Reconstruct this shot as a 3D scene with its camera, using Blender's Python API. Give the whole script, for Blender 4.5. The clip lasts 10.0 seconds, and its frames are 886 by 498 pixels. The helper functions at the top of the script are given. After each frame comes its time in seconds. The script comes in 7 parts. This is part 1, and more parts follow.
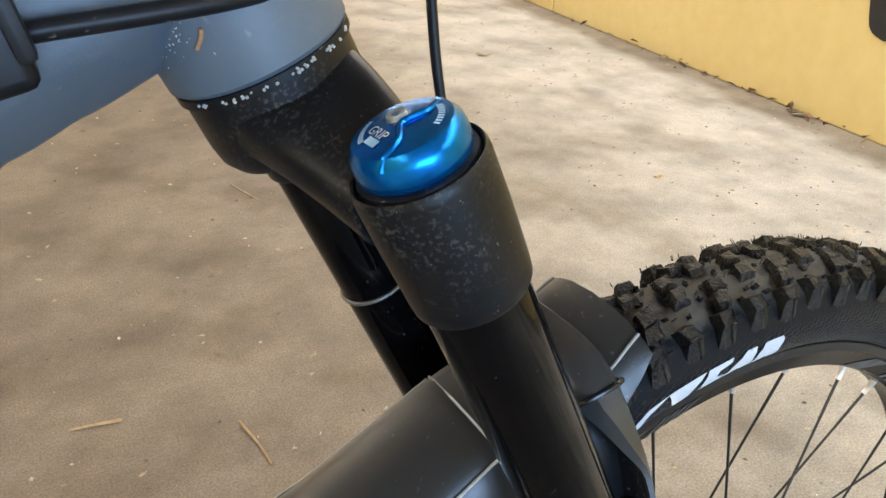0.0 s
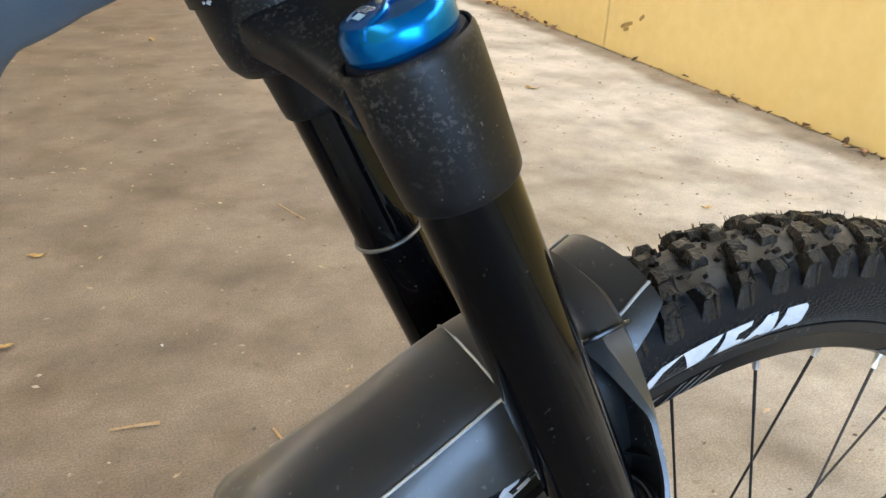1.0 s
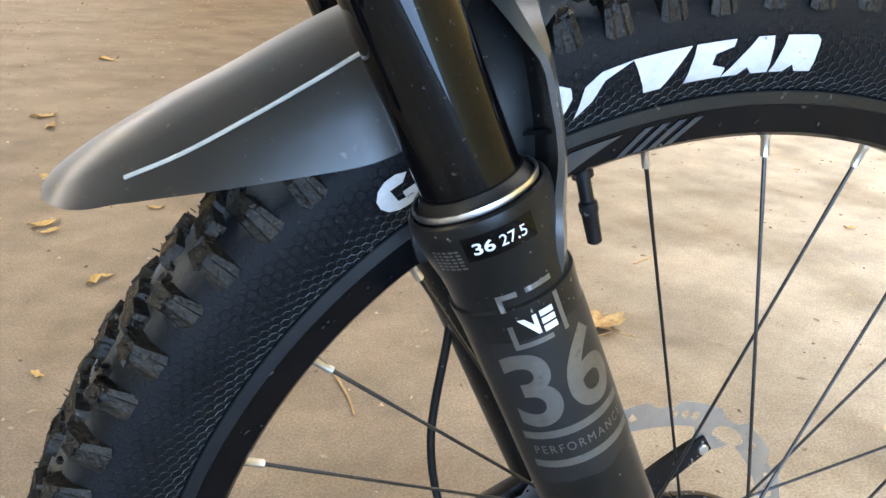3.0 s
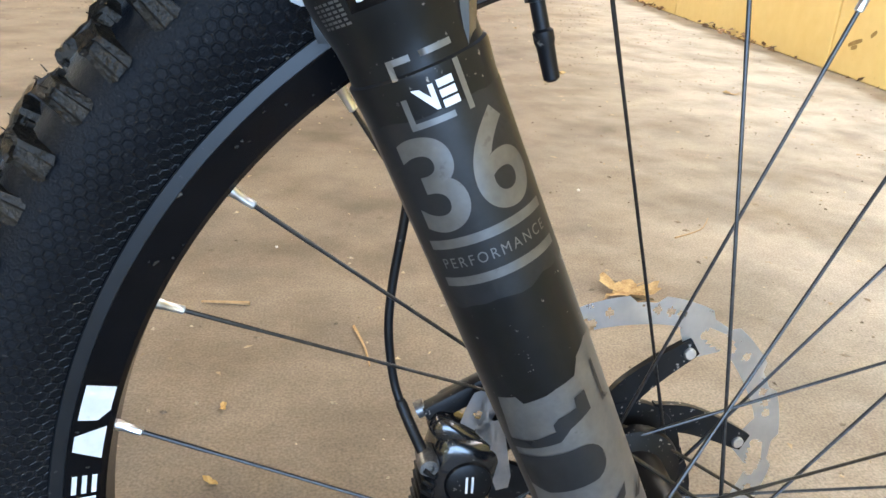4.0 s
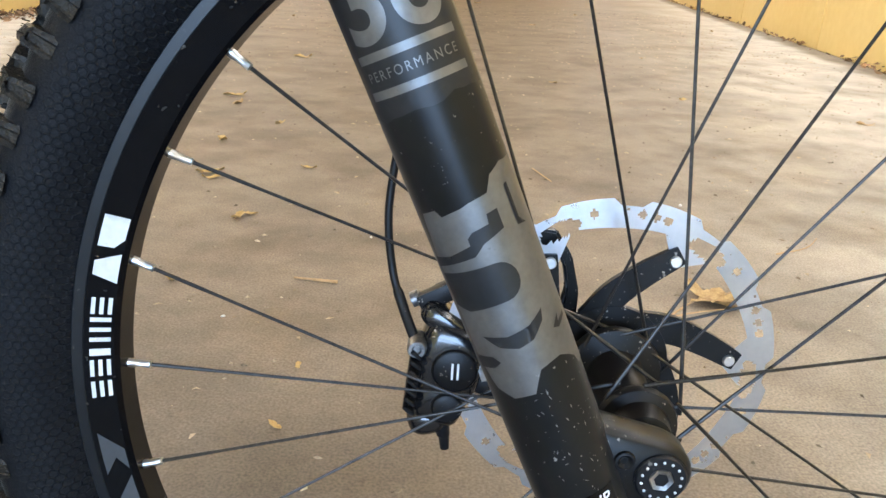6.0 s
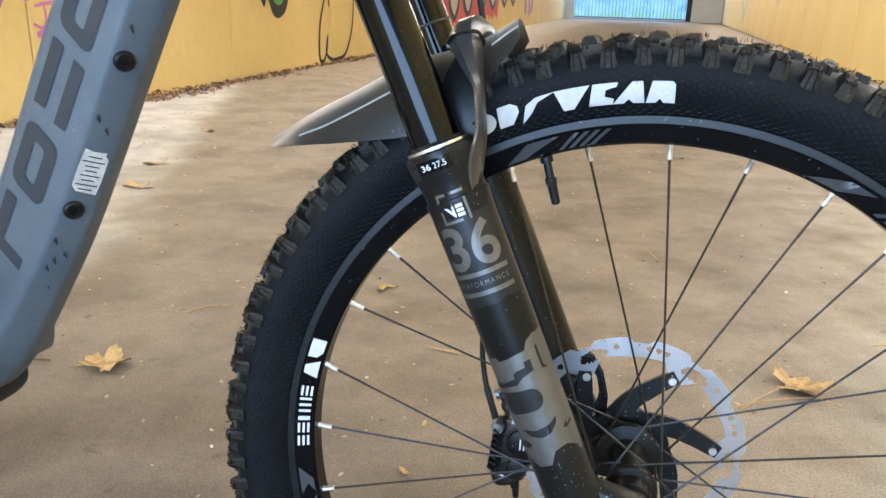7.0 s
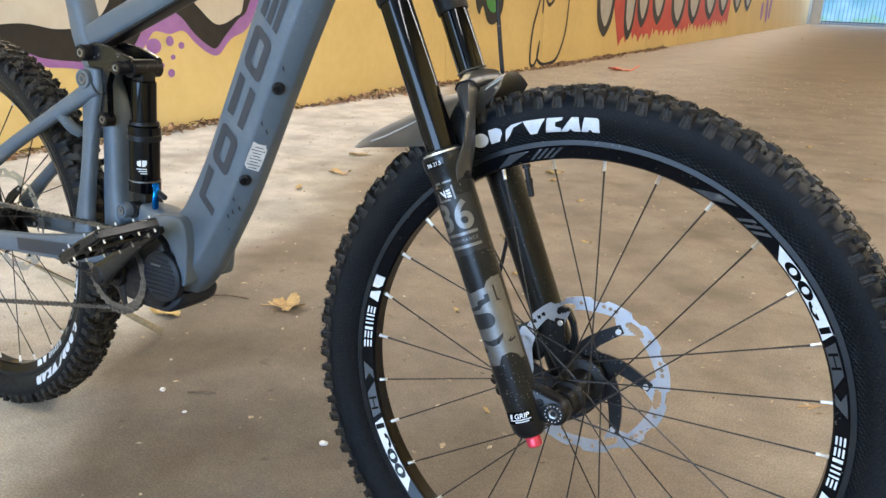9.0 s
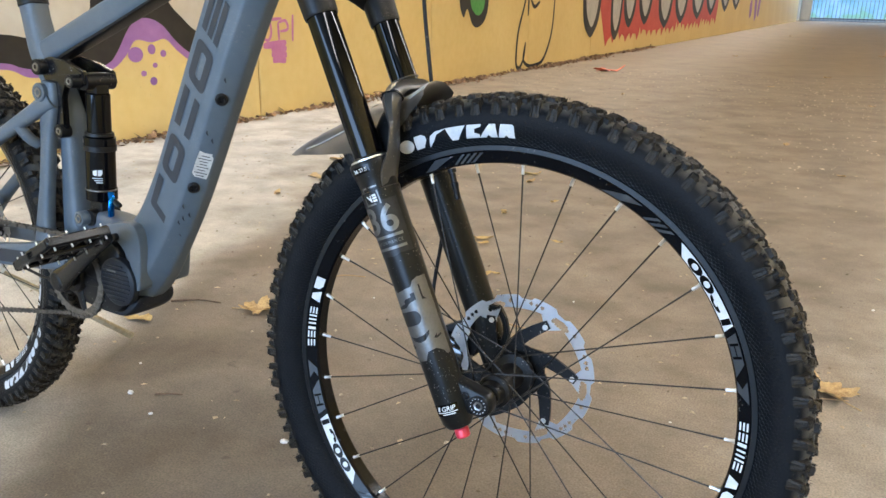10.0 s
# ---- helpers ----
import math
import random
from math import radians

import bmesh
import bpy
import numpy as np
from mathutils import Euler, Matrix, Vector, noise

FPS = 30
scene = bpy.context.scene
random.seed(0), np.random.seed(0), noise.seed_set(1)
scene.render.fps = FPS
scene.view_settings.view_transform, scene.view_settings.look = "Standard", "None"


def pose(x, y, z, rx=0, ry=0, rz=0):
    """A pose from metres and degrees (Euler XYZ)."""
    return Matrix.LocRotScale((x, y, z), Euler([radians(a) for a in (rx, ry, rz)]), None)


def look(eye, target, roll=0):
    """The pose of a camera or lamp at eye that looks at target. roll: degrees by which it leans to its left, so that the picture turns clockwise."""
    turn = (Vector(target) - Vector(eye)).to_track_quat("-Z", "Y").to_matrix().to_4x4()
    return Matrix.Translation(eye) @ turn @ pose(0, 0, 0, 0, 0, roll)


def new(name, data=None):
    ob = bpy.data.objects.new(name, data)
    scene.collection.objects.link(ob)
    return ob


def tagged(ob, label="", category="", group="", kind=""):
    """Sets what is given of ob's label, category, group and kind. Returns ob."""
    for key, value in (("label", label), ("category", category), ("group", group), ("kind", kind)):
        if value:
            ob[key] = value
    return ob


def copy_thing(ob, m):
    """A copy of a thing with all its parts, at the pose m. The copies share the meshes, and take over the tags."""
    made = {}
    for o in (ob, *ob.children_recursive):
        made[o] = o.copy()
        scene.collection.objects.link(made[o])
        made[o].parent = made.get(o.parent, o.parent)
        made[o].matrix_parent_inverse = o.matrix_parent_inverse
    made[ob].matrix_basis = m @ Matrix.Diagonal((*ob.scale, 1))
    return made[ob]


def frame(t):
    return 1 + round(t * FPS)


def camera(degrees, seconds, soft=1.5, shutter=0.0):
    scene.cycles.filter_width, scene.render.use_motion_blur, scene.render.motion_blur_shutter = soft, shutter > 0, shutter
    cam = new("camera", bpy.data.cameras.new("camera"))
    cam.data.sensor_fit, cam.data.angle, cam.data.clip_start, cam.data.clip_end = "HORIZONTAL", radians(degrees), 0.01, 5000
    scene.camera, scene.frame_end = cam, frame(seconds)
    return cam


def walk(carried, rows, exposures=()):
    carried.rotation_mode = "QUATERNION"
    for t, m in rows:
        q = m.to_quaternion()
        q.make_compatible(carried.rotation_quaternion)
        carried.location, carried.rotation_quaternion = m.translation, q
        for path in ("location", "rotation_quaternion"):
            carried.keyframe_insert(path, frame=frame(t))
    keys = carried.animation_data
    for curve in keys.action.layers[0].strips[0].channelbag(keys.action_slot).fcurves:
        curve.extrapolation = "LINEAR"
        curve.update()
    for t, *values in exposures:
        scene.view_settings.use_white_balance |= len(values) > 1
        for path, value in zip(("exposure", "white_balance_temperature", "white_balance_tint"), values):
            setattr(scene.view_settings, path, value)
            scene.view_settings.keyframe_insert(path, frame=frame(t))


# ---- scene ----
cam = camera(59.86, 10.0)
# seconds, eye x y z in metres, Euler angles in degrees
ROWS = [
    (0.0, -0.3481, -0.2130, 0.9047, 61.37, -2.97, -29.52),
    (0.5, -0.3393, -0.2276, 0.8814, 62.78, -2.87, -27.82),
    (1.0, -0.3403, -0.2422, 0.8661, 64.14, -2.63, -25.59),
    (1.5, -0.3112, -0.2602, 0.8248, 65.36, -2.48, -22.85),
    (2.0, -0.2898, -0.2712, 0.7900, 66.24, -2.54, -19.66),
    (2.5, -0.2660, -0.2811, 0.7474, 66.84, -2.77, -16.55),
    (3.0, -0.2354, -0.2921, 0.7043, 67.07, -3.13, -13.71),
    (3.2, -0.2192, -0.3010, 0.6859, 66.46, -2.88, -11.98),
    (4.5, -0.1640, -0.2986, 0.6053, 66.67, -3.65, -7.32),
    (5.0, -0.1518, -0.2847, 0.5573, 66.73, -3.39, -4.99),
    (5.2, -0.1557, -0.2889, 0.5281, 68.03, -3.58, -5.70),
    (6.3, -0.0934, -0.4181, 0.6138, 69.45, -2.56, 4.10),
    (6.5, -0.0922, -0.4553, 0.6473, 70.63, -2.20, 5.86),
    (7.0, -0.0575, -0.5809, 0.7189, 72.15, -1.71, 11.03),
    (7.5, -0.0114, -0.6840, 0.7542, 72.14, -2.11, 15.12),
    (8.0, 0.0456, -0.7486, 0.7713, 71.74, -2.46, 19.90),
    (8.5, 0.1518, -0.7968, 0.7841, 71.60, -2.21, 25.08),
    (9.0, 0.2233, -0.8070, 0.7882, 71.74, -1.88, 27.35),
    (9.5, 0.2749, -0.8218, 0.7996, 71.98, -1.55, 27.42),
    (10.0, 0.3131, -0.8079, 0.8032, 71.90, -1.08, 26.82),
]
EXPOSURES = [(0.0, 0.08, 6500, 10), (1.0, 0.10, 6350, 10), (2.0, 0.20, 6350, 10), (3.0, 0.46, 6350, 10), (4.5, 0.31, 6500, 10), (5.0, 0.33, 6650, 10), (6.5, 0.28, 6450, 10), (8.0, 0.21, 6450, 10), (9.0, 0.13, 6450, 10), (10.0, 0.09, 6400, 10)]
walk(cam, [(t, pose(x, y, z, rx, ry, rz)) for t, x, y, z, rx, ry, rz in ROWS], EXPOSURES)

# ---- light ----
world = bpy.data.worlds.new("sky")
scene.world = world
world.use_nodes = True
wn = world.node_tree.nodes
sky = wn.new("ShaderNodeTexSky")
sky.sky_type = "NISHITA"
sky.sun_disc = False
sky.sun_elevation, sky.sun_rotation = radians(38), radians(200)
world.node_tree.links.new(sky.outputs["Color"], wn["Background"].inputs["Color"])
wn["Background"].inputs["Strength"].default_value = 0.12

sun_data = bpy.data.lights.new("sun", "SUN")
sun_data.energy, sun_data.angle, sun_data.color = 1.2, radians(12), (1.0, 0.96, 0.9)
sun = new("sun", sun_data)
sun.matrix_world = look((3, -12, 14), (0, 0, 0))


def opening_light(name, eye, target, w, h, power, colour):
    """Daylight that enters by one of the tunnel's mouths."""
    lamp = bpy.data.lights.new(name, "AREA")
    lamp.shape, lamp.size, lamp.size_y, lamp.energy, lamp.color = "RECTANGLE", w, h, power, colour
    ob = new(name, lamp)
    ob.matrix_world = look(eye, target)
    return ob


opening_light("daylight_mouth_near", (-0.45, -6.8, 1.4), (-0.45, 6, 1.2), 5.0, 2.5, 620, (0.40, 0.63, 1.0))
opening_light("daylight_mouth_far", (1.6, 45.8, 1.4), (1.0, 10, 0.6), 7.0, 2.4, 170, (0.62, 0.80, 1.0))
# one long tube light under the ceiling along each wall
opening_light("tube_light_left", (-2.62, 20.0, 2.58), (-2.62, 20.0, 0), 0.10, 46.0, 690, (0.985, 0.975, 0.985)).matrix_world = pose(-2.62, 20.0, 2.58, 0, 0, -1.6)
opening_light("tube_light_right", (3.6, 20.0, 2.58), (3.6, 20.0, 0), 0.10, 46.0, 690, (0.985, 0.975, 0.985)).matrix_world = pose(3.62, 20.0, 2.58, 0, 0, -5.4)

# ---- materials ----
def material(name, c1, c2, scale=8.0, rough=0.6, rough2=None, metal=0.0, bump=0.0, bump_scale=80.0, specks=0.0, speck_colour=(0.5, 0.46, 0.4), speck_scale=220.0, fine=6.0, coat=0.0, island=0.0, contrast=(0.35, 0.65), spec=0.5):
    """A surface with broad stains, fine grain, optional dust specks and relief, in metres of the object."""
    m = bpy.data.materials.new(name)
    m.use_nodes = True
    nt = m.node_tree
    n, link = nt.nodes, nt.links.new
    bsdf = n["Principled BSDF"]
    co = n.new("ShaderNodeTexCoord").outputs["Object"]
    broad = n.new("ShaderNodeTexNoise")
    broad.inputs["Scale"].default_value, broad.inputs["Detail"].default_value, broad.inputs["Roughness"].default_value = scale, 6, 0.62
    grain = n.new("ShaderNodeTexNoise")
    grain.inputs["Scale"].default_value, grain.inputs["Detail"].default_value = scale * fine, 4
    for t in (broad, grain):
        link(co, t.inputs["Vector"])
    mixf = n.new("ShaderNodeMath")
    mixf.operation = "MULTIPLY_ADD"
    link(grain.outputs["Fac"], mixf.inputs[0])
    mixf.inputs[1].default_value = 0.35
    half = n.new("ShaderNodeMath")
    half.operation = "MULTIPLY"
    half.inputs[1].default_value = 0.65
    link(broad.outputs["Fac"], half.inputs[0])
    link(half.outputs[0], mixf.inputs[2])
    ramp = n.new("ShaderNodeValToRGB")
    ramp.color_ramp.elements[0].position, ramp.color_ramp.elements[1].position = contrast
    ramp.color_ramp.elements[0].color, ramp.color_ramp.elements[1].color = (*c1, 1), (*c2, 1)
    link(mixf.outputs[0], ramp.inputs["Fac"])
    colour = ramp.outputs["Color"]
    if island:
        geo = n.new("ShaderNodeNewGeometry")
        hsv = n.new("ShaderNodeHueSaturation")
        val = n.new("ShaderNodeMapRange")
        val.inputs["To Min"].default_value, val.inputs["To Max"].default_value = 1 - island, 1 + island
        link(geo.outputs["Random Per Island"], val.inputs["Value"])
        link(val.outputs["Result"], hsv.inputs["Value"])
        link(colour, hsv.inputs["Color"])
        colour = hsv.outputs["Color"]
    if specks:
        sp = n.new("ShaderNodeTexNoise")
        sp.inputs["Scale"].default_value, sp.inputs["Detail"].default_value = speck_scale, 3
        link(co, sp.inputs["Vector"])
        patch = n.new("ShaderNodeMath")
        patch.operation = "MULTIPLY_ADD"
        patch.inputs[1].default_value = 0.35
        link(broad.outputs["Fac"], patch.inputs[0])
        link(sp.outputs["Fac"], patch.inputs[2])
        cut = n.new("ShaderNodeMapRange")
        cut.inputs["From Min"].default_value, cut.inputs["From Max"].default_value = 0.86, 0.93
        cut.inputs["To Max"].default_value = specks
        link(patch.outputs[0], cut.inputs["Value"])
        mx = n.new("ShaderNodeMix")
        mx.data_type = "RGBA"
        link(cut.outputs["Result"], mx.inputs["Factor"])
        link(colour, mx.inputs["A"])
        mx.inputs["B"].default_value = (*speck_colour, 1)
        colour = mx.outputs["Result"]
    link(colour, bsdf.inputs["Base Color"])
    bsdf.inputs["Metallic"].default_value = metal
    rr = n.new("ShaderNodeMapRange")
    rr.inputs["To Min"].default_value, rr.inputs["To Max"].default_value = rough, rough if rough2 is None else rough2
    link(mixf.outputs[0], rr.inputs["Value"])
    link(rr.outputs["Result"], bsdf.inputs["Roughness"])
    bsdf.inputs["Coat Weight"].default_value = coat
    bsdf.inputs["Specular IOR Level"].default_value = spec
    if bump:
        bn = n.new("ShaderNodeTexNoise")
        bn.inputs["Scale"].default_value, bn.inputs["Detail"].default_value = bump_scale, 5
        link(co, bn.inputs["Vector"])
        bp = n.new("ShaderNodeBump")
        bp.inputs["Strength"].default_value, bp.inputs["Distance"].default_value = min(1.0, bump), 0.002
        link(bn.outputs["Fac"], bp.inputs["Height"])
        link(bp.outputs["Normal"], bsdf.inputs["Normal"])
    return m


def dusted(m, strength, patch_scale, fine_scale, colour=(0.30, 0.275, 0.24)):
    """Lays a film of dry dust over a material, in drifts of fine specks."""
    n, link = m.node_tree.nodes, m.node_tree.links.new
    bsdf = n["Principled BSDF"]
    co = n.new("ShaderNodeTexCoord").outputs["Object"]
    fields = []
    for scale, lo, hi in ((patch_scale, 0.46, 0.68), (fine_scale, 0.50, 0.66)):
        tex = n.new("ShaderNodeTexNoise")
        tex.inputs["Scale"].default_value, tex.inputs["Detail"].default_value = scale, 4
        link(co, tex.inputs["Vector"])
        cut = n.new("ShaderNodeMapRange")
        cut.interpolation_type = "SMOOTHSTEP"
        cut.inputs["From Min"].default_value, cut.inputs["From Max"].default_value = lo, hi
        link(tex.outputs["Fac"], cut.inputs["Value"])
        fields.append(cut.outputs["Result"])
    both = n.new("ShaderNodeMath")
    both.operation = "MULTIPLY"
    link(fields[0], both.inputs[0])
    link(fields[1], both.inputs[1])
    weak = n.new("ShaderNodeMath")
    weak.operation = "MULTIPLY"
    weak.inputs[1].default_value = strength
    link(both.outputs[0], weak.inputs[0])
    mix = n.new("ShaderNodeMix")
    mix.data_type = "RGBA"
    link(weak.outputs[0], mix.inputs["Factor"])
    link(bsdf.inputs["Base Color"].links[0].from_socket, mix.inputs["A"])
    mix.inputs["B"].default_value = (*colour, 1)
    link(mix.outputs["Result"], bsdf.inputs["Base Color"])


M_FRAME = material("slate_grey_frame_paint", (0.066, 0.088, 0.112), (0.080, 0.104, 0.130), 14, 0.42, 0.5, bump=0.05, bump_scale=900, specks=0.22, speck_colour=(0.3, 0.29, 0.27))
M_FRAME_DARK = material("dark_frame_decal", (0.012, 0.016, 0.024), (0.018, 0.022, 0.032), 20, 0.45, 0.55)
M_BLACK_MATT = material("matt_black_anodising", (0.003, 0.003, 0.0035), (0.006, 0.006, 0.007), 25, 0.36, 0.48, specks=0.85, speck_colour=(0.33, 0.3, 0.26), speck_scale=360, spec=0.24)
M_CROWN = material("dusty_matt_black_crown", (0.003, 0.003, 0.0035), (0.006, 0.006, 0.007), 25, 0.36, 0.48, specks=0.3, speck_colour=(0.33, 0.3, 0.26), speck_scale=700, spec=0.24)
dusted(M_CROWN, 0.13, 30, 620)
dusted(M_FRAME, 0.10, 14, 420)
M_BLACK_GLOSS = material("black_gloss_tube", (0.001, 0.001, 0.0013), (0.002, 0.002, 0.0026), 20, 0.035, 0.06, specks=0.09, speck_colour=(0.3, 0.28, 0.25), speck_scale=430, spec=0.2)
M_CALIPER = material("black_gloss_casting", (0.004, 0.004, 0.005), (0.012, 0.011, 0.011), 60, 0.10, 0.22, specks=0.5, speck_colour=(0.28, 0.25, 0.2), speck_scale=420, spec=0.75)
M_LOWER = material("satin_black_casting", (0.0045, 0.0047, 0.005), (0.0082, 0.0084, 0.0088), 18, 0.26, 0.36, specks=0.7, speck_colour=(0.3, 0.28, 0.25), speck_scale=380, spec=0.19)
M_LOWER.node_tree.nodes["Principled BSDF"].inputs["Sheen Weight"].default_value = 0.03
M_LOWER.node_tree.nodes["Principled BSDF"].inputs["Sheen Tint"].default_value = (1.0, 0.92, 0.84, 1)
# same casting as M_LOWER, lightened to stand in for the arch's highlights
M_ARCH = material("smooth_black_casting", (0.022, 0.0222, 0.0225), (0.034, 0.0342, 0.0345), 18, 0.24, 0.34, specks=0.5, speck_colour=(0.3, 0.28, 0.25), speck_scale=380, spec=0.65)
M_DECAL_GREY = material("grey_decal", (0.122, 0.121, 0.120), (0.165, 0.163, 0.160), 60, 0.36, 0.46, metal=0.7, specks=0.3, speck_colour=(0.03, 0.03, 0.03), spec=0.40)
M_DECAL_DARK = material("dark_grey_decal", (0.009, 0.0095, 0.0105), (0.014, 0.0145, 0.016), 60, 0.36, 0.46, spec=0.3)
M_WHITE = material("white_print", (0.54, 0.56, 0.59), (0.66, 0.67, 0.68), 50, 0.5, 0.6, specks=0.4, speck_colour=(0.3, 0.29, 0.27))
M_TYRE_PRINT = material("worn_white_tyre_print", (0.46, 0.49, 0.53), (0.60, 0.62, 0.65), 90, 0.6, 0.7, bump=0.2, bump_scale=700, specks=0.8, speck_colour=(0.08, 0.08, 0.085), speck_scale=330)
M_RUBBER = material("tyre_rubber", (0.0028, 0.0034, 0.0048), (0.0065, 0.0075, 0.0098), 9, 0.44, 0.6, bump=0.25, bump_scale=900, specks=0.25, speck_colour=(0.12, 0.11, 0.1), speck_scale=420, spec=0.12)


def muddy_sidewall(m):
    """Honeycomb relief on the sidewalls and dried mud between the tread blocks; object axes have y along the axle."""
    nt = m.node_tree
    n, link = nt.nodes, nt.links.new
    bsdf = n["Principled BSDF"]
    co = n.new("ShaderNodeTexCoord").outputs["Object"]
    flat = n.new("ShaderNodeVectorMath")
    flat.operation = "MULTIPLY"
    flat.inputs[1].default_value = (1, 0, 1)
    link(co, flat.inputs[0])
    length = n.new("ShaderNodeVectorMath")
    length.operation = "LENGTH"
    link(flat.outputs["Vector"], length.inputs[0])
    parts = n.new("ShaderNodeSeparateXYZ")
    link(co, parts.inputs[0])

    def calc(op, a, b=0.0, c=0.0):
        k = n.new("ShaderNodeMath")
        k.operation = op
        for i, v in enumerate((a, b, c)):
            if isinstance(v, (int, float)):
                k.inputs[i].default_value = v
            else:
                link(v, k.inputs[i])
        return k.outputs[0]

    def vec(op, a, b=None, c=None):
        k = n.new("ShaderNodeVectorMath")
        k.operation = op
        for i, v in enumerate((a, b, c)):
            if isinstance(v, tuple):
                k.inputs[i].default_value = v
            elif v is not None:
                link(v, k.inputs[i])
        return k

    # two interleaved lattices, angle round the tyre by radius, give six-sided cells
    cell = 0.0047
    round_it = calc("MULTIPLY", calc("ARCTAN2", parts.outputs["X"], parts.outputs["Z"]), 0.32 / cell)
    flat_co = n.new("ShaderNodeCombineXYZ")
    link(calc("MULTIPLY", length.outputs["Value"], 1.0 / cell), flat_co.inputs["X"])
    link(round_it, flat_co.inputs["Y"])
    half_cell, less = (0.5, 0.866, 1.0), (-0.5, -0.866, -1.0)
    one = vec("WRAP", flat_co.outputs[0], half_cell, less).outputs["Vector"]
    two = vec("WRAP", vec("ADD", flat_co.outputs[0], (0.5, 0.866, 0.0)).outputs["Vector"], half_cell, less).outputs["Vector"]
    nearer = calc("LESS_THAN", vec("LENGTH", one).outputs["Value"], vec("LENGTH", two).outputs["Value"])
    pick = n.new("ShaderNodeMix")
    pick.data_type = "VECTOR"
    link(nearer, pick.inputs["Factor"])
    link(two, pick.inputs["A"])
    link(one, pick.inputs["B"])
    mag = n.new("ShaderNodeSeparateXYZ")
    link(vec("ABSOLUTE", pick.outputs["Result"]).outputs["Vector"], mag.inputs[0])
    hexed = calc("MAXIMUM", mag.outputs["X"], calc("MULTIPLY_ADD", mag.outputs["X"], 0.5, calc("MULTIPLY", mag.outputs["Y"], 0.866)))
    wall = n.new("ShaderNodeMapRange")
    wall.inputs["From Min"].default_value, wall.inputs["From Max"].default_value = 0.36, 0.46
    link(hexed, wall.inputs["Value"])
    fade = n.new("ShaderNodeMapRange")
    fade.inputs["From Min"].default_value, fade.inputs["From Max"].default_value = 0.330, 0.320
    link(length.outputs["Value"], fade.inputs["Value"])
    bump = n.new("ShaderNodeBump")
    bump.inputs["Distance"].default_value = 0.0004
    link(fade.outputs["Result"], bump.inputs["Strength"])
    link(wall.outputs["Result"], bump.inputs["Height"])
    link(bsdf.inputs["Normal"].links[0].from_socket, bump.inputs["Normal"])
    link(bump.outputs["Normal"], bsdf.inputs["Normal"])
    mud = n.new("ShaderNodeTexNoise")
    mud.inputs["Scale"].default_value, mud.inputs["Detail"].default_value = 55, 5
    link(co, mud.inputs["Vector"])
    crown = n.new("ShaderNodeMapRange")
    crown.inputs["From Min"].default_value, crown.inputs["From Max"].default_value = 0.338, 0.347
    link(length.outputs["Value"], crown.inputs["Value"])
    cut = n.new("ShaderNodeMapRange")
    cut.inputs["From Min"].default_value, cut.inputs["From Max"].default_value = 0.38, 0.55
    link(mud.outputs["Fac"], cut.inputs["Value"])
    both = n.new("ShaderNodeMath")
    both.operation = "MULTIPLY"
    link(crown.outputs["Result"], both.inputs[0])
    link(cut.outputs["Result"], both.inputs[1])
    mix = n.new("ShaderNodeMix")
    mix.data_type = "RGBA"
    link(both.outputs[0], mix.inputs["Factor"])
    link(bsdf.inputs["Base Color"].links[0].from_socket, mix.inputs["A"])
    mix.inputs["B"].default_value = (0.080, 0.073, 0.062, 1)
    link(mix.outputs["Result"], bsdf.inputs["Base Color"])


muddy_sidewall(M_RUBBER)
M_RUBBER.node_tree.nodes["Principled BSDF"].inputs["Sheen Weight"].default_value = 0.22
M_RUBBER.node_tree.nodes["Principled BSDF"].inputs["Sheen Roughness"].default_value = 0.24
M_RUBBER.node_tree.nodes["Principled BSDF"].inputs["Sheen Tint"].default_value = (0.82, 0.92, 1.0, 1)
M_KNOB = material("muddy_tread_rubber", (0.0045, 0.0043, 0.0045), (0.024, 0.0195, 0.0145), 45, 0.22, 0.6, bump=0.7, bump_scale=420, specks=0.6, speck_colour=(0.16, 0.13, 0.1), speck_scale=260, fine=9, island=0.35, spec=0.24)
M_RIM = material("black_rim_anodising", (0.002, 0.0023, 0.003), (0.004, 0.0045, 0.006), 12, 0.15, 0.22, specks=0.2, spec=0.16)
M_RIM_EDGE = material("satin_rim_flange", (0.005, 0.006, 0.0075), (0.009, 0.0105, 0.0125), 12, 0.30, 0.38, specks=0.15, spec=0.26)
M_SPOKE = material("black_spoke_wire", (0.014, 0.013, 0.013), (0.05, 0.046, 0.042), 90, 0.25, 0.4, metal=0.6)
M_SILVER = material("brushed_aluminium", (0.62, 0.63, 0.65), (0.78, 0.79, 0.8), 60, 0.25, 0.4, metal=1.0)
M_ROTOR = material("steel_disc", (0.66, 0.70, 0.76), (0.76, 0.80, 0.85), 40, 0.24, 0.33, metal=1.0)
M_BLUE = material("blue_anodised_knob", (0.0, 0.12, 0.42), (0.004, 0.17, 0.5), 40, 0.2, 0.3, metal=0.85, specks=0.3, speck_colour=(0.35, 0.36, 0.38))
M_BLUE_LIGHT = material("pale_blue_print", (0.28, 0.5, 0.72), (0.36, 0.58, 0.78), 60, 0.4, 0.5)
M_FENDER = material("black_plastic_mudguard", (0.015, 0.0145, 0.0138), (0.023, 0.022, 0.0205), 12, 0.30, 0.38, bump=0.03, bump_scale=1200, specks=0.35, speck_colour=(0.3, 0.28, 0.24), speck_scale=230, spec=0.7, coat=0.55)
M_FENDER.node_tree.nodes["Principled BSDF"].inputs["Coat Roughness"].default_value = 0.26
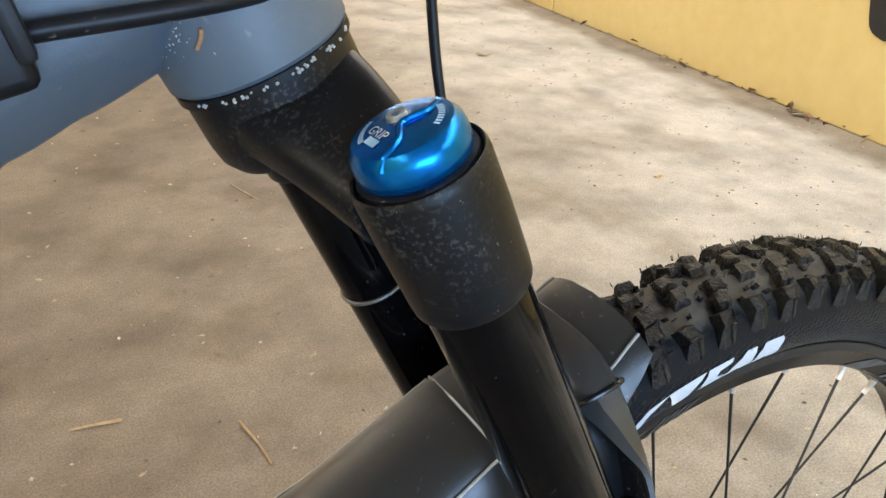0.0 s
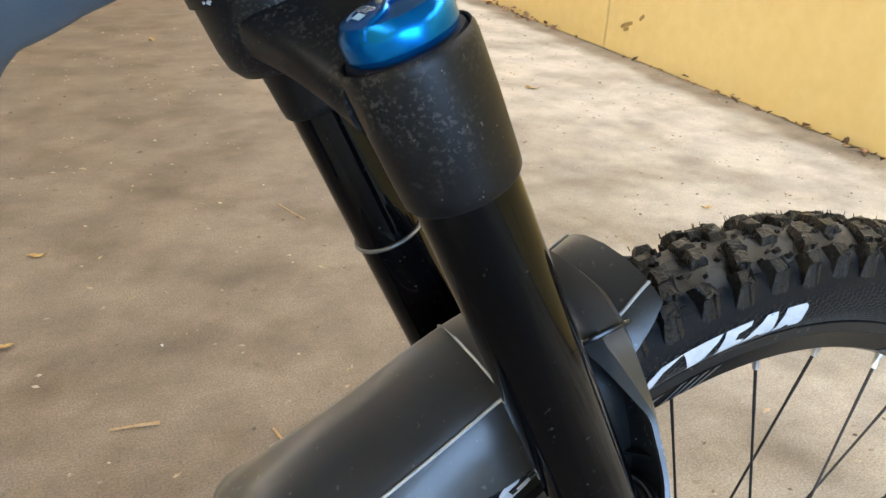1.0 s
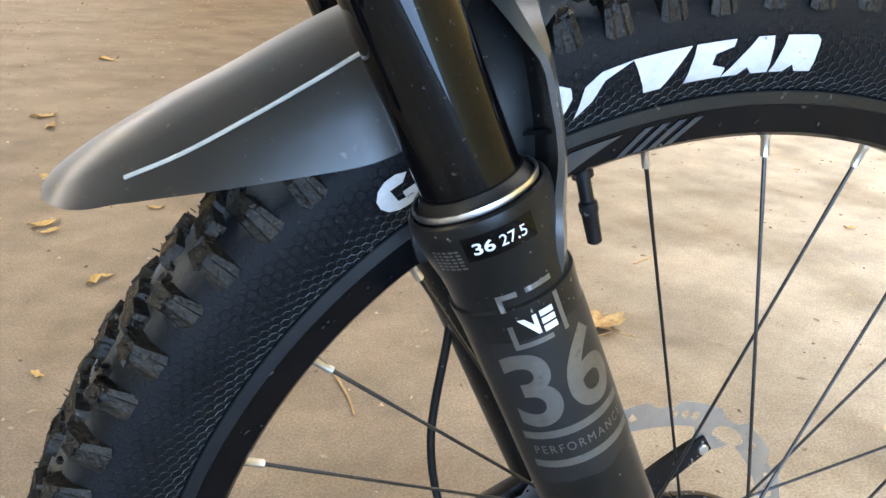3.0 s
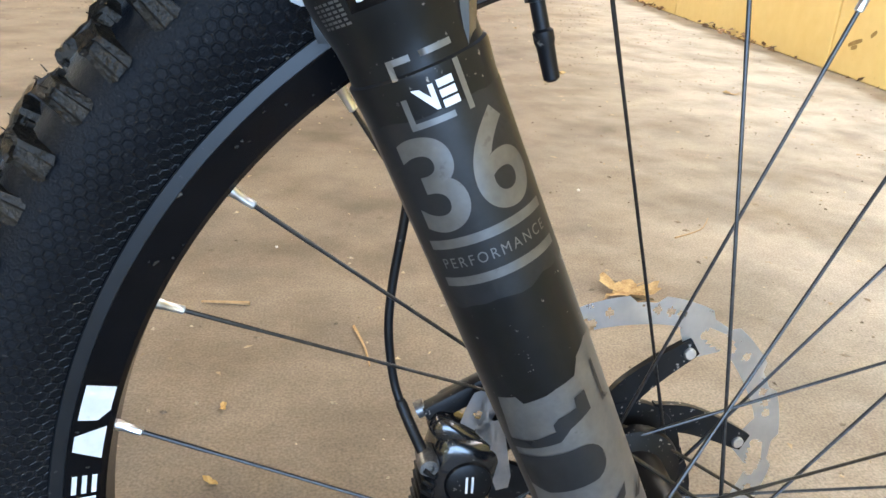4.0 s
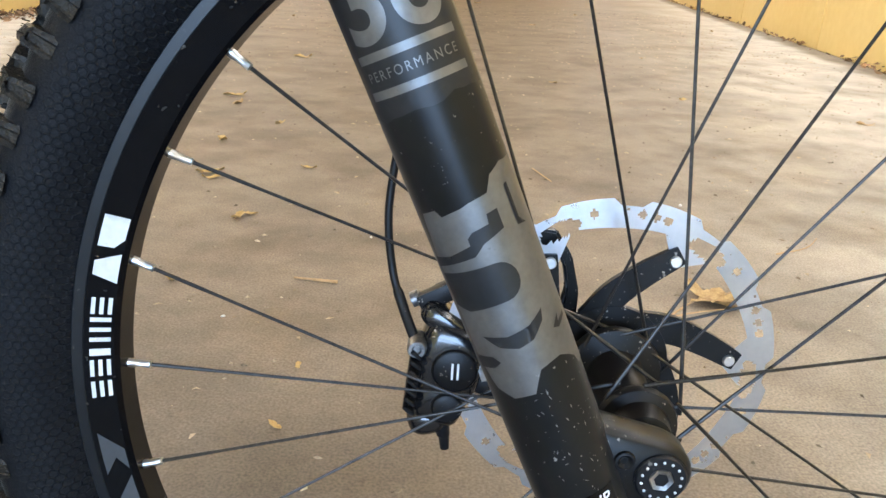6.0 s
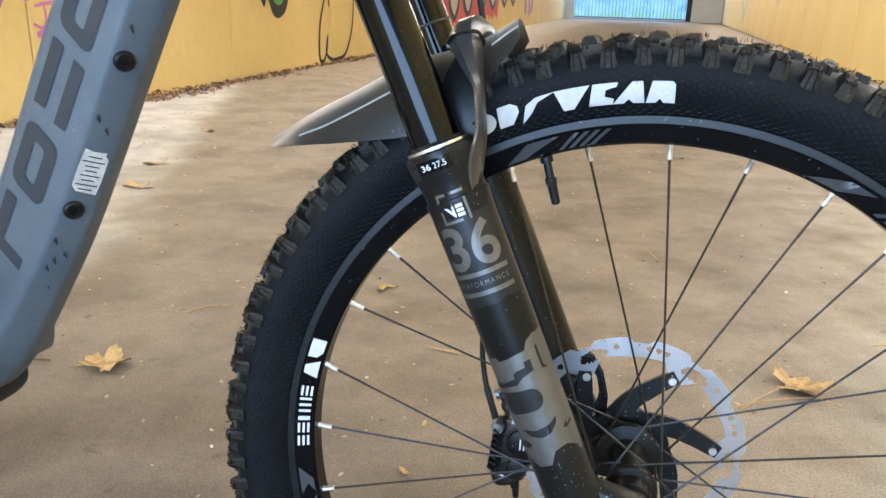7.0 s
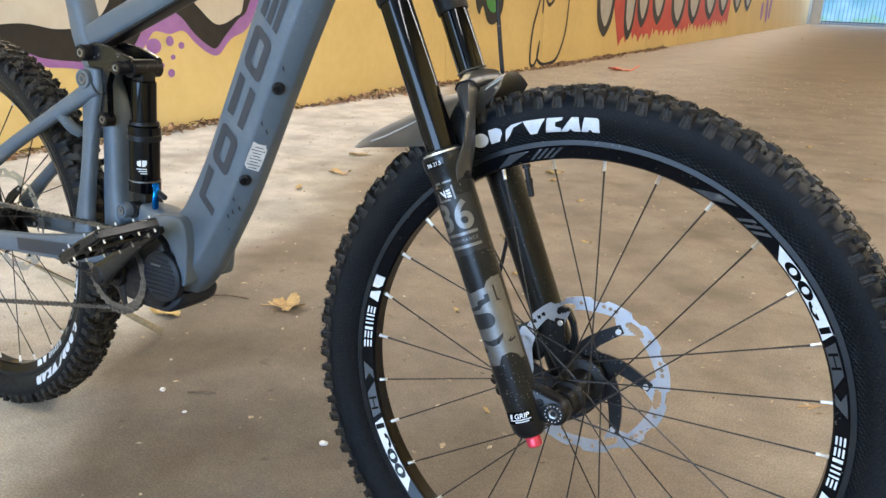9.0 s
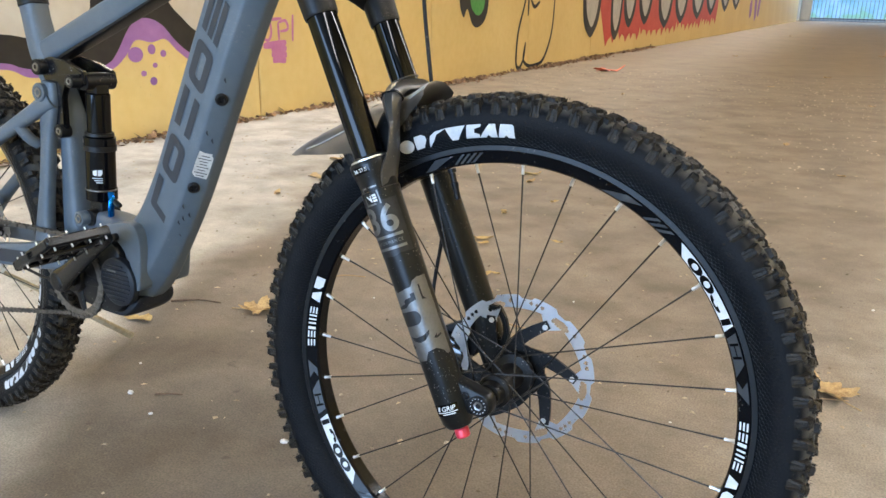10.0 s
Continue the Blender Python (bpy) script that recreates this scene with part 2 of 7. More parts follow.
M_FENDER.node_tree.nodes["Principled BSDF"].inputs["Sheen Weight"].default_value = 0.65
M_FENDER.node_tree.nodes["Principled BSDF"].inputs["Sheen Tint"].default_value = (1.0, 0.93, 0.84, 1)
M_FENDER.node_tree.nodes["Principled BSDF"].inputs["Sheen Roughness"].default_value = 0.5
M_RIM_GREY = material("faded_grey_rim_decal", (0.03, 0.034, 0.04), (0.045, 0.05, 0.057), 60, 0.3, 0.45)
M_LINE = material("pale_fold_line", (0.3, 0.3, 0.29), (0.4, 0.4, 0.38), 60, 0.6)
M_PLASTIC = material("black_plastic", (0.004, 0.004, 0.005), (0.009, 0.009, 0.010), 30, 0.35, 0.5, specks=0.25, spec=0.24)
M_RED = material("red_anodised_adjuster", (0.55, 0.03, 0.06), (0.7, 0.06, 0.09), 60, 0.3, 0.4, metal=0.3)
M_STEEL_DARK = material("worn_dark_steel", (0.12, 0.12, 0.12), (0.32, 0.31, 0.3), 120, 0.3, 0.5, metal=0.9)
M_CHAIN = material("oily_dark_chain_steel", (0.07, 0.067, 0.063), (0.22, 0.21, 0.20), 160, 0.28, 0.5, metal=0.9)
M_COVER = material("dusty_dark_motor_plastic", (0.006, 0.008, 0.012), (0.012, 0.015, 0.021), 30, 0.42, 0.55, specks=0.4, speck_colour=(0.25, 0.21, 0.16), speck_scale=300, spec=0.25)
M_PEDAL = material("gloss_black_pedal", (0.004, 0.004, 0.005), (0.010, 0.010, 0.011), 40, 0.16, 0.3, specks=0.6, speck_colour=(0.3, 0.28, 0.25), speck_scale=300, spec=0.38)
M_PAPER = material("white_sticker", (0.36, 0.36, 0.35), (0.62, 0.62, 0.61), 60, 0.5, specks=0.9, speck_colour=(0.12, 0.11, 0.1), speck_scale=160)


# ---- mesh helpers ----
def part(name, bm, mat, parent=None, label="", m=None, sharp=38, smooth=True):
    """Links a bmesh (or a mesh) as one object, at the world pose m, under a thing or a part."""
    if isinstance(bm, bmesh.types.BMesh):
        bmesh.ops.recalc_face_normals(bm, faces=bm.faces)
        for f in bm.faces:
            f.smooth = smooth
        lim = radians(sharp)
        for e in bm.edges:
            if len(e.link_faces) == 2 and e.calc_face_angle(0) > lim:
                e.smooth = False
        me = bpy.data.meshes.new(name)
        bm.to_mesh(me)
        bm.free()
        me.materials.append(mat)
    else:
        me = bm
    ob = new(name, me)
    m = m or Matrix()
    if parent is not None:
        ob.parent = parent
        m = world_of(parent).inverted() @ m
    ob.matrix_basis = m
    if label:
        tagged(ob, label=label)
    return ob


def world_of(ob):
    m = ob.matrix_basis.copy()
    while ob.parent:
        ob = ob.parent
        m = ob.matrix_basis @ m
    return m


def ring_faces(bm, rings, closed=True, caps=True, loop=False):
    vs = [[bm.verts.new(p) for p in r] for r in rings]
    n = len(vs[0])
    pairs = list(zip(vs, vs[1:])) + ([(vs[-1], vs[0])] if loop else [])
    for a, b in pairs:
        for i in range(n if closed else n - 1):
            j = (i + 1) % n
            bm.faces.new((a[i], a[j], b[j], b[i]))
    if caps and closed and not loop:
        bm.faces.new(vs[0][::-1])
        bm.faces.new(vs[-1])
    return bm


def spline(pts, n=6):
    """Points on a smooth curve through pts."""
    pts = [Vector(p) for p in pts]
    out = []
    for i in range(len(pts) - 1):
        p0, p1, p2, p3 = pts[max(i - 1, 0)], pts[i], pts[i + 1], pts[min(i + 2, len(pts) - 1)]
        for k in range(n):
            t = k / n
            out.append(0.5 * ((2 * p1) + (p2 - p0) * t + (2 * p0 - 5 * p1 + 4 * p2 - p3) * t * t + (3 * p1 - p0 - 3 * p2 + p3) * t ** 3))
    out.append(pts[-1])
    return out


def tube(bm, pts, radius, n=12, flat=1.0, side=None, caps=True):
    """A round or flattened tube along pts; radius is a number or one for each point."""
    pts = [Vector(p) for p in pts]
    rings = []
    ref = Vector(side) if side else Vector((0, 1, 0))
    for i, p in enumerate(pts):
        d = (pts[min(i + 1, len(pts) - 1)] - pts[max(i - 1, 0)]).normalized()
        if abs(d.dot(ref)) > 0.95 and not side:
            ref = Vector((1, 0, 0))
        b = (ref - d * ref.dot(d)).normalized()
        c = d.cross(b)
        r = radius[i] if isinstance(radius, (list, tuple)) else radius
        rings.append([p + b * (r * flat * math.cos(a)) + c * (r * math.sin(a)) for a in [2 * math.pi * k / n for k in range(n)]])
    return ring_faces(bm, rings, caps=caps)


def lathe(bm, profile, n=64, axis="y", centre=(0, 0, 0), loop=False, caps=True):
    """A profile of (radius, along) turned about an axis."""
    rings = []
    c = Vector(centre)
    for r, h in profile:
        ring = []
        for k in range(n):
            a = 2 * math.pi * k / n
            s, q = r * math.sin(a), r * math.cos(a)
            ring.append(c + Vector({"y": (s, h, q), "z": (s, q, h), "x": (h, s, q)}[axis]))
        rings.append(ring)
    return ring_faces(bm, rings, loop=loop, caps=caps)


def box(bm, centre, size, bevel=0.0, rot=None, seg=2):
    q = bmesh.ops.create_cube(bm, size=1.0)
    vs = q["verts"]
    m = Matrix.Translation(centre) @ (rot.to_matrix().to_4x4() if rot else Matrix()) @ Matrix.Diagonal((*size, 1))
    bmesh.ops.transform(bm, matrix=m, verts=vs)
    if bevel:
        es = list({e for v in vs for e in v.link_edges})
        bmesh.ops.bevel(bm, geom=es, offset=bevel, segments=seg, affect="EDGES", profile=0.6)
    return bm


def rounded(w, h, r, n=4):
    """A rounded rectangle about the origin, as 2D points."""
    out = []
    for cx, cy, a0 in ((w / 2 - r, h / 2 - r, 0), (-w / 2 + r, h / 2 - r, 90), (-w / 2 + r, -h / 2 + r, 180), (w / 2 - r, -h / 2 + r, 270)):
        for k in range(n + 1):
            a = radians(a0 + 90 * k / n)
            out.append((cx + r * math.cos(a), cy + r * math.sin(a)))
    return out


def flat_shape(bm, pts):
    """A filled outline in the xy plane."""
    f = bm.faces.new([bm.verts.new((x, y, 0)) for x, y in pts])
    f.normal_update()
    bmesh.ops.triangulate(bm, faces=[f])
    return bm


def frame_shape(bm, outer, inner):
    """A flat band between two outlines of equal point count."""
    a = [bm.verts.new((x, y, 0)) for x, y in outer]
    b = [bm.verts.new((x, y, 0)) for x, y in inner]
    for i in range(len(a)):
        j = (i + 1) % len(a)
        bm.faces.new((a[i], a[j], b[j], b[i]))
    return bm


def lettering(bm, words, height, x=0.0, y=0.0, width=None, shear=0.0, spacing=1.0, bold=0.0):
    """Adds flat writing in Blender's own font, centred at x, y."""
    cu = bpy.data.curves.new("writing", "FONT")
    cu.body, cu.size, cu.align_x, cu.align_y, cu.shear, cu.space_character, cu.offset = words, 1.0, "CENTER", "CENTER", shear, spacing, bold
    ob = bpy.data.objects.new("writing", cu)
    me = bpy.data.meshes.new_from_object(ob)
    xs = [v.co.x for v in me.vertices]
    ys = [v.co.y for v in me.vertices]
    sy = height / (max(ys) - min(ys))
    sx = width / (max(xs) - min(xs)) if width else sy
    mx, my = (max(xs) + min(xs)) / 2, (max(ys) + min(ys)) / 2
    for v in me.vertices:
        v.co = ((v.co.x - mx) * sx + x, (v.co.y - my) * sy + y, 0)
    bm.from_mesh(me)
    bpy.data.objects.remove(ob)
    bpy.data.meshes.remove(me)
    bpy.data.curves.remove(cu)
    return bm


def sliced(bm, step, axis=0):
    """Cuts a flat shape at even steps, so that it can be bent."""
    lo, hi = min(v.co[axis] for v in bm.verts), max(v.co[axis] for v in bm.verts)
    k = math.ceil(lo / step)
    while k * step < hi:
        no = Vector((1, 0, 0)) if axis == 0 else Vector((0, 1, 0))
        bmesh.ops.bisect_plane(bm, geom=bm.verts[:] + bm.edges[:] + bm.faces[:], plane_co=no * (k * step), plane_no=no)
        k += 1
    return bm


def bent(bm, place, step, axis=0):
    """Slices a flat shape and moves each of its points to place(x, y)."""
    sliced(bm, step, axis)
    for v in bm.verts:
        v.co = place(v.co.x, v.co.y)
    return bm

# ---- the tunnel ----
def floor_material():
    """Worn concrete: pale and dry along the walls, brown and damp down the middle."""
    m = material("worn_concrete_floor", (0.45, 0.418, 0.366), (0.56, 0.525, 0.468), 0.9, 0.62, 0.85, bump=0.10, bump_scale=90, specks=0.35, speck_colour=(0.15, 0.12, 0.09), speck_scale=24, fine=14)
    nt = m.node_tree
    n, link = nt.nodes, nt.links.new
    bsdf = n["Principled BSDF"]
    base = bsdf.inputs["Base Color"].links[0].from_socket
    co = n.new("ShaderNodeTexCoord").outputs["Object"]
    sep = n.new("ShaderNodeSeparateXYZ")
    link(co, sep.inputs[0])
    wob = n.new("ShaderNodeTexNoise")
    wob.inputs["Scale"].default_value, wob.inputs["Detail"].default_value, wob.inputs["Roughness"].default_value = 0.9, 5, 0.55
    link(co, wob.inputs["Vector"])

    def math_node(op, a, b):
        k = n.new("ShaderNodeMath")
        k.operation = op
        for i, v in enumerate((a, b)):
            if isinstance(v, (int, float)):
                k.inputs[i].default_value = v
            else:
                link(v, k.inputs[i])
        return k.outputs[0]

    # the damp strip: a crisp edge on the left that follows a slant, a long fade on the right
    wobble = math_node("MULTIPLY", math_node("SUBTRACT", wob.outputs["Fac"], 0.5), 0.75)
    slant = math_node("MULTIPLY_ADD", sep.outputs["Y"], 0.36)
    slant.node.inputs[2].default_value = 1.02
    left = math_node("ADD", math_node("ADD", sep.outputs["X"], slant), wobble)
    lip = n.new("ShaderNodeMapRange")
    lip.interpolation_type = "SMOOTHSTEP"
    lip.inputs["From Min"].default_value, lip.inputs["From Max"].default_value = -0.10, 0.16
    link(left, lip.inputs["Value"])
    right = math_node("ADD", math_node("MULTIPLY_ADD", sep.outputs["Y"], -0.20), wobble)
    link(sep.outputs["X"], right.node.inputs[0].links[0].from_node.inputs[2])
    fade = n.new("ShaderNodeMapRange")
    fade.interpolation_type = "SMOOTHSTEP"
    fade.inputs["From Min"].default_value, fade.inputs["From Max"].default_value = -0.15, 1.35
    fade.inputs["To Min"].default_value, fade.inputs["To Max"].default_value = 1.0, 0.0
    link(right, fade.inputs["Value"])
    damp = math_node("MULTIPLY", lip.outputs["Result"], fade.outputs["Result"])
    edge = n.new("ShaderNodeMapRange")
    link(damp, edge.inputs["Value"])
    mul = n.new("ShaderNodeMix")
    mul.data_type, mul.blend_type = "RGBA", "MULTIPLY"
    mul.inputs["B"].default_value = (0.530, 0.463, 0.402, 1)
    link(edge.outputs["Result"], mul.inputs["Factor"])
    link(base, mul.inputs["A"])
    # dark blotches of old stains
    blot = n.new("ShaderNodeTexNoise")
    blot.inputs["Scale"].default_value, blot.inputs["Detail"].default_value = 3.4, 3
    link(co, blot.inputs["Vector"])
    cut = n.new("ShaderNodeMapRange")
    cut.inputs["From Min"].default_value, cut.inputs["From Max"].default_value, cut.inputs["To Max"].default_value = 0.48, 0.70, 0.85
    link(blot.outputs["Fac"], cut.inputs["Value"])
    mul2 = n.new("ShaderNodeMix")
    mul2.data_type, mul2.blend_type = "RGBA", "MULTIPLY"
    mul2.inputs["B"].default_value = (0.66, 0.62, 0.57, 1)
    deep = n.new("ShaderNodeMapRange")
    deep.inputs["From Min"].default_value, deep.inputs["From Max"].default_value = 1.8, 11.0
    link(sep.outputs["Y"], deep.inputs["Value"])
    link(math_node("MULTIPLY", cut.outputs["Result"], math_node("SUBTRACT", 1.0, math_node("MULTIPLY", deep.outputs["Result"], 0.65))), mul2.inputs["Factor"])
    link(mul.outputs["Result"], mul2.inputs["A"])
    # a darker grey patch round the wheels
    grey_patch = n.new("ShaderNodeMapRange")
    grey_patch.interpolation_type = "SMOOTHSTEP"
    grey_patch.inputs["From Min"].default_value, grey_patch.inputs["From Max"].default_value = 0.66, -0.22
    grey_patch.inputs["To Max"].default_value = 0.85
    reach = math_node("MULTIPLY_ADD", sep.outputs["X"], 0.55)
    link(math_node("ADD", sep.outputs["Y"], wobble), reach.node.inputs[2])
    link(reach, grey_patch.inputs["Value"])
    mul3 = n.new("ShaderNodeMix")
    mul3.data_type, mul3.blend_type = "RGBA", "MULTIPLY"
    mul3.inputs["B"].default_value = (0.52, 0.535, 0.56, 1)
    link(math_node("MULTIPLY", grey_patch.outputs["Result"], damp), mul3.inputs["Factor"])
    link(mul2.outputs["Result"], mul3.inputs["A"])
    # browner deeper in the tunnel, partly painting in the walls' yellow bounce
    mul4 = n.new("ShaderNodeMix")
    mul4.data_type, mul4.blend_type = "RGBA", "MULTIPLY"
    mul4.inputs["B"].default_value = (0.86, 0.77, 0.58, 1)
    link(math_node("MULTIPLY", deep.outputs["Result"], damp), mul4.inputs["Factor"])
    link(mul3.outputs["Result"], mul4.inputs["A"])
    # washed-in dirt along the foot of the right wall, with a ragged edge
    away = math_node("MULTIPLY_ADD", sep.outputs["Y"], RIGHT_SLOPE)
    away.node.inputs[2].default_value = 2.2
    ragged_edge = n.new("ShaderNodeTexNoise")
    ragged_edge.inputs["Scale"].default_value, ragged_edge.inputs["Detail"].default_value = 3.2, 5
    link(co, ragged_edge.inputs["Vector"])
    gap = math_node("ADD", math_node("SUBTRACT", away, sep.outputs["X"]), math_node("MULTIPLY", math_node("SUBTRACT", ragged_edge.outputs["Fac"], 0.5), 0.22))
    dirt = n.new("ShaderNodeMapRange")
    dirt.interpolation_type = "SMOOTHSTEP"
    dirt.inputs["From Min"].default_value, dirt.inputs["From Max"].default_value = 0.24, 0.10
    link(gap, dirt.inputs["Value"])
    mul5 = n.new("ShaderNodeMix")
    mul5.data_type, mul5.blend_type = "RGBA", "MULTIPLY"
    mul5.inputs["B"].default_value = (0.52, 0.47, 0.40, 1)
    link(dirt.outputs["Result"], mul5.inputs["Factor"])
    link(mul4.outputs["Result"], mul5.inputs["A"])
    colour = mul5.outputs["Result"]
    # mottling in hand-sized patches, then sand-grain speckle
    for scale, detail, lo, hi, dark, light in ((4.0, 4, 0.36, 0.60, 0.80, 1.07), (14.0, 3, 0.36, 0.62, 0.95, 1.03), (60.0, 4, 0.36, 0.64, 0.95, 1.04), (260.0, 4, 0.34, 0.66, 0.76, 1.20)):
        tex = n.new("ShaderNodeTexNoise")
        tex.inputs["Scale"].default_value, tex.inputs["Detail"].default_value = scale, detail
        link(co, tex.inputs["Vector"])
        rng_node = n.new("ShaderNodeMapRange")
        rng_node.inputs["From Min"].default_value, rng_node.inputs["From Max"].default_value = lo, hi
        rng_node.inputs["To Min"].default_value, rng_node.inputs["To Max"].default_value = dark, light
        link(tex.outputs["Fac"], rng_node.inputs["Value"])
        layer = n.new("ShaderNodeMix")
        layer.data_type, layer.blend_type = "RGBA", "MULTIPLY"
        link(math_node("SUBTRACT", 1.0, math_node("MULTIPLY", deep.outputs["Result"], 0.75)), layer.inputs["Factor"])
        link(colour, layer.inputs["A"])
        link(rng_node.outputs["Result"], layer.inputs["B"])
        colour = layer.outputs["Result"]
    link(colour, bsdf.inputs["Base Color"])
    rough = n.new("ShaderNodeMapRange")
    rough.inputs["To Min"].default_value, rough.inputs["To Max"].default_value = 0.85, 0.62
    link(edge.outputs["Result"], rough.inputs["Value"])
    link(rough.outputs["Result"], bsdf.inputs["Roughness"])
    bsdf.inputs["Specular IOR Level"].default_value = 0.2
    return m


RIGHT_SLOPE = math.tan(radians(5.4))
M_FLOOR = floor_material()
M_WALL = material("yellow_wall_paint", (0.77, 0.565, 0.215), (0.84, 0.645, 0.275), 0.8, 0.62, 0.75, bump=0.2, bump_scale=45, specks=0.14, speck_colour=(0.42, 0.3, 0.13), speck_scale=40, fine=20)
M_CEILING = material("grimy_concrete", (0.26, 0.25, 0.23), (0.36, 0.34, 0.32), 0.7, 0.8, 0.9, bump=0.3, bump_scale=30)
M_CONCRETE = material("raw_concrete", (0.3, 0.28, 0.25), (0.42, 0.4, 0.36), 1.5, 0.85)
M_BLACK_PAINT = material("black_spray_paint", (0.012, 0.010, 0.009), (0.03, 0.026, 0.022), 3, 0.55, 0.7)
M_CREAM_PAINT = material("cream_spray_paint", (0.6, 0.53, 0.42), (0.72, 0.66, 0.55), 2, 0.6, 0.7)
M_PURPLE_PAINT = material("purple_spray_paint", (0.33, 0.14, 0.40), (0.43, 0.21, 0.5), 3, 0.6, 0.7)
M_MAGENTA_PAINT = material("magenta_spray_paint", (0.58, 0.18, 0.42), (0.66, 0.26, 0.46), 5, 0.6, 0.7)
M_GREEN_PAINT = material("green_spray_paint", (0.06, 0.32, 0.06), (0.12, 0.45, 0.1), 4, 0.6)
M_RED_PAINT = material("red_spray_paint", (0.58, 0.05, 0.03), (0.68, 0.09, 0.06), 3, 0.6)
M_GREY_PAINT = material("pale_grey_spray_paint", (0.42, 0.41, 0.38), (0.62, 0.6, 0.56), 5, 0.6)
M_GATE = material("painted_gate_steel", (0.16, 0.24, 0.36), (0.22, 0.31, 0.44), 4, 0.5)

bm = bmesh.new()
gx = [-80 + 8 * i for i in range(21)]
gy = [-80 + 10 * i for i in range(31)]
ring_faces(bm, [[(x, y, 0) for x in gx] for y in gy], closed=False, caps=False)
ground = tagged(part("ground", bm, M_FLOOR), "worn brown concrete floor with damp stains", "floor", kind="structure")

LEFT = pose(-3.27, 0, 0, 0, 0, -1.6)
RIGHT = pose(2.2, 0, 0, 0, 0, -5.4)
WALL_TOP, NEAR, FAR = 2.75, -7.0, 46.0


def tunnel_wall(name, m, sign, first, label):
    """A wall of cast panels with open joints; local y runs along it, and the tunnel is on the side of sign."""
    bm = bmesh.new()
    box(bm, (-sign * 0.22, (NEAR + FAR) / 2, WALL_TOP / 2), (0.36, FAR - NEAR, WALL_TOP))
    wall = tagged(part(name, bm, M_CONCRETE, m=m), label, "wall", kind="structure")
    width = 2.37
    me = None
    y = first
    while y > NEAR + width:
        y -= width
    while y < FAR - width:
        if me is None:
            bm = bmesh.new()
            box(bm, (0, 0, 0), (0.04, width - 0.012, WALL_TOP), 0.006, seg=1)
            panel = part("panel", bm, M_WALL, wall, m=m @ pose(-sign * 0.02, y + width / 2, WALL_TOP / 2), sharp=20)
            me = panel.data
        else:
            part("panel", me, None, wall, m=m @ pose(-sign * 0.02, y + width / 2, WALL_TOP / 2))
        y += width
    return wall


wall_left = tunnel_wall("wall_left", LEFT, 1, 3.37, "yellow painted concrete wall covered in graffiti")
wall_right = tunnel_wall("wall_right", RIGHT, -1, 10.6, "yellow painted concrete wall with faded marks")
bm = bmesh.new()
box(bm, (1.6, 19.6, WALL_TOP + 0.15), (14, 53.2, 0.3))
tagged(part("ceiling", bm, M_CEILING), "plain grimy concrete tunnel ceiling", "ceiling", kind="structure")


# tube lights: one slim housing after another along the top of each wall
M_LAMP_BODY = material("white_lamp_housing", (0.6, 0.6, 0.58), (0.7, 0.7, 0.68), 10, 0.5)
M_DIFFUSER = bpy.data.materials.new("lit_diffuser")
M_DIFFUSER.use_nodes = True
M_DIFFUSER.node_tree.nodes["Principled BSDF"].inputs["Emission Color"].default_value = (0.985, 0.975, 0.985, 1)
M_DIFFUSER.node_tree.nodes["Principled BSDF"].inputs["Emission Strength"].default_value = 3.0
first_light = None
for m, x in ((LEFT, 0.09), (RIGHT, -0.50)):
    for k in range(15):
        place = m @ pose(x, -1.6 + 3.07 * k, 2.68)
        if first_light is None:
            bm = bmesh.new()
            box(bm, (0, 0, 0), (0.14, 2.9, 0.09), 0.012)
            first_light = part("tube_light", bm, M_LAMP_BODY, None, "", place)
            tagged(first_light, "slim white tube light under the tunnel ceiling", "lamp", "tube lights")
            bm = bmesh.new()
            box(bm, (0, 0, -0.048), (0.10, 2.84, 0.012), 0.004)
            part("diffuser", bm, M_DIFFUSER, first_light, "lit opal diffuser", place)
        else:
            copy_thing(first_light, place)

# ---- the bicycle: places in the bike's own frame, front axle at the origin, x ahead, y to its left ----
AXLE_Z = 0.3477
BIKE = pose(0, 0, AXLE_Z, -4.29, 0, 0)
U = Vector((-0.410, 0, 0.912)).normalized()
FWD = Vector((U.z, 0, -U.x))
A0 = Vector((-0.047, 0, 0))
REAR = BIKE @ Matrix.Translation(A0) @ Matrix.Rotation(radians(-3.0), 4, U) @ Matrix.Translation(-A0)
FORK = BIKE @ Matrix.Translation((-0.040, 0, 0)) @ Matrix(((FWD.x, 0, U.x, 0), (0, 1, 0, 0), (FWD.z, 0, U.z, 0), (0, 0, 0, 1)))
LEG = 0.072  # half the distance between the fork's legs
PHI = -12.13  # the first spoke's angle from the top

bike = new("mountain_bike")
bike.matrix_basis = pose(-0.55, 0.02, 0)
tagged(bike, "slate-grey electric mountain bike with muddy tyres, leaning slightly", "bicycle")


def smooth_stations(st, n=5):
    """Eases the numbers of a list of stations."""
    out = []
    for i in range(len(st) - 1):
        s = [st[max(i - 1, 0)], st[i], st[i + 1], st[min(i + 2, len(st) - 1)]]
        for k in range(n):
            t = k / n
            out.append([0.5 * (2 * p1 + (p2 - p0) * t + (2 * p0 - 5 * p1 + 4 * p2 - p3) * t * t + (3 * p1 - p0 - 3 * p2 + p3) * t ** 3) for p0, p1, p2, p3 in zip(*s)])
    out.append(list(st[-1]))
    return out


def on_wheel(r, deg, y=0.0):
    a = radians(deg)
    return Vector((r * math.sin(a), y, r * math.cos(a)))


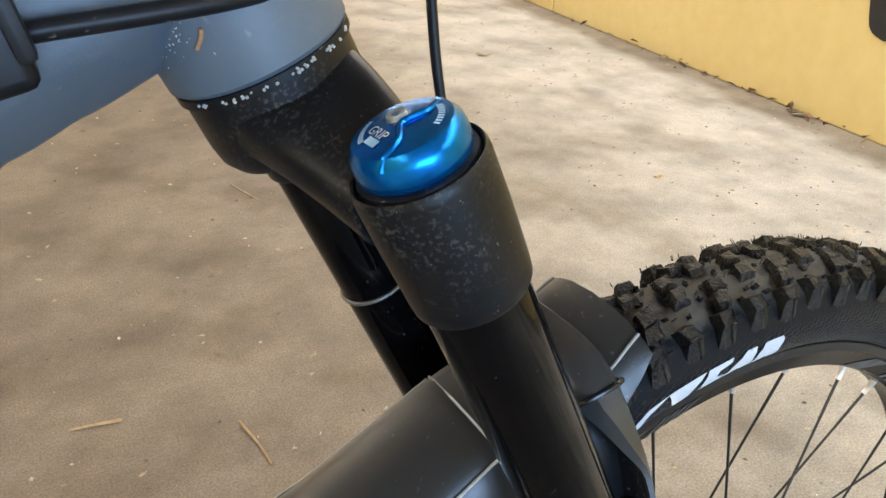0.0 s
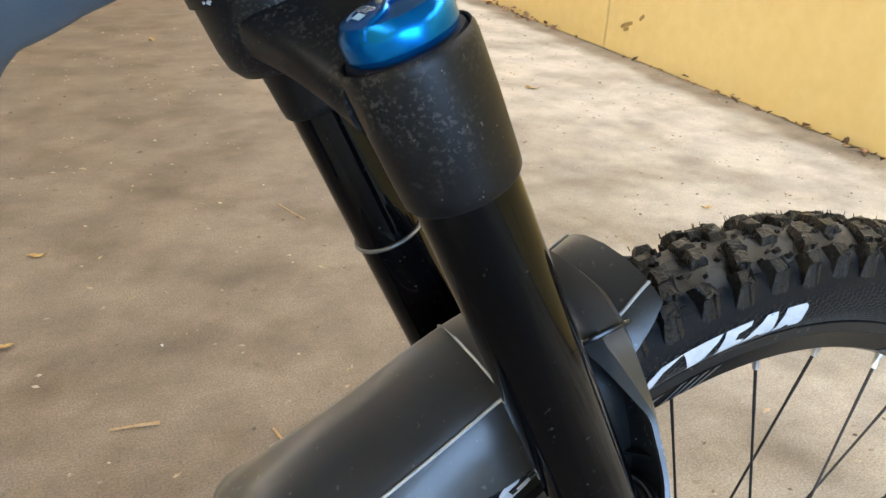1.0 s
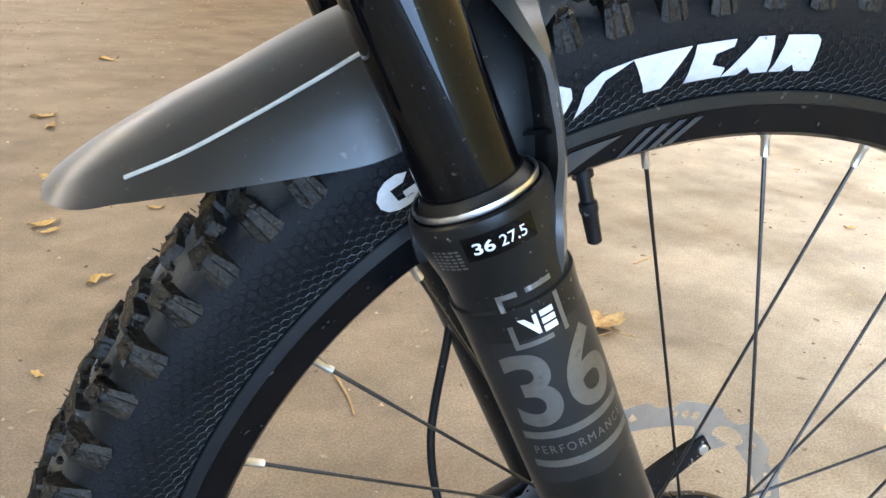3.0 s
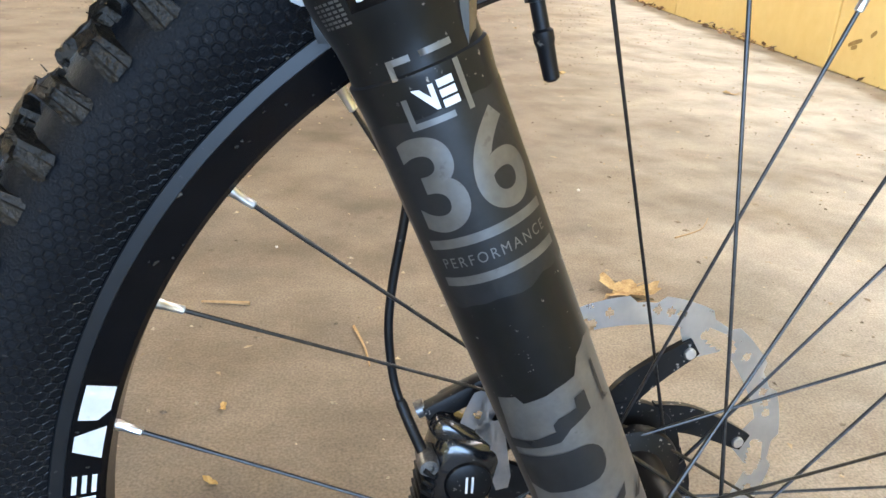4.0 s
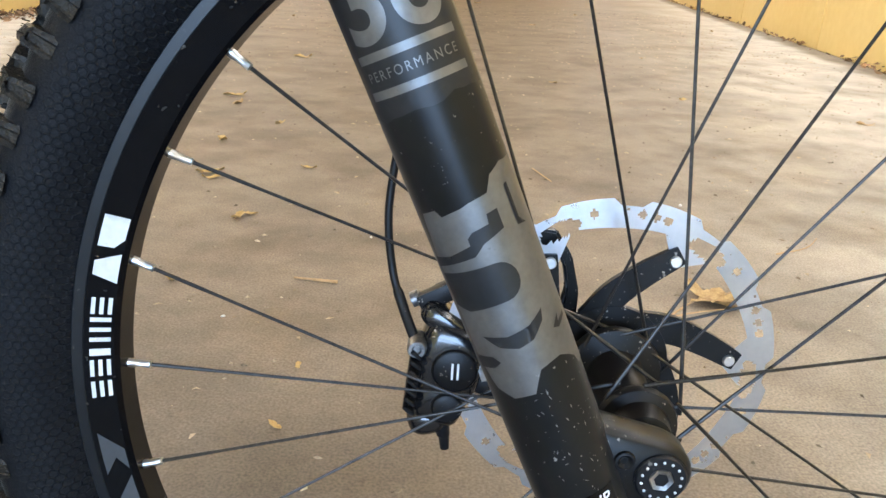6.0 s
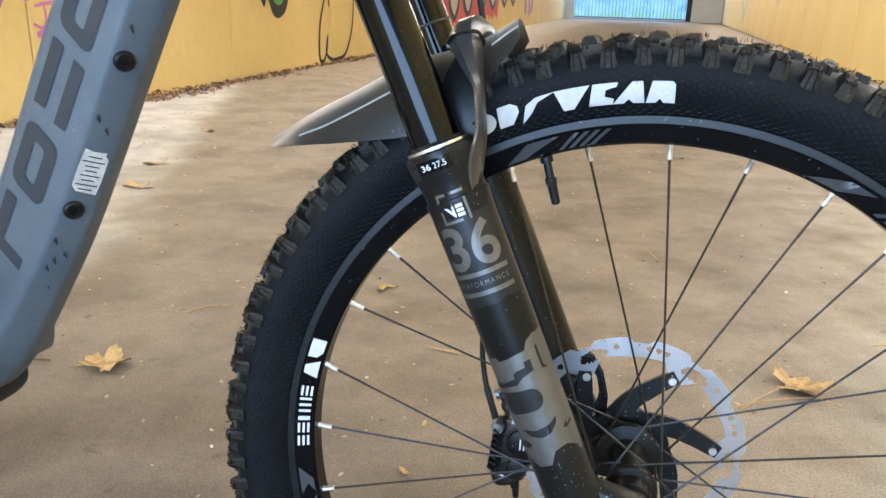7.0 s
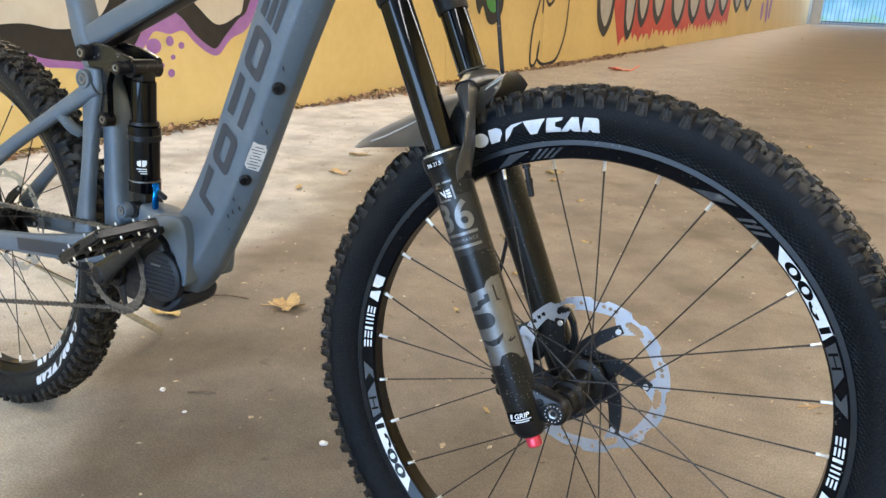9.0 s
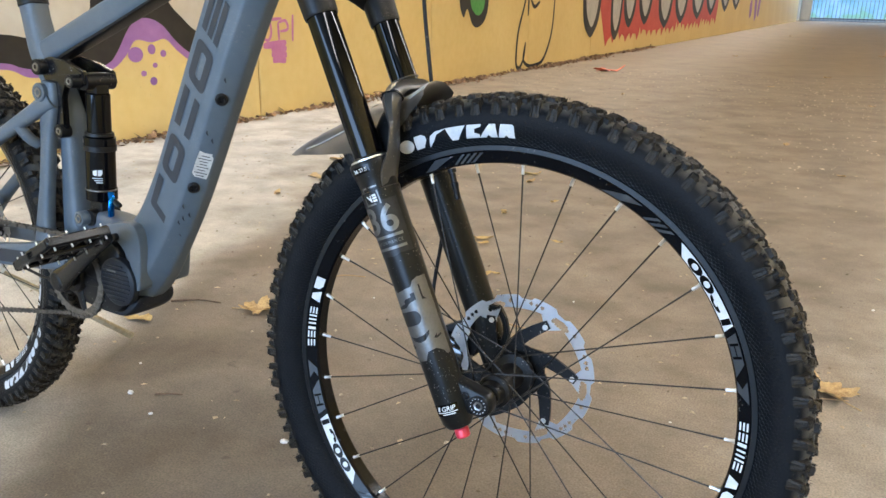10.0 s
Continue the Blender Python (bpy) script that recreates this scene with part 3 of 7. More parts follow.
TYRE_PROFILE = [(0.2915, 0.0125), (0.2960, 0.0165), (0.3000, 0.0215), (0.3080, 0.0280), (0.3170, 0.0312), (0.3260, 0.0318), (0.3340, 0.0305), (0.3405, 0.0270), (0.3450, 0.0215), (0.3490, 0.0140), (0.3510, 0.0065)]


def settle(bm, m):
    """Flattens a loaded tyre where it meets the floor."""
    for v in bm.verts:
        w = (m @ v.co).z
        if w < 0.002:
            v.co.z += 0.002 - w


def knob(bm, rng, deg, y, along, across, lean, high, skew=0.0, ramp=0.0):
    """One worn tread block: an angle round the tyre, a place across it, its length, width, outward lean in degrees and height; ramp drops its outer foot down the sidewall."""
    base = 0.3515 - 0.055 * abs(y) - 6.5 * y * y
    s = 1 if y > 0 else -1
    n = Vector((0, s * math.sin(radians(lean)), math.cos(radians(lean))))
    t = Vector((0, s * n.z, -s * n.y))
    c = Vector((0, y, base))
    turn = Matrix.Rotation(radians(deg), 4, "Y")
    high *= 1 + rng.uniform(-0.2, 0.1)
    rings = []
    for h, k, wob, dent in ((-0.004, 1.16, 0.0, 0.92), (high * 0.50, 1.0, 0.0003, 0.55 if ramp else 1.0), (high * 0.93, 0.90, 0.0008, 0.98), (high, 0.70, 0.0011, 1.0)):
        ring = []
        for a, b in ((-1, -1), (0, -1.05), (1, -1), (1, 1), (0.52, 1.06), (0.36, 1.02 * dent), (-0.36, 1.02 * dent), (-0.52, 1.06), (-1, 1)):
            wide = 1.0 if h > 0 or b < 0 else 1.0 + 14 * ramp
            p = c + n * h + t * (b * across * k / 2) + Vector((a * wide * along * k / 2 + skew * b * across, 0, 0))
            if b > 0 and h < 0:
                p += t * ramp * (1.0 if abs(a) < 0.9 else 0.8) - n * ramp * 0.25
            p += Vector((rng.uniform(-wob, wob), rng.uniform(-wob, wob), rng.uniform(-wob, wob)))
            ring.append(turn @ p)
        rings.append(ring)
    ring_faces(bm, rings)


def build_wheel(name, centre_pose, label, rotor):
    """Rim, tyre, tread, hub, spokes and nipples."""
    bm = bmesh.new()
    prof = [(0.2745, -0.009), (0.2745, 0.009), (0.2765, 0.0125), (0.2892, 0.0176), (0.2902, 0.0181), (0.2962, 0.0181), (0.2978, 0.0166), (0.2915, 0.0140), (0.2915, -0.0140), (0.2978, -0.0166), (0.2962, -0.0181), (0.2902, -0.0181), (0.2892, -0.0176), (0.2765, -0.0125)]
    lathe(bm, prof, 168, loop=True)
    wheel = part(name, bm, M_RIM, bike, label, centre_pose, sharp=28)
    for side in (-1, 1):
        bm = bmesh.new()
        lathe(bm, [(0.2904, side * 0.0186), (0.2958, side * 0.0186), (0.2964, side * 0.0180), (0.2900, side * 0.0178)], 168, loop=True)
        part("rim_edge", bm, M_RIM_EDGE, wheel, "satin dark grey rim flange", centre_pose, sharp=28)
    bm = bmesh.new()
    lathe(bm, TYRE_PROFILE + [(r, -y) for r, y in TYRE_PROFILE[::-1]], 192, caps=False)
    settle(bm, centre_pose)
    part("tyre", bm, M_RUBBER, wheel, "black rubber tyre with a fine honeycomb sidewall", centre_pose, sharp=60)
    bm = bmesh.new()
    rng = random.Random(5)
    count = 92
    for i in range(count):
        d = 360 * i / count
        odd = i % 2
        for s in (-1, 1):
            knob(bm, rng, d + 0.35 * s, s * (0.0266 if odd else 0.0282) + s * rng.uniform(-0.0005, 0.0005), 0.0094, 0.0082, 45, 0.0040 + rng.uniform(-0.0005, 0.0005), 0.10 * (1 if odd else -1), 0.0088)
            knob(bm, rng, d + 1.95 + 0.3 * s, s * (0.0066 if odd else 0.0092), 0.0108, 0.0102, 8 if odd else 12, 0.0045, 0.14 * s)
            if not odd:
                knob(bm, rng, d + 0.9, s * 0.0178, 0.0104, 0.0086, 24, 0.0045, -0.15, 0.001)
            # clods of mud between the blocks
            for k in range(6):
                y = s * rng.uniform(0.0, 0.024)
                knob(bm, rng, d + rng.uniform(-2, 2), y if abs(y) > 1e-4 else 0.001, rng.uniform(0.0015, 0.0042), rng.uniform(0.0015, 0.0035), 40 * abs(y) / 0.028, rng.uniform(0.0004, 0.0014), rng.uniform(-0.4, 0.4))
            # moulding hairs
            for k in range(5):
                y = s * rng.choice((0.0285, 0.0285, 0.017, 0.007))
                base = 0.3515 - 0.055 * abs(y) - 6.5 * y * y
                lean = radians(44 * abs(y) / 0.0285)
                p = Matrix.Rotation(radians(d + rng.uniform(-1, 1)), 4, "Y") @ Vector((0, y + s * 0.0030 * math.sin(lean), base + 0.0030 * math.cos(lean)))
                q = p + Matrix.Rotation(radians(d), 4, "Y") @ Vector((rng.uniform(-0.001, 0.001), s * 0.0032 * math.sin(lean), 0.0032 * math.cos(lean)))
                tube(bm, [p, q], [0.0004, 0.0002], 3)
    settle(bm, centre_pose)
    part("tread", bm, M_KNOB, wheel, "muddy worn tread blocks", centre_pose, sharp=25)
    # hub
    bm = bmesh.new()
    lathe(bm, [(0.010, -0.050), (0.014, -0.048), (0.016, -0.036), (0.0205, -0.0335), (0.0215, -0.030), (0.0205, -0.0265), (0.016, -0.022), (0.0145, 0.0), (0.017, 0.024), (0.0275, 0.027), (0.0285, 0.031), (0.0275, 0.035), (0.020, 0.037), (0.019, 0.050), (0.012, 0.052), (0.010, 0.056)], 40)
    part("hub", bm, M_BLACK_MATT, wheel, m=centre_pose)
    # spokes
    length = None
    smesh = nmesh = None
    for k in range(28):
        deg = PHI + k * 360 / 28
        y, r, way = ((0.031, 0.0235, 1), (-0.030, 0.0235, 1), (0.031, 0.0235, -1), (-0.030, 0.0235, -1))[k % 4]
        y += 0.003 * (1 if way > 0 else -1)
        p0 = on_wheel(r, deg + way * 77.1, y)
        p1 = on_wheel(0.2715, deg, 0.002 if y > 0 else -0.002)
        d = p1 - p0
        z = d.normalized()
        x = Vector((0, 1, 0)).cross(z).normalized()
        m = centre_pose @ Matrix.Translation(p0) @ Matrix((x, z.cross(x), z)).transposed().to_4x4() @ Matrix.Diagonal((1, 1, d.length / 0.27, 1))
        if smesh is None:
            bm = bmesh.new()
            tube(bm, [(0, 0, 0), (0, 0, 0.04), (0, 0, 0.05), (0, 0, 0.225), (0, 0, 0.235), (0, 0, 0.266)], [0.0011, 0.0011, 0.00092, 0.00092, 0.0011, 0.0011], 8)
            smesh = part("spoke", bm, M_SPOKE, wheel, m=m).data
            bm = bmesh.new()
            tube(bm, [(0, 0, 0.2610), (0, 0, 0.2615), (0, 0, 0.270), (0, 0, 0.2705), (0, 0, 0.2755)], [0.0013, 0.0021, 0.0021, 0.0025, 0.0025], 8)
            nmesh = part("nipple", bm, M_SILVER, wheel, "silver spoke nipple", m).data
        else:
            part("spoke", smesh, None, wheel, m=m)
            part("nipple", nmesh, None, wheel, "silver spoke nipple", m)
    # valve
    bm = bmesh.new()
    a, b = on_wheel(0.2735, -19.0), on_wheel(0.2350, -19.4)
    pts = [a.lerp(b, t) for t in (0, 0.12, 0.13, 0.42, 0.45, 0.55, 0.60, 0.97, 1.0)]
    tube(bm, pts, [0.0052, 0.0052, 0.0034, 0.0034, 0.0046, 0.0046, 0.0040, 0.0036, 0.0022], 12)
    part("valve", bm, M_PLASTIC, wheel, "black valve stem with cap", centre_pose)
    if rotor:
        build_rotor(wheel, centre_pose)
    return wheel


ROTOR_Y = 0.0475  # the disc's distance from the wheel's middle


def build_rotor(wheel, m):
    """A 203 mm disc with a cut-out band on a six-armed carrier."""
    y = ROTOR_Y
    bm = bmesh.new()
    n, first = 720, 26.2
    steps = 10
    grid, holes = [], set()
    for k in range(n):
        d = 360 * k / n
        ph = (d - first + 30) % 60 - 30
        tab = max(0.0, 1 - abs(ph - 2) / 11.0) ** 0.75
        inner = 0.0850 - 0.0175 * tab + 0.0012 * math.cos(radians(6 * (ph - 2)))
        w = (d - first + 9) % 30
        outer = 0.1015 - 0.0042 * max(0.0, min(1.0, 2.4 - abs(w - 15) / 2.6))
        grid.append([on_wheel(inner + (outer - inner) * u / steps, d, y) for u in range(steps + 1)])
        # a window beyond each arm, small cut-outs between, and narrow slots through the rim
        for c in range(steps):
            r = inner + (outer - inner) * (c + 0.5) / steps
            if abs(r - (0.0872 + 0.0001 * ph)) < 0.0052 * math.sqrt(max(0.0, 1 - ((ph - 9) / 8.5) ** 2)):
                holes.add((k, c))
            for h0 in (-20, -15, -10.5, 22.5):
                if abs(r - 0.0930) < 0.0028 * max(0.0, 1 - abs(ph - h0) / 1.8) ** 0.5:
                    holes.add((k, c))
            for h0 in (-25.5, 4.0):
                if abs(ph - h0) < 0.6 and r > 0.0945 and c < steps - 1:
                    holes.add((k, c))
    vs = [[bm.verts.new(p) for p in row] for row in grid]
    for k in range(n):
        a, b = vs[k], vs[(k + 1) % n]
        for c in range(steps):
            if (k, c) not in holes:
                bm.faces.new((a[c], a[c + 1], b[c + 1], b[c]))
    bmesh.ops.solidify(bm, geom=bm.faces[:], thickness=0.0018)
    part("disc_rotor", bm, M_ROTOR, wheel, "brushed steel brake disc", m, smooth=False)
    bm = bmesh.new()
    lathe(bm, [(0.012, y - 0.003), (0.036, y - 0.0026), (0.0368, y), (0.036, y + 0.0026), (0.012, y + 0.003)], 48, loop=True)
    carrier = part("disc_carrier", bm, M_BLACK_MATT, wheel, "black six-armed disc carrier", m)
    for k in range(6):
        bm = bmesh.new()
        d = first + 60 * k
        pts = spline([on_wheel(0.028, d - 50, y), on_wheel(0.042, d - 28, y), on_wheel(0.058, d - 11, y), on_wheel(0.072, d - 2, y), on_wheel(0.0785, d + 1.0, y)], 4)
        rings = []
        for i, p in enumerate(pts):
            u = i / (len(pts) - 1)
            t = (pts[min(i + 1, len(pts) - 1)] - pts[max(i - 1, 0)]).normalized()
            s = Vector((0, 1, 0)).cross(t) * (0.0110 - 0.0055 * u ** 0.7)
            h = Vector((0, 0.0022, 0))
            rings.append([p - s - h, p + s - h, p + s + h, p - s + h])
        ring_faces(bm, rings)
        part("carrier_arm", bm, M_BLACK_MATT, wheel, "black curved disc arm", m)
    for k in range(6):
        bm = bmesh.new()
        lathe(bm, [(0.0001, y - 0.0042), (0.0030, y - 0.0042), (0.0036, y - 0.0036), (0.0036, y + 0.003), (0.0001, y + 0.003)], 14, centre=on_wheel(0.0733, first + 60 * k))
        part("rivet", bm, M_SILVER, wheel, "silver rivet", m)


front_wheel = build_wheel("front_wheel", BIKE, "black front wheel with thin spokes", True)


# ---- fork: local z runs up the legs, x ahead ----
def leg_tube(name, prof, y, mat, label="", n=48, parent=None):
    bm = bmesh.new()
    lathe(bm, prof, n, "z", (0, y, 0))
    return part(name, bm, mat, parent or bike, label, FORK, sharp=30)


LOWER = [(0.006, -0.040), (0.015, -0.037), (0.0195, -0.030), (0.0208, -0.018), (0.0212, 0.03), (0.0218, 0.12), (0.0224, 0.20), (0.0229, 0.2480), (0.0236, 0.2570), (0.0235, 0.2582), (0.0223, 0.2588), (0.0223, 0.2640), (0.0229, 0.2700), (0.0241, 0.2755), (0.0252, 0.2815), (0.0258, 0.2865), (0.0259, 0.2905), (0.0255, 0.2930), (0.0246, 0.2938), (0.0236, 0.2932), (0.0234, 0.2880), (0.0205, 0.2870)]
leg_left = leg_tube("lower_leg", LOWER, LEG, M_LOWER, "satin black fork leg", 56)
leg_right = leg_tube("lower_leg", LOWER, -LEG, M_LOWER, "satin black fork leg with grey decals", 56)
for s, side in ((-1, "right"), (1, "left")):
    leg_tube("stanchion", [(0.018, 0.25), (0.018, 0.47)], s * LEG, M_BLACK_GLOSS, "glossy black fork stanchion")
    seal = leg_tube("wiper_seal", [(0.0183, 0.2875), (0.0224, 0.2875), (0.0226, 0.2938), (0.0216, 0.2950), (0.0204, 0.2962), (0.0190, 0.2990), (0.0183, 0.2990)], s * LEG, M_PLASTIC, "black rubber wiper seal", parent=leg_right if s < 0 else leg_left)
    bm = bmesh.new()
    lathe(bm, [(0.0222, 0.2942), (0.0229, 0.2940), (0.0231, 0.2950), (0.0229, 0.2962), (0.0222, 0.2962), (0.0219, 0.2952)], 56, "z", (0, s * LEG, 0), loop=True)
    part("spring_ring", bm, M_SILVER, seal, "thin steel ring round the seal", FORK)

# crown: from the leg sleeves up and in to the steerer
bm = bmesh.new()
for s in (-1, 1):
    lathe(bm, [(0.0184, 0.4695), (0.0194, 0.4680), (0.0201, 0.4692), (0.0204, 0.473), (0.0212, 0.495), (0.0214, 0.5130), (0.0211, 0.5152), (0.0204, 0.5165), (0.0198, 0.5160), (0.0194, 0.5130), (0.0184, 0.5120)], 56, "z", (0, s * LEG, 0), caps=False)
rings = []
for i in range(25):
    t = -1 + 2 * i / 24
    y = 0.062 * t
    a = abs(t)
    cx = -0.0112 + 0.006 * a
    hi = 0.5400 - 0.027 * a ** 2.0
    lo = 0.5170 - 0.026 * a ** 2.2
    w = 0.0270 - 0.0105 * a ** 1.2
    rings.append([(cx + w * q[0], y, (hi + lo) / 2 + (hi - lo) / 2 * q[1]) for q in [(math.copysign(abs(math.cos(b)) ** 0.6, math.cos(b)), math.copysign(abs(math.sin(b)) ** 0.6, math.sin(b))) for b in [2 * math.pi * k / 24 for k in range(24)]]])
ring_faces(bm, rings)
lathe(bm, [(0.0200, 0.5100), (0.0262, 0.5120), (0.0290, 0.5165), (0.0298, 0.5230), (0.0298, 0.5395), (0.0270, 0.5420), (0.0001, 0.5420)], 48, "z", (-0.0107, 0, 0), caps=False)
part("fork_crown", bm, M_CROWN, bike, "matt black dusty fork crown", FORK, sharp=40)

# arch over the tyre, with a hollow ribbed back
bm = bmesh.new()


# fork axes: ahead, across, up the leg, half depth fore and aft, half thickness
half = [(0.0060, -0.0715, 0.2620, 0.0130, 0.0165), (0.0120, -0.0712, 0.2770, 0.0135, 0.0165), (0.0250, -0.0675, 0.2935, 0.0090, 0.0130), (0.0315, -0.0630, 0.3150, 0.0095, 0.0098), (0.0360, -0.0570, 0.3360, 0.0104, 0.0086), (0.0392, -0.0505, 0.3495, 0.0110, 0.0088), (0.0412, -0.0420, 0.3595, 0.0114, 0.0086), (0.0435, -0.0280, 0.3650, 0.0114, 0.0084), (0.0445, 0.0, 0.3662, 0.0114, 0.0082)]
ARCH = smooth_stations(half + [(x, -y, z, w, h) for x, y, z, w, h in half[-2::-1]], 5)
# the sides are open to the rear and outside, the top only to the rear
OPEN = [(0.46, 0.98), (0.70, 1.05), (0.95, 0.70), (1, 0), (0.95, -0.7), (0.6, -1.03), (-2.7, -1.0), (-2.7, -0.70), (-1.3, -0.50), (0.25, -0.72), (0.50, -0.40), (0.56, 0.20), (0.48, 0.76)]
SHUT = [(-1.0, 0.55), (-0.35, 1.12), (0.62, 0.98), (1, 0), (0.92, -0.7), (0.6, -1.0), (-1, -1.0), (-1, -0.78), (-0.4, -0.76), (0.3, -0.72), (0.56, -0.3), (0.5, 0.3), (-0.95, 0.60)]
rings = []
frames = []
for i, (x, y, z, w, h) in enumerate(ARCH):
    p = Vector((x, y, z))
    t = (Vector(ARCH[min(i + 1, len(ARCH) - 1)][:3]) - Vector(ARCH[max(i - 1, 0)][:3])).normalized()
    ax = (Vector((1, 0, 0)) - t * t.x).normalized()
    nn = t.cross(ax).normalized()
    if nn.y * p.y < 0 or (abs(p.y) < 0.02 and nn.z < 0):
        nn = -nn
    frames.append((p, ax, nn, t, w, h))
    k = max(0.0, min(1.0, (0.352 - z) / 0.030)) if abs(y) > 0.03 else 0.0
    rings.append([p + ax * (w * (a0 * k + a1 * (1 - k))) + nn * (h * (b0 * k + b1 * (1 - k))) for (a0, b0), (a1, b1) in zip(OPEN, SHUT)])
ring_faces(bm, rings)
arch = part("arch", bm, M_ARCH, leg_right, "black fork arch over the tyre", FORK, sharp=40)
# inner faces of the hollow take the darker casting, painting in the pocket's shade
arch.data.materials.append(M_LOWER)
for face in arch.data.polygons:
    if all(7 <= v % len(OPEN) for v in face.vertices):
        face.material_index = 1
# webs across the hollow back
for i in (12, len(frames) - 13):
    p, ax, nn, t, w, h = frames[i]
    bm = bmesh.new()
    q = [p + ax * (w * a) + nn * (h * b) for a, b in ((-0.4, -0.8), (0.56, -0.8), (0.56, 0.4), (0.2, -0.1))]
    ring_faces(bm, [[v - t * 0.0008 for v in q], [v + t * 0.0008 for v in q]])
    part("web", bm, M_LOWER, arch, "", FORK)
# cable tie that holds the mudguard to the arch's shoulder
p, ax, nn, t, w, h = min(frames, key=lambda q: abs(q[0].y + 0.0455))
bm = bmesh.new()
band = [p + ax * (w * 1.09 * math.copysign(abs(math.cos(b)) ** 0.7, math.cos(b))) + nn * (h * 1.12 * math.copysign(abs(math.sin(b)) ** 0.7, math.sin(b))) for b in [2 * math.pi * k / 28 for k in range(29)]]
tube(bm, band, 0.0014, 8, caps=False)
box(bm, p - ax * (w * 1.12) + nn * 0.002, (0.0045, 0.0045, 0.0050), 0.0008)
part("zip_tie", bm, M_PEDAL, arch, "black cable tie round the arch", FORK)

# ---- fork details ----
def on_leg(x, h, r=0.0, y=-LEG, turn=0.0):
    """A place on the right leg's skin: x round it, h up it, r off the axis."""
    a = x / r + radians(turn)
    return Vector((r * math.sin(a), y - r * math.cos(a), h))


def leg_decal(name, bm, mat, r, turn=0.0, label="", step=0.004, parent=None):
    skin = r if callable(r) else (lambda h: r)
    return part(name, bent(bm, lambda x, h: on_leg(x, h, skin(h), turn=turn), step), mat, parent or leg_right, label, FORK, sharp=80)


def leg_skin(h, off=0.00025):
    """The lower leg's radius at a height, with a hair's breadth to spare."""
    for (r0, h0), (r1, h1) in zip(LOWER, LOWER[1:]):
        if h0 <= h <= h1:
            return r0 + (r1 - r0) * (h - h0) / max(1e-6, h1 - h0) + off
    return LOWER[-1][0] + off


# adjuster knob on the right leg, cap on the left one
bm = bmesh.new()
lathe(bm, [(0.0001, 0.500), (0.0160, 0.500), (0.0163, 0.5085), (0.0172, 0.5095), (0.0176, 0.5110), (0.0176, 0.5150), (0.0170, 0.5175), (0.0152, 0.5197), (0.0100, 0.5206), (0.0001, 0.5211)], 60, "z", (0, -LEG, 0.008), caps=False)
knob_blue = part("adjuster_knob", bm, M_BLUE, bike, "blue anodised damping adjuster knob with markings", FORK, sharp=35)
bm = bmesh.new()
lathe(bm, [(0.0001, 0.500), (0.0192, 0.500), (0.0192, 0.5060), (0.0186, 0.5085), (0.0165, 0.5088)], 48, "z", (0, -LEG, 0.008), caps=False)
part("top_cap", bm, M_PLASTIC, bike, "black top cap under the knob", FORK)
bm = bmesh.new()
lathe(bm, [(0.0001, 0.495), (0.0192, 0.495), (0.0192, 0.508), (0.0165, 0.512), (0.0100, 0.513), (0.0095, 0.518), (0.0001, 0.519)], 48, "z", (0, LEG, 0.008), caps=False)
part("top_cap", bm, M_PLASTIC, bike, "black air valve cap", FORK)


def knob_top(x, y):
    """A place on the knob's top, seen from above with x ahead."""
    r = math.hypot(x, y)
    h = 0.5214 - 0.0009 * (r / 0.010) ** 2 if r < 0.0140 else 0.5196 - 1.1 * (r - 0.0140)
    return Vector((x, -LEG + y, h + 0.008))


bm = bmesh.new()
ridge = spline([(-0.0135, -0.0100, 0), (-0.005, -0.0075, 0), (0.000, -0.0012, 0), (0.0080, -0.0018, 0), (0.0150, 0.003, 0)], 6)
tube(bm, [knob_top(p.x, p.y) + Vector((0, 0, 0.0001)) for p in ridge], 0.0011, 8)
part("ridge", bm, M_BLUE, knob_blue, "raised lever ridge", FORK)
bm = bmesh.new()
lathe(bm, [(0.0014, 0.5196), (0.0014, 0.5219), (0.0030, 0.5221), (0.0034, 0.5207), (0.0034, 0.5191)], 24, "z", (0.0015, -LEG + 0.0045, 0.008), caps=False)
part("screw", bm, M_SILVER, knob_blue, "steel hex screw", FORK)
bm = bmesh.new()
lettering(bm, "GRIP", 0.0032, 0, 0)
for v in bm.verts:
    v.co = knob_top(-0.0062 + v.co.y, 0.0015 - v.co.x) + Vector((0, 0, 0.0004))
part("marking", bm, M_WHITE, knob_blue, "small white lettering", FORK)
bm = bmesh.new()
for k in range(9):
    for d0 in (100, 290):
        a = radians(d0 + 6.2 * k)
        c, t = Vector((math.sin(a), math.cos(a))), Vector((math.cos(a), -math.sin(a)))
        q = [c * 0.0110 - t * 0.0004, c * 0.0110 + t * 0.0004, c * 0.0128 + t * 0.0004, c * 0.0128 - t * 0.0004]
        bm.faces.new([bm.verts.new(knob_top(p.x, p.y) + Vector((0, 0, 0.0004))) for p in q])
part("marking", bm, M_BLUE_LIGHT, knob_blue, "pale unreadable print bars", FORK)
bm = bmesh.new()
q = [(-0.0108, -0.003), (-0.0108, 0.003), (-0.0082, 0.003), (-0.0082, -0.003)]
bm.faces.new([bm.verts.new(knob_top(*p) + Vector((0, 0, 0.0004))) for p in q])
part("marking", bm, M_BLUE_LIGHT, knob_blue, "pale blue print block", FORK)

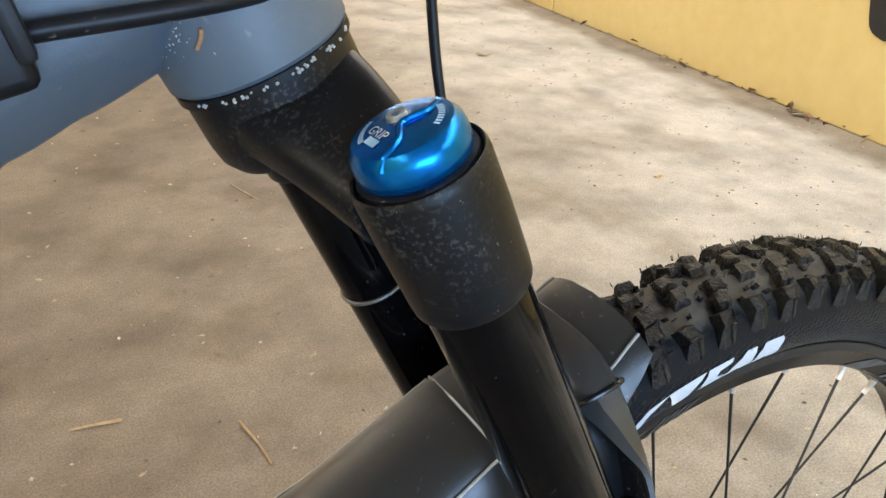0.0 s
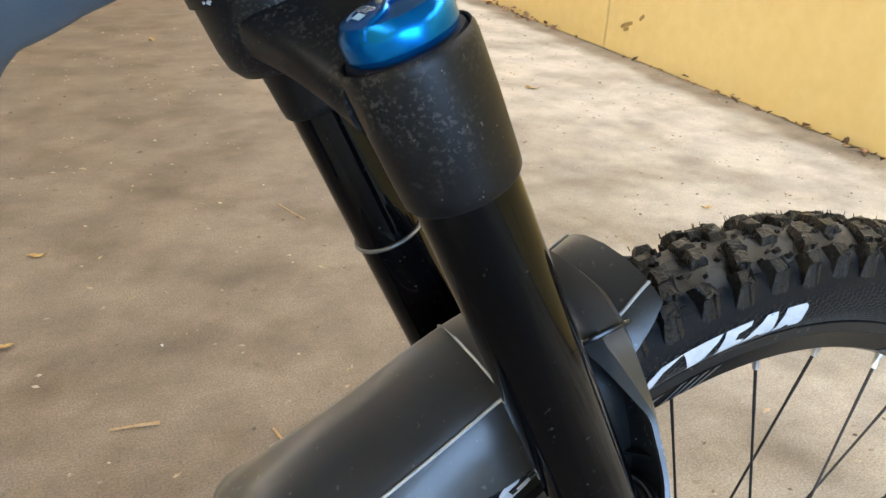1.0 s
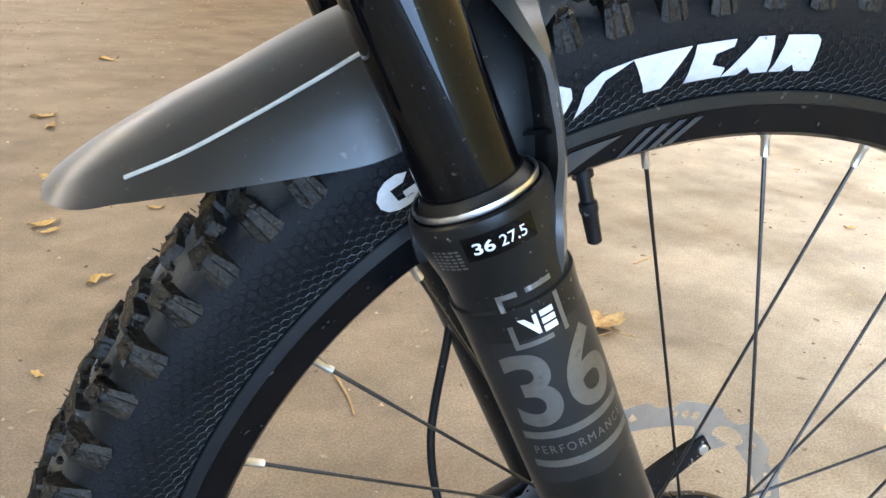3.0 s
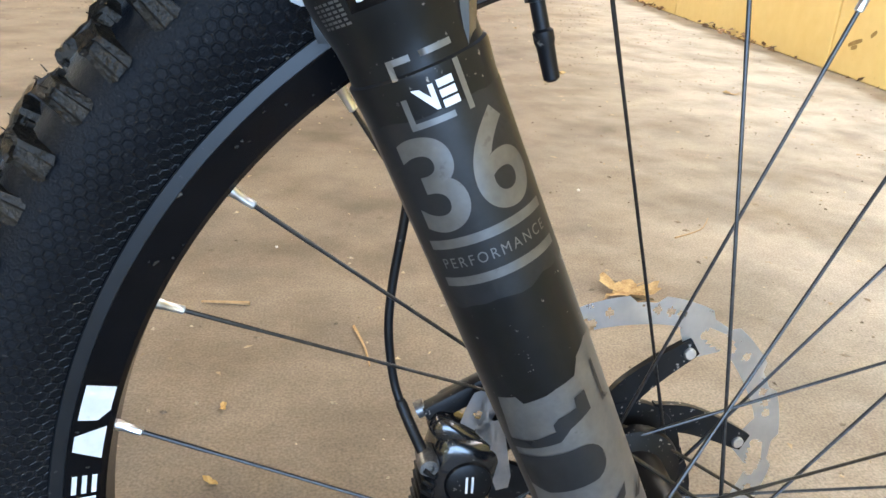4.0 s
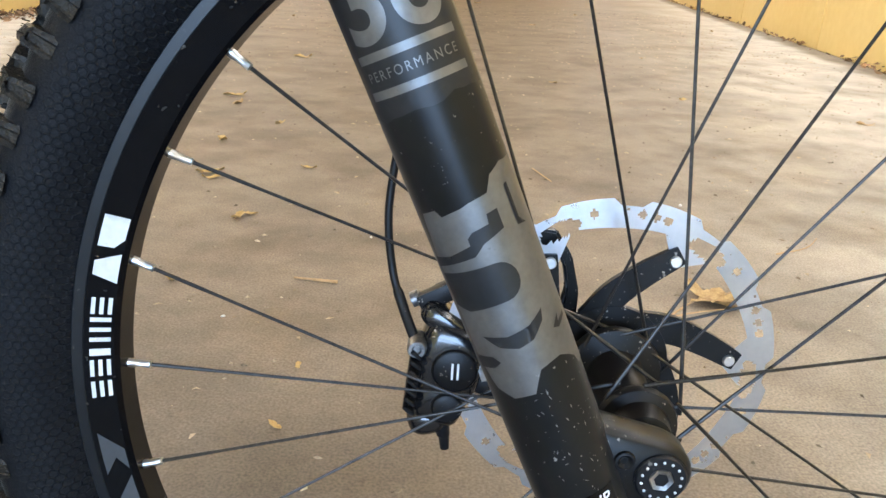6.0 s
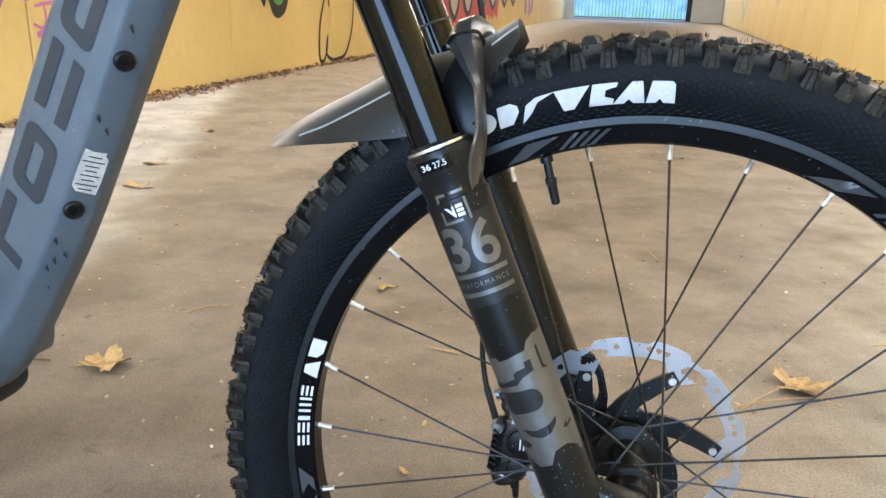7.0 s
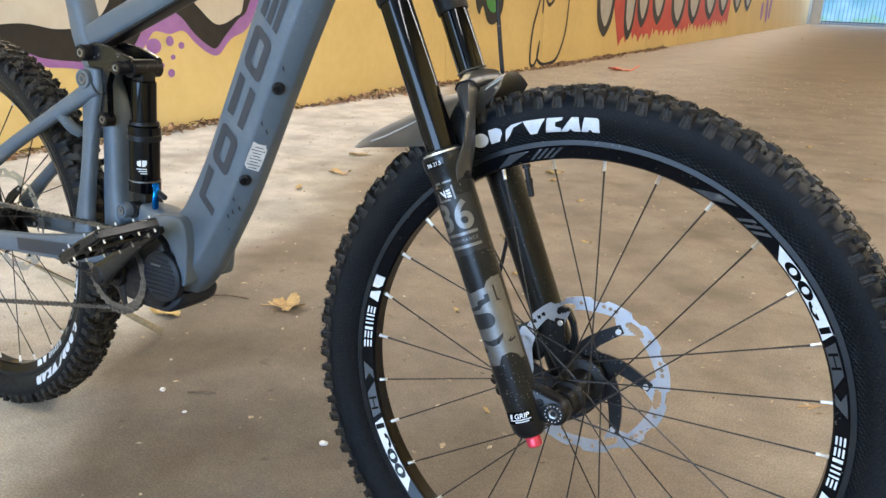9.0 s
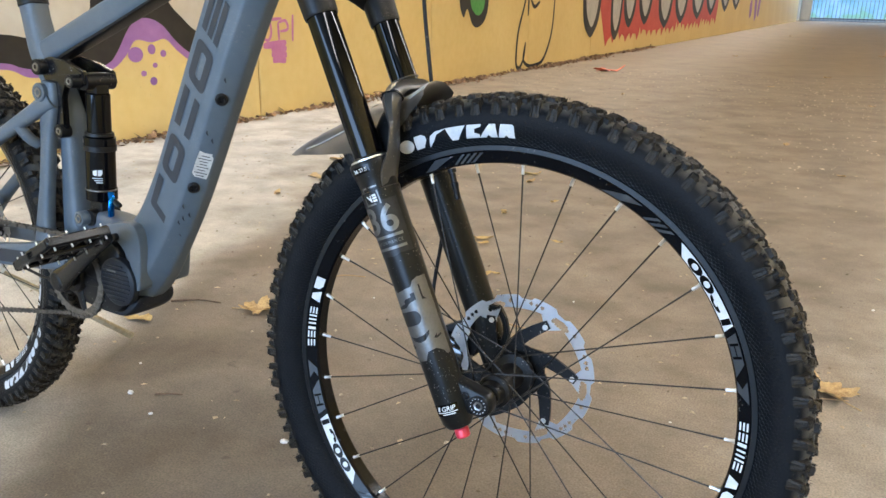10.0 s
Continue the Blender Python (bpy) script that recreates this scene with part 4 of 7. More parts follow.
# rubber travel ring
bm = bmesh.new()
rings = []
for k in range(40):
    a = 2 * math.pi * k / 40
    c = Vector((0.0186 * math.sin(a), LEG + 0.0186 * math.cos(a), 0.391))
    d = Vector((math.sin(a), math.cos(a), 0))
    rings.append([c + d * (0.0011 * math.cos(b)) + Vector((0, 0, 0.0011 * math.sin(b))) for b in [2 * math.pi * j / 8 for j in range(8)]])
ring_faces(bm, rings, loop=True)
part("travel_ring", bm, M_DECAL_GREY, bike, "grey rubber travel ring", FORK)

# writing on the right leg; x runs ahead, h up the leg
def leg_print(bm, mat, label, off=0.00025, turn=0.0, step=0.003):
    """A flat shape bent round the right leg's skin: x ahead, y up the leg."""
    sliced(bm, 0.004, 1)
    return leg_decal("print", bm, mat, lambda h: leg_skin(h, off), turn, label, step)


rng = random.Random(3)


def ragged(pts, amount=0.0004, step=0.004):
    """An outline with small nicks, like peeling film."""
    out = []
    for (x0, y0), (x1, y1) in zip(pts, pts[1:] + pts[:1]):
        k = max(1, int(math.hypot(x1 - x0, y1 - y0) / step))
        for i in range(k):
            t = i / k
            out.append((x0 + (x1 - x0) * t + rng.uniform(-amount, amount), y0 + (y1 - y0) * t + rng.uniform(-amount, amount)))
    return out


def bar_shape(x0, x1, h0, h1):
    return [(x0, h0), (x1, h0), (x1, h1), (x0, h1)]


# clear film with the number, two stripes and the small line between them
bm = bmesh.new()
flat_shape(bm, ragged([(-0.0290, 0.1800), (-0.0200, 0.1785), (-0.0060, 0.1800), (0.0060, 0.1790), (0.0120, 0.1815), (0.0290, 0.1805), (0.0290, 0.2455), (-0.0290, 0.2455)]))
leg_print(bm, M_DECAL_DARK, "dark grey clear-film patch", 0.0002)
bm = bmesh.new()
lettering(bm, "36", 0.0330, 0.0008, 0.2240, width=0.0420, bold=0.021)
leg_print(bm, M_DECAL_GREY, "large grey number on the leg", 0.0004)
bm = bmesh.new()
for h in (0.2032, 0.1890):
    flat_shape(bm, bar_shape(-0.0225, 0.0225, h - 0.0017, h + 0.0017))
leg_print(bm, M_DECAL_GREY, "two grey stripes round the leg", 0.0004)
bm = bmesh.new()
lettering(bm, "PERFORMANCE", 0.0038, 0.0, 0.1961, width=0.0400, spacing=1.35)
leg_print(bm, M_DECAL_GREY, "small grey lettering", 0.0004)
# broken square emblem with a white mark, across the collar's lip
bm = bmesh.new()
for x0, x1, h0, h1 in ((-0.0105, -0.0086, 0.2420, 0.2520), (-0.0105, -0.0086, 0.2580, 0.2640), (-0.0086, -0.0030, 0.2620, 0.2640), (0.0000, 0.0105, 0.2620, 0.2640), (0.0086, 0.0105, 0.2420, 0.2580), (-0.0086, 0.0040, 0.2420, 0.2440)):
    flat_shape(bm, bar_shape(x0, x1, h0, h1))
leg_print(bm, M_DECAL_GREY, "grey broken square emblem", 0.0004, -2)
bm = bmesh.new()
flat_shape(bm, [(-0.0066, 0.2540), (-0.0040, 0.2535), (-0.0012, 0.2500), (-0.0012, 0.2540), (0.0004, 0.2540), (0.0004, 0.2460), (-0.0008, 0.2460)])
for h in (0.2468, 0.2500, 0.2532):
    flat_shape(bm, bar_shape(0.0016, 0.0068, h - 0.0012, h + 0.0012))
leg_print(bm, M_WHITE, "white bars of the emblem", 0.0006, -2)
# collar number
bm = bmesh.new()
flat_shape(bm, bar_shape(-0.0125, 0.0130, 0.2800, 0.2890))
leg_print(bm, M_BLACK_GLOSS, "glossy black label on the collar", 0.0002, -6)
bm = bmesh.new()
lettering(bm, "36", 0.0044, -0.0058, 0.2845, width=0.0074, bold=0.02)
lettering(bm, "27.5", 0.0042, 0.0046, 0.2845, width=0.0096, bold=0.004)
leg_print(bm, M_WHITE, "white size numbers on the collar", 0.0005, -6, 0.002)
bm = bmesh.new()
for k in range(6):
    for j in range(5):
        w = rng.uniform(0.0007, 0.0011)
        flat_shape(bm, bar_shape(-0.0060 + 0.0024 * j, -0.0060 + 0.0024 * j + 2 * w, 0.2775 + 0.0014 * k, 0.2783 + 0.0014 * k))
leg_print(bm, M_DECAL_GREY, "tiny unreadable grey print bars", 0.0004, -50, 0.002)
bm = bmesh.new()
flat_shape(bm, bar_shape(-0.0170, 0.0170, -0.0180, -0.0040))
leg_print(bm, M_BLACK_GLOSS, "glossy black label near the foot", 0.0002)
bm = bmesh.new()
lettering(bm, "GRIP", 0.0058, 0.0052, -0.0090, width=0.0175, shear=0.2, bold=0.012)
flat_shape(bm, [(-0.0110, -0.0118), (-0.0075, -0.0118), (-0.0058, -0.0062), (-0.0093, -0.0062)])
flat_shape(bm, bar_shape(-0.0115, 0.0150, -0.0140, -0.0130))
flat_shape(bm, bar_shape(-0.0050, 0.0120, -0.0165, -0.0153))
leg_print(bm, M_WHITE, "white lettering near the foot", 0.0005)

# the big worn grey maker's mark: one pale film with plain dark openings, peeling at its edges
bm = bmesh.new()
flat_shape(bm, ragged([(-0.0215, 0.1395), (-0.0140, 0.1405), (-0.0115, 0.1370), (0.0095, 0.1405), (0.0130, 0.1465), (0.0200, 0.1490), (0.0320, 0.1490), (0.0320, 0.0520), (0.0255, 0.0530), (0.0235, 0.0580), (0.0150, 0.0630), (0.0040, 0.0620), (-0.0010, 0.0520), (-0.0110, 0.0515), (-0.0180, 0.0570), (-0.0235, 0.0690), (-0.0240, 0.1215)]))
leg_print(bm, M_DECAL_GREY, "worn grey film with a large mark", 0.0003)
dark = [
    [(-0.0250, 0.1200), (-0.0250, 0.1155), (-0.0040, 0.1175), (0.0010, 0.1215), (0.0110, 0.1245), (0.0110, 0.1330), (0.0060, 0.1325), (0.0055, 0.1285), (-0.0020, 0.1275), (-0.0045, 0.1255), (-0.0045, 0.1225), (-0.0150, 0.1200)],
    [(0.0180, 0.1400), (0.0200, 0.1405), (0.0200, 0.1250), (0.0235, 0.1215), (0.0180, 0.1225)],
    [(-0.0240, 0.1125), (0.0020, 0.1125)] + [(0.0020 + 0.0080 * math.sin(a), 0.1040 + 0.0085 * math.cos(a)) for a in [math.pi * k / 10 for k in range(1, 10)]] + [(0.0020, 0.0955), (-0.0160, 0.0945), (-0.0235, 0.0975)],
    [(-0.0150, 0.0825), (-0.0040, 0.0805), (0.0060, 0.0820), (0.0140, 0.0865), (0.0125, 0.0815), (0.0060, 0.0755), (-0.0010, 0.0740), (-0.0090, 0.0765)],
    [(0.0165, 0.0755), (0.0215, 0.0800), (0.0205, 0.0765), (0.0270, 0.0785), (0.0270, 0.0765), (0.0200, 0.0740)],
    [(-0.0240, 0.0730), (-0.0140, 0.0725), (-0.0110, 0.0695), (-0.0150, 0.0670), (-0.0235, 0.0670)],
]
for pts in dark:
    bm = bmesh.new()
    flat_shape(bm, pts)
    leg_print(bm, M_DECAL_DARK, "dark opening in the worn film", 0.0006)

# stone chips round the foot of the leg
bm = bmesh.new()
rng = random.Random(44)
for k in range(45):
    h = 0.064 * rng.random() ** 0.8 - 0.004
    x, l, w, a = rng.gauss(0.006, 0.011), rng.uniform(0.0003, 0.0015), rng.uniform(0.00015, 0.0004), rng.gauss(1.4, 0.5)
    d, e = Vector((math.cos(a), math.sin(a))) * l, Vector((-math.sin(a), math.cos(a))) * w
    c = Vector((x, h))
    bm.faces.new([bm.verts.new(on_leg(q.x, q.y, leg_skin(h, 0.0003))) for q in (c - d, c + e, c + d, c - e)])
tagged(part("chip", bm, M_STEEL_DARK, leg_right, "pale stone chips and dried specks", FORK), kind="stuff")

# foot: lug, thru-axle end, red adjuster
def arm_outline(x0, z0, r0, x1, z1, r1, n=10):
    """The outline round two circles in the xz plane."""
    d = math.atan2(z1 - z0, x1 - x0)
    k = math.acos((r0 - r1) / math.hypot(x1 - x0, z1 - z0))
    out = [(x1 + r1 * math.cos(a), z1 + r1 * math.sin(a)) for a in [d - k + 2 * k * i / n for i in range(n + 1)]]
    return out + [(x0 + r0 * math.cos(a), z0 + r0 * math.sin(a)) for a in [d + k + (2 * math.pi - 2 * k) * i / n for i in range(n + 1)]]


for s in (-1, 1):
    bm = bmesh.new()
    mid = Vector((0.020, 0, -0.006))
    outline = [Vector((x, 0, z)) for x, z in arm_outline(0.004, 0.006, 0.0185, 0.0365, -0.0164, 0.0158)]
    ring_faces(bm, [[mid + (p - mid) * k + Vector((0, s * y, 0)) for p in outline] for y, k in ((0.0785, 0.86), (0.0775, 0.93), (0.0755, 0.985), (0.0720, 1.0), (0.0620, 1.0), (0.0580, 0.94), (0.0560, 0.80))])
    part("dropout", bm, M_LOWER, leg_right if s < 0 else leg_left, "black forged axle lug", FORK, sharp=50)
bm = bmesh.new()
lathe(bm, [(0.0001, -0.0800), (0.0052, -0.0800), (0.0058, -0.0808), (0.0112, -0.0808), (0.0122, -0.0798), (0.0122, -0.074), (0.009, -0.073), (0.009, 0.09), (0.0001, 0.09)], 36, "y", (0.0365, 0, -0.0164), caps=False)
axle = part("axle", bm, M_PLASTIC, bike, "black thru-axle with a dotted end cap", FORK)
bm = bmesh.new()
for k in range(14):
    a = 2 * math.pi * k / 14
    lathe(bm, [(0.0001, -0.0814), (0.0007, -0.0812), (0.0007, -0.0800)], 6, "y", (0.0365 + 0.0092 * math.sin(a), 0, -0.0164 + 0.0092 * math.cos(a)), caps=False)
part("dot", bm, M_WHITE, axle, "ring of white dots", FORK)
bm = bmesh.new()
lathe(bm, [(0.0035, -0.0806), (0.0056, -0.0812), (0.0062, -0.0800)], 6, "y", (0.0365, 0, -0.0164), caps=False)
part("socket", bm, M_STEEL_DARK, axle, "steel hex socket", FORK)
bm = bmesh.new()
lathe(bm, [(0.0018, -0.0785), (0.0034, -0.0800), (0.0044, -0.0798), (0.0050, -0.0785), (0.0050, -0.072)], 18, "y", (0.0240, 0, -0.0020))
part("pinch_bolt", bm, M_BLACK_MATT, leg_right, "small pinch bolt", FORK)
bm = bmesh.new()
lathe(bm, [(0.0001, -0.052), (0.0075, -0.052), (0.0088, -0.0505), (0.0088, -0.042), (0.0075, -0.0400), (0.006, -0.039)], 24, "z", (0, -LEG, 0), caps=False)
part("rebound_adjuster", bm, M_RED, bike, "small red rebound adjuster under the leg", FORK)

# ---- front mudguard ----
FENDER = smooth_stations([  # angle, centre radius, fold radius, fold half width, edge radius
    (-50.3, 0.4050, 0.4040, 0.012, 0.4036), (-50.2, 0.4053, 0.4024, 0.0200, 0.4014), (-49.8, 0.4052, 0.3998, 0.0268, 0.3975), (-49.2, 0.4046, 0.3964, 0.0316, 0.3928), (-48.4, 0.4036, 0.3928, 0.0340, 0.3875), (-47.3, 0.4020, 0.3885, 0.0352, 0.3820), (-46.0, 0.3998, 0.3842, 0.0360, 0.3750), (-43.0, 0.3945, 0.3762, 0.0356, 0.3600), (-39.0, 0.3880, 0.3702, 0.0350, 0.3440), (-35.0, 0.3845, 0.3668, 0.0343, 0.3320),
    (-31.0, 0.3815, 0.3655, 0.0335, 0.3290), (-27.0, 0.3765, 0.3625, 0.034, 0.3310), (-24.5, 0.3735, 0.3612, 0.034, 0.3370), (-22.5, 0.3738, 0.3625, 0.034, 0.3430), (-20.8, 0.3755, 0.3655, 0.034, 0.3500), (-19.2, 0.3785, 0.3690, 0.033, 0.3560), (-17.8, 0.3800, 0.3718, 0.032, 0.3640)], 4)


def fender_row(a, rc, rk, w, re):
    flare = min(1.0, w / 0.033)
    prof = [(-w - 0.0085 * flare, re), (-w - 0.0055 * flare, re * 0.5 + rk * 0.5), (-w, rk), (-0.82 * w, rk + 0.42 * (rc - rk)), (-0.5 * w, rk + 0.82 * (rc - rk)), (0, rc)]
    prof += [(-y, r) for y, r in prof[-2::-1]]
    return [on_wheel(r, a, y) for y, r in prof]


bm = bmesh.new()
rows = []
for p in FENDER[:-1]:
    rows.append(fender_row(*p))
rows.append(fender_row(*FENDER[-1]))
ring_faces(bm, rows, closed=False, caps=False)
bmesh.ops.solidify(bm, geom=bm.faces[:], thickness=0.0011)
mudguard = part("mudguard", bm, M_FENDER, bike, "black plastic front mudguard with pale fold lines", BIKE, sharp=50)


def fold_point(a, side, up=0.0011):
    for p, q in zip(FENDER, FENDER[1:]):
        if p[0] <= a <= q[0]:
            t = (a - p[0]) / (q[0] - p[0])
            return on_wheel(p[2] + (q[2] - p[2]) * t + up * 0.6, a, side * (p[3] + (q[3] - p[3]) * t + up * 0.6))


for s in (-1, 1):
    bm = bmesh.new()
    tube(bm, [fold_point(-46.2 + 0.75 * k, s) for k in range(21)], 0.00085, 6)
    part("fold_line", bm, M_LINE, mudguard, "thin pale fold line", BIKE)
    bm = bmesh.new()
    tube(bm, [fold_point(-21.2 + 0.335 * k, s) for k in range(11)], 0.00085, 6)
    part("fold_line", bm, M_LINE, mudguard, "thin pale fold line", BIKE)
bm = bmesh.new()
tube(bm, [on_wheel(r + 0.0007, -31.0, y) for y, r in [(0.0335, 0.3655), (0.0275, 0.3722), (0.0167, 0.3786), (0, 0.3815), (-0.0167, 0.3786), (-0.0275, 0.3722), (-0.0335, 0.3655)]], 0.0007, 6)
part("fold_line", bm, M_LINE, mudguard, "thin pale cross fold", BIKE)
for s in (-1, 1):
    bm = bmesh.new()
    lathe(bm, [(0.0001, -0.001), (0.0026, -0.001), (0.0026, 0.001), (0.0001, 0.001)], 12, "y", on_wheel(0.3530, -20.2, s * 0.0395), caps=False)
    part("hole", bm, M_PLASTIC, mudguard, "round tie hole", BIKE)

# ---- front brake ----
bm = bmesh.new()
hose = spline([(-0.200, 0.045, 0.80), (-0.186, 0.058, 0.62), (-0.1740, 0.062, 0.5000), (-0.1680, 0.060, 0.4450), (-0.1510, 0.056, 0.3550), (-0.1400, 0.055, 0.3050), (-0.1330, 0.058, 0.2500), (-0.1290, 0.063, 0.1900), (-0.1300, 0.066, 0.1500), (-0.1365, 0.067, 0.1020), (-0.1380, 0.066, 0.0740), (-0.1340, 0.065, 0.0430), (-0.1270, 0.058, 0.0240), (-0.1190, 0.048, 0.0080)], 6)
tube(bm, hose, 0.0026, 10)
tube(bm, spline([(-0.1310, 0.061, 0.034), (-0.1255, 0.056, 0.021), (-0.1180, 0.047, 0.006)], 4), [0.0028, 0.0033, 0.0033, 0.0033, 0.0033, 0.0033, 0.0033, 0.0033, 0.0028], 12)
part("brake_hose", bm, M_PLASTIC, bike, "thin black brake hose", BIKE)
def blob(bm, centre, size, rot=None, p=0.6, n=20, m=12):
    """A rounded block: a ball with flattened sides."""
    e = lambda v: math.copysign(abs(v) ** p, v)
    turn = rot.to_matrix() if rot else Matrix.Identity(3)
    rings = []
    for j in range(m + 1):
        b = math.pi * (j + 0.02) / (m + 0.04) - math.pi / 2
        rings.append([Vector(centre) + turn @ Vector((size[0] * e(math.cos(b)) * e(math.cos(a)), size[1] * e(math.cos(b)) * e(math.sin(a)), size[2] * e(math.sin(b)))) for a in [2 * math.pi * k / n for k in range(n)]])
    return ring_faces(bm, rings)


tilt = Euler((0, radians(14), 0))
bm = bmesh.new()
blob(bm, (-0.0955, 0.058, -0.0070), (0.0215, 0.019, 0.0270), tilt, 0.5)
caliper = part("brake_caliper", bm, M_CALIPER, bike, "glossy black brake caliper", BIKE, sharp=50)
for name, c, size, turn, p in (("lower_housing", (-0.1010, 0.057, -0.0330), (0.0165, 0.017, 0.0180), 14, 0.55), ("upper_bridge", (-0.0980, 0.056, 0.0165), (0.0190, 0.013, 0.0085), 32, 0.6), ("foot", (-0.1085, 0.056, -0.0480), (0.0130, 0.015, 0.0110), -14, 0.75)):
    bm = bmesh.new()
    blob(bm, c, size, Euler((0, radians(turn), 0)), p)
    part(name, bm, M_CALIPER, caliper, "", BIKE, sharp=50)
for x, z, r in ((-0.0930, -0.0090, 0.0142), (-0.0965, -0.0345, 0.0100)):
    bm = bmesh.new()
    lathe(bm, [(0.0001, 0.0378), (r - 0.0022, 0.0378), (r - 0.0012, 0.0384), (r - 0.0008, 0.0376), (r, 0.0392), (r, 0.046)], 32, "y", (x, 0, z), caps=False)
    part("piston_cap", bm, M_BLACK_MATT, caliper, "round dark piston cap", BIKE)
for i in range(7):
    bm = bmesh.new()
    box(bm, (-0.1165 - 0.0006 * i, 0.050, 0.0010 - 0.0062 * i), (0.0085, 0.030, 0.0026), 0.0009, Euler((0, radians(38), 0)), 1)
    part("cooling_fin", bm, M_BLACK_MATT, caliper, "", BIKE)
bm = bmesh.new()
lathe(bm, [(0.0022, 0.0375), (0.0030, 0.0360), (0.0050, 0.0360), (0.0060, 0.0378), (0.0060, 0.054)], 18, "y", (-0.1165, 0, 0.0045))
part("banjo_bolt", bm, M_STEEL_DARK, caliper, "steel hose bolt", BIKE)
bm = bmesh.new()
for i in range(2):
    box(bm, (-0.0945 + 0.0034 * i, 0.0374, -0.0090), (0.0013, 0.0006, 0.0105))
part("print", bm, M_WHITE, caliper, "unreadable white print bars", BIKE, sharp=20)
bm = bmesh.new()
box(bm, (-0.1020, 0.058, 0.0340), (0.034, 0.010, 0.012), 0.003, Euler((0, radians(-28), 0)))
box(bm, (-0.0850, 0.060, 0.0430), (0.052, 0.012, 0.012), 0.004, Euler((0, radians(-28), 0)))
box(bm, (-0.0640, 0.060, 0.0300), (0.022, 0.016, 0.060), 0.006, Euler((0, radians(24), 0)))
box(bm, (-0.0720, 0.058, -0.0250), (0.040, 0.012, 0.014), 0.004, Euler((0, radians(10), 0)))
part("adapter", bm, M_BLACK_MATT, caliper, "black caliper mount", BIKE)
bm = bmesh.new()
tube(bm, [(-0.1215, 0.060, 0.0275), (-0.1165, 0.060, 0.0300)], [0.0050, 0.0050], 14)
part("collar", bm, M_STEEL_DARK, caliper, "silver bolt collar", BIKE)
bm = bmesh.new()
plate = [(-0.0905, 0.0230), (-0.0850, 0.0420), (-0.0780, 0.0445), (-0.0690, 0.0400), (-0.0725, 0.0260), (-0.0735, 0.0080), (-0.0680, -0.0080), (-0.0690, -0.0150), (-0.0760, -0.0165), (-0.0800, -0.0060), (-0.0795, 0.0120)]
hole = [(x * 0.0042 - 0.0800, z * 0.0042 + 0.0325) for x, z in [(math.cos(a), math.sin(a)) for a in [math.radians(200 - 360 * k / 11) for k in range(11)]]]
face = frame_shape(bmesh.new(), plate, hole)
bmesh.ops.triangulate(face, faces=face.faces[:])
for v in face.verts:
    v.co = (v.co.x, 0.0415, v.co.y)
bmesh.ops.solidify(face, geom=face.faces[:], thickness=0.0014)
bm.free()
bm = face
part("pad_spring", bm, M_SILVER, caliper, "bent steel pad plate", BIKE)
bm = bmesh.new()
tube(bm, [(-0.0985, 0.052, -0.0500), (-0.0975, 0.052, -0.0600), (-0.0970, 0.052, -0.0610), (-0.0960, 0.052, -0.0700)], [0.0044, 0.0044, 0.0036, 0.0030], 12)
part("bleed_nipple", bm, M_PLASTIC, caliper, "rubber bleed cap", BIKE)
# lug on the left leg beside the disc
bm = bmesh.new()
outer = [(-0.070, 0.075), (-0.052, 0.079), (-0.036, 0.077), (-0.026, 0.062), (-0.020, 0.040), (-0.020, 0.010), (-0.050, -0.005), (-0.066, 0.020)]
inner = [(-0.052, 0.064), (-0.046, 0.068), (-0.037, 0.067), (-0.031, 0.056), (-0.028, 0.042), (-0.030, 0.030), (-0.040, 0.032), (-0.047, 0.045)]
rings = []
for y in (0.056, 0.066):
    rings.append([(x, y, z) for x, z in outer])
va = [[bm.verts.new(p) for p in r] for r in rings]
vb = [[bm.verts.new((x, y, z)) for x, z in inner] for y in (0.056, 0.066)]
for i in range(8):
    j = (i + 1) % 8
    for q in ((va[0][i], va[0][j], va[1][j], va[1][i]), (vb[0][i], vb[0][j], vb[1][j], vb[1][i]), (va[0][i], va[0][j], vb[0][j], vb[0][i]), (va[1][i], va[1][j], vb[1][j], vb[1][i])):
        bm.faces.new(q)
bmesh.ops.bevel(bm, geom=bm.edges[:], offset=0.0015, segments=2, affect="EDGES")
part("caliper_lug", bm, M_LOWER, leg_left, "open cast lug on the leg", BIKE)
bm = bmesh.new()
lathe(bm, [(0.0025, 0.0515), (0.0048, 0.0515), (0.0055, 0.053), (0.0055, 0.060)], 18, "y", (-0.0445, 0, 0.0560))
part("bolt", bm, M_SILVER, leg_left, "silver bolt head", BIKE)


# ---- markings on wheels ----
def sidewall(h):
    """Half width of the tyre at h metres outside the rim edge."""
    r = 0.297 + h
    for (r0, y0), (r1, y1) in zip(TYRE_PROFILE, TYRE_PROFILE[1:]):
        if r0 <= r <= r1:
            return y0 + (y1 - y0) * (r - r0) / (r1 - r0)
    return 0.0


def tyre_mark(bm, m, wheel, label, turn=0.0, side=-1):
    """Puts a flat shape on the sidewall: x runs clockwise from the top, y out from the rim."""
    sliced(bm, 0.004, 1)
    R = 0.320
    bent(bm, lambda x, h: on_wheel(0.297 + h, turn + math.degrees(x / R), side * (sidewall(h) + 0.0006)), 0.008)
    return part("print", bm, M_TYRE_PRINT, wheel, label, m, sharp=80)


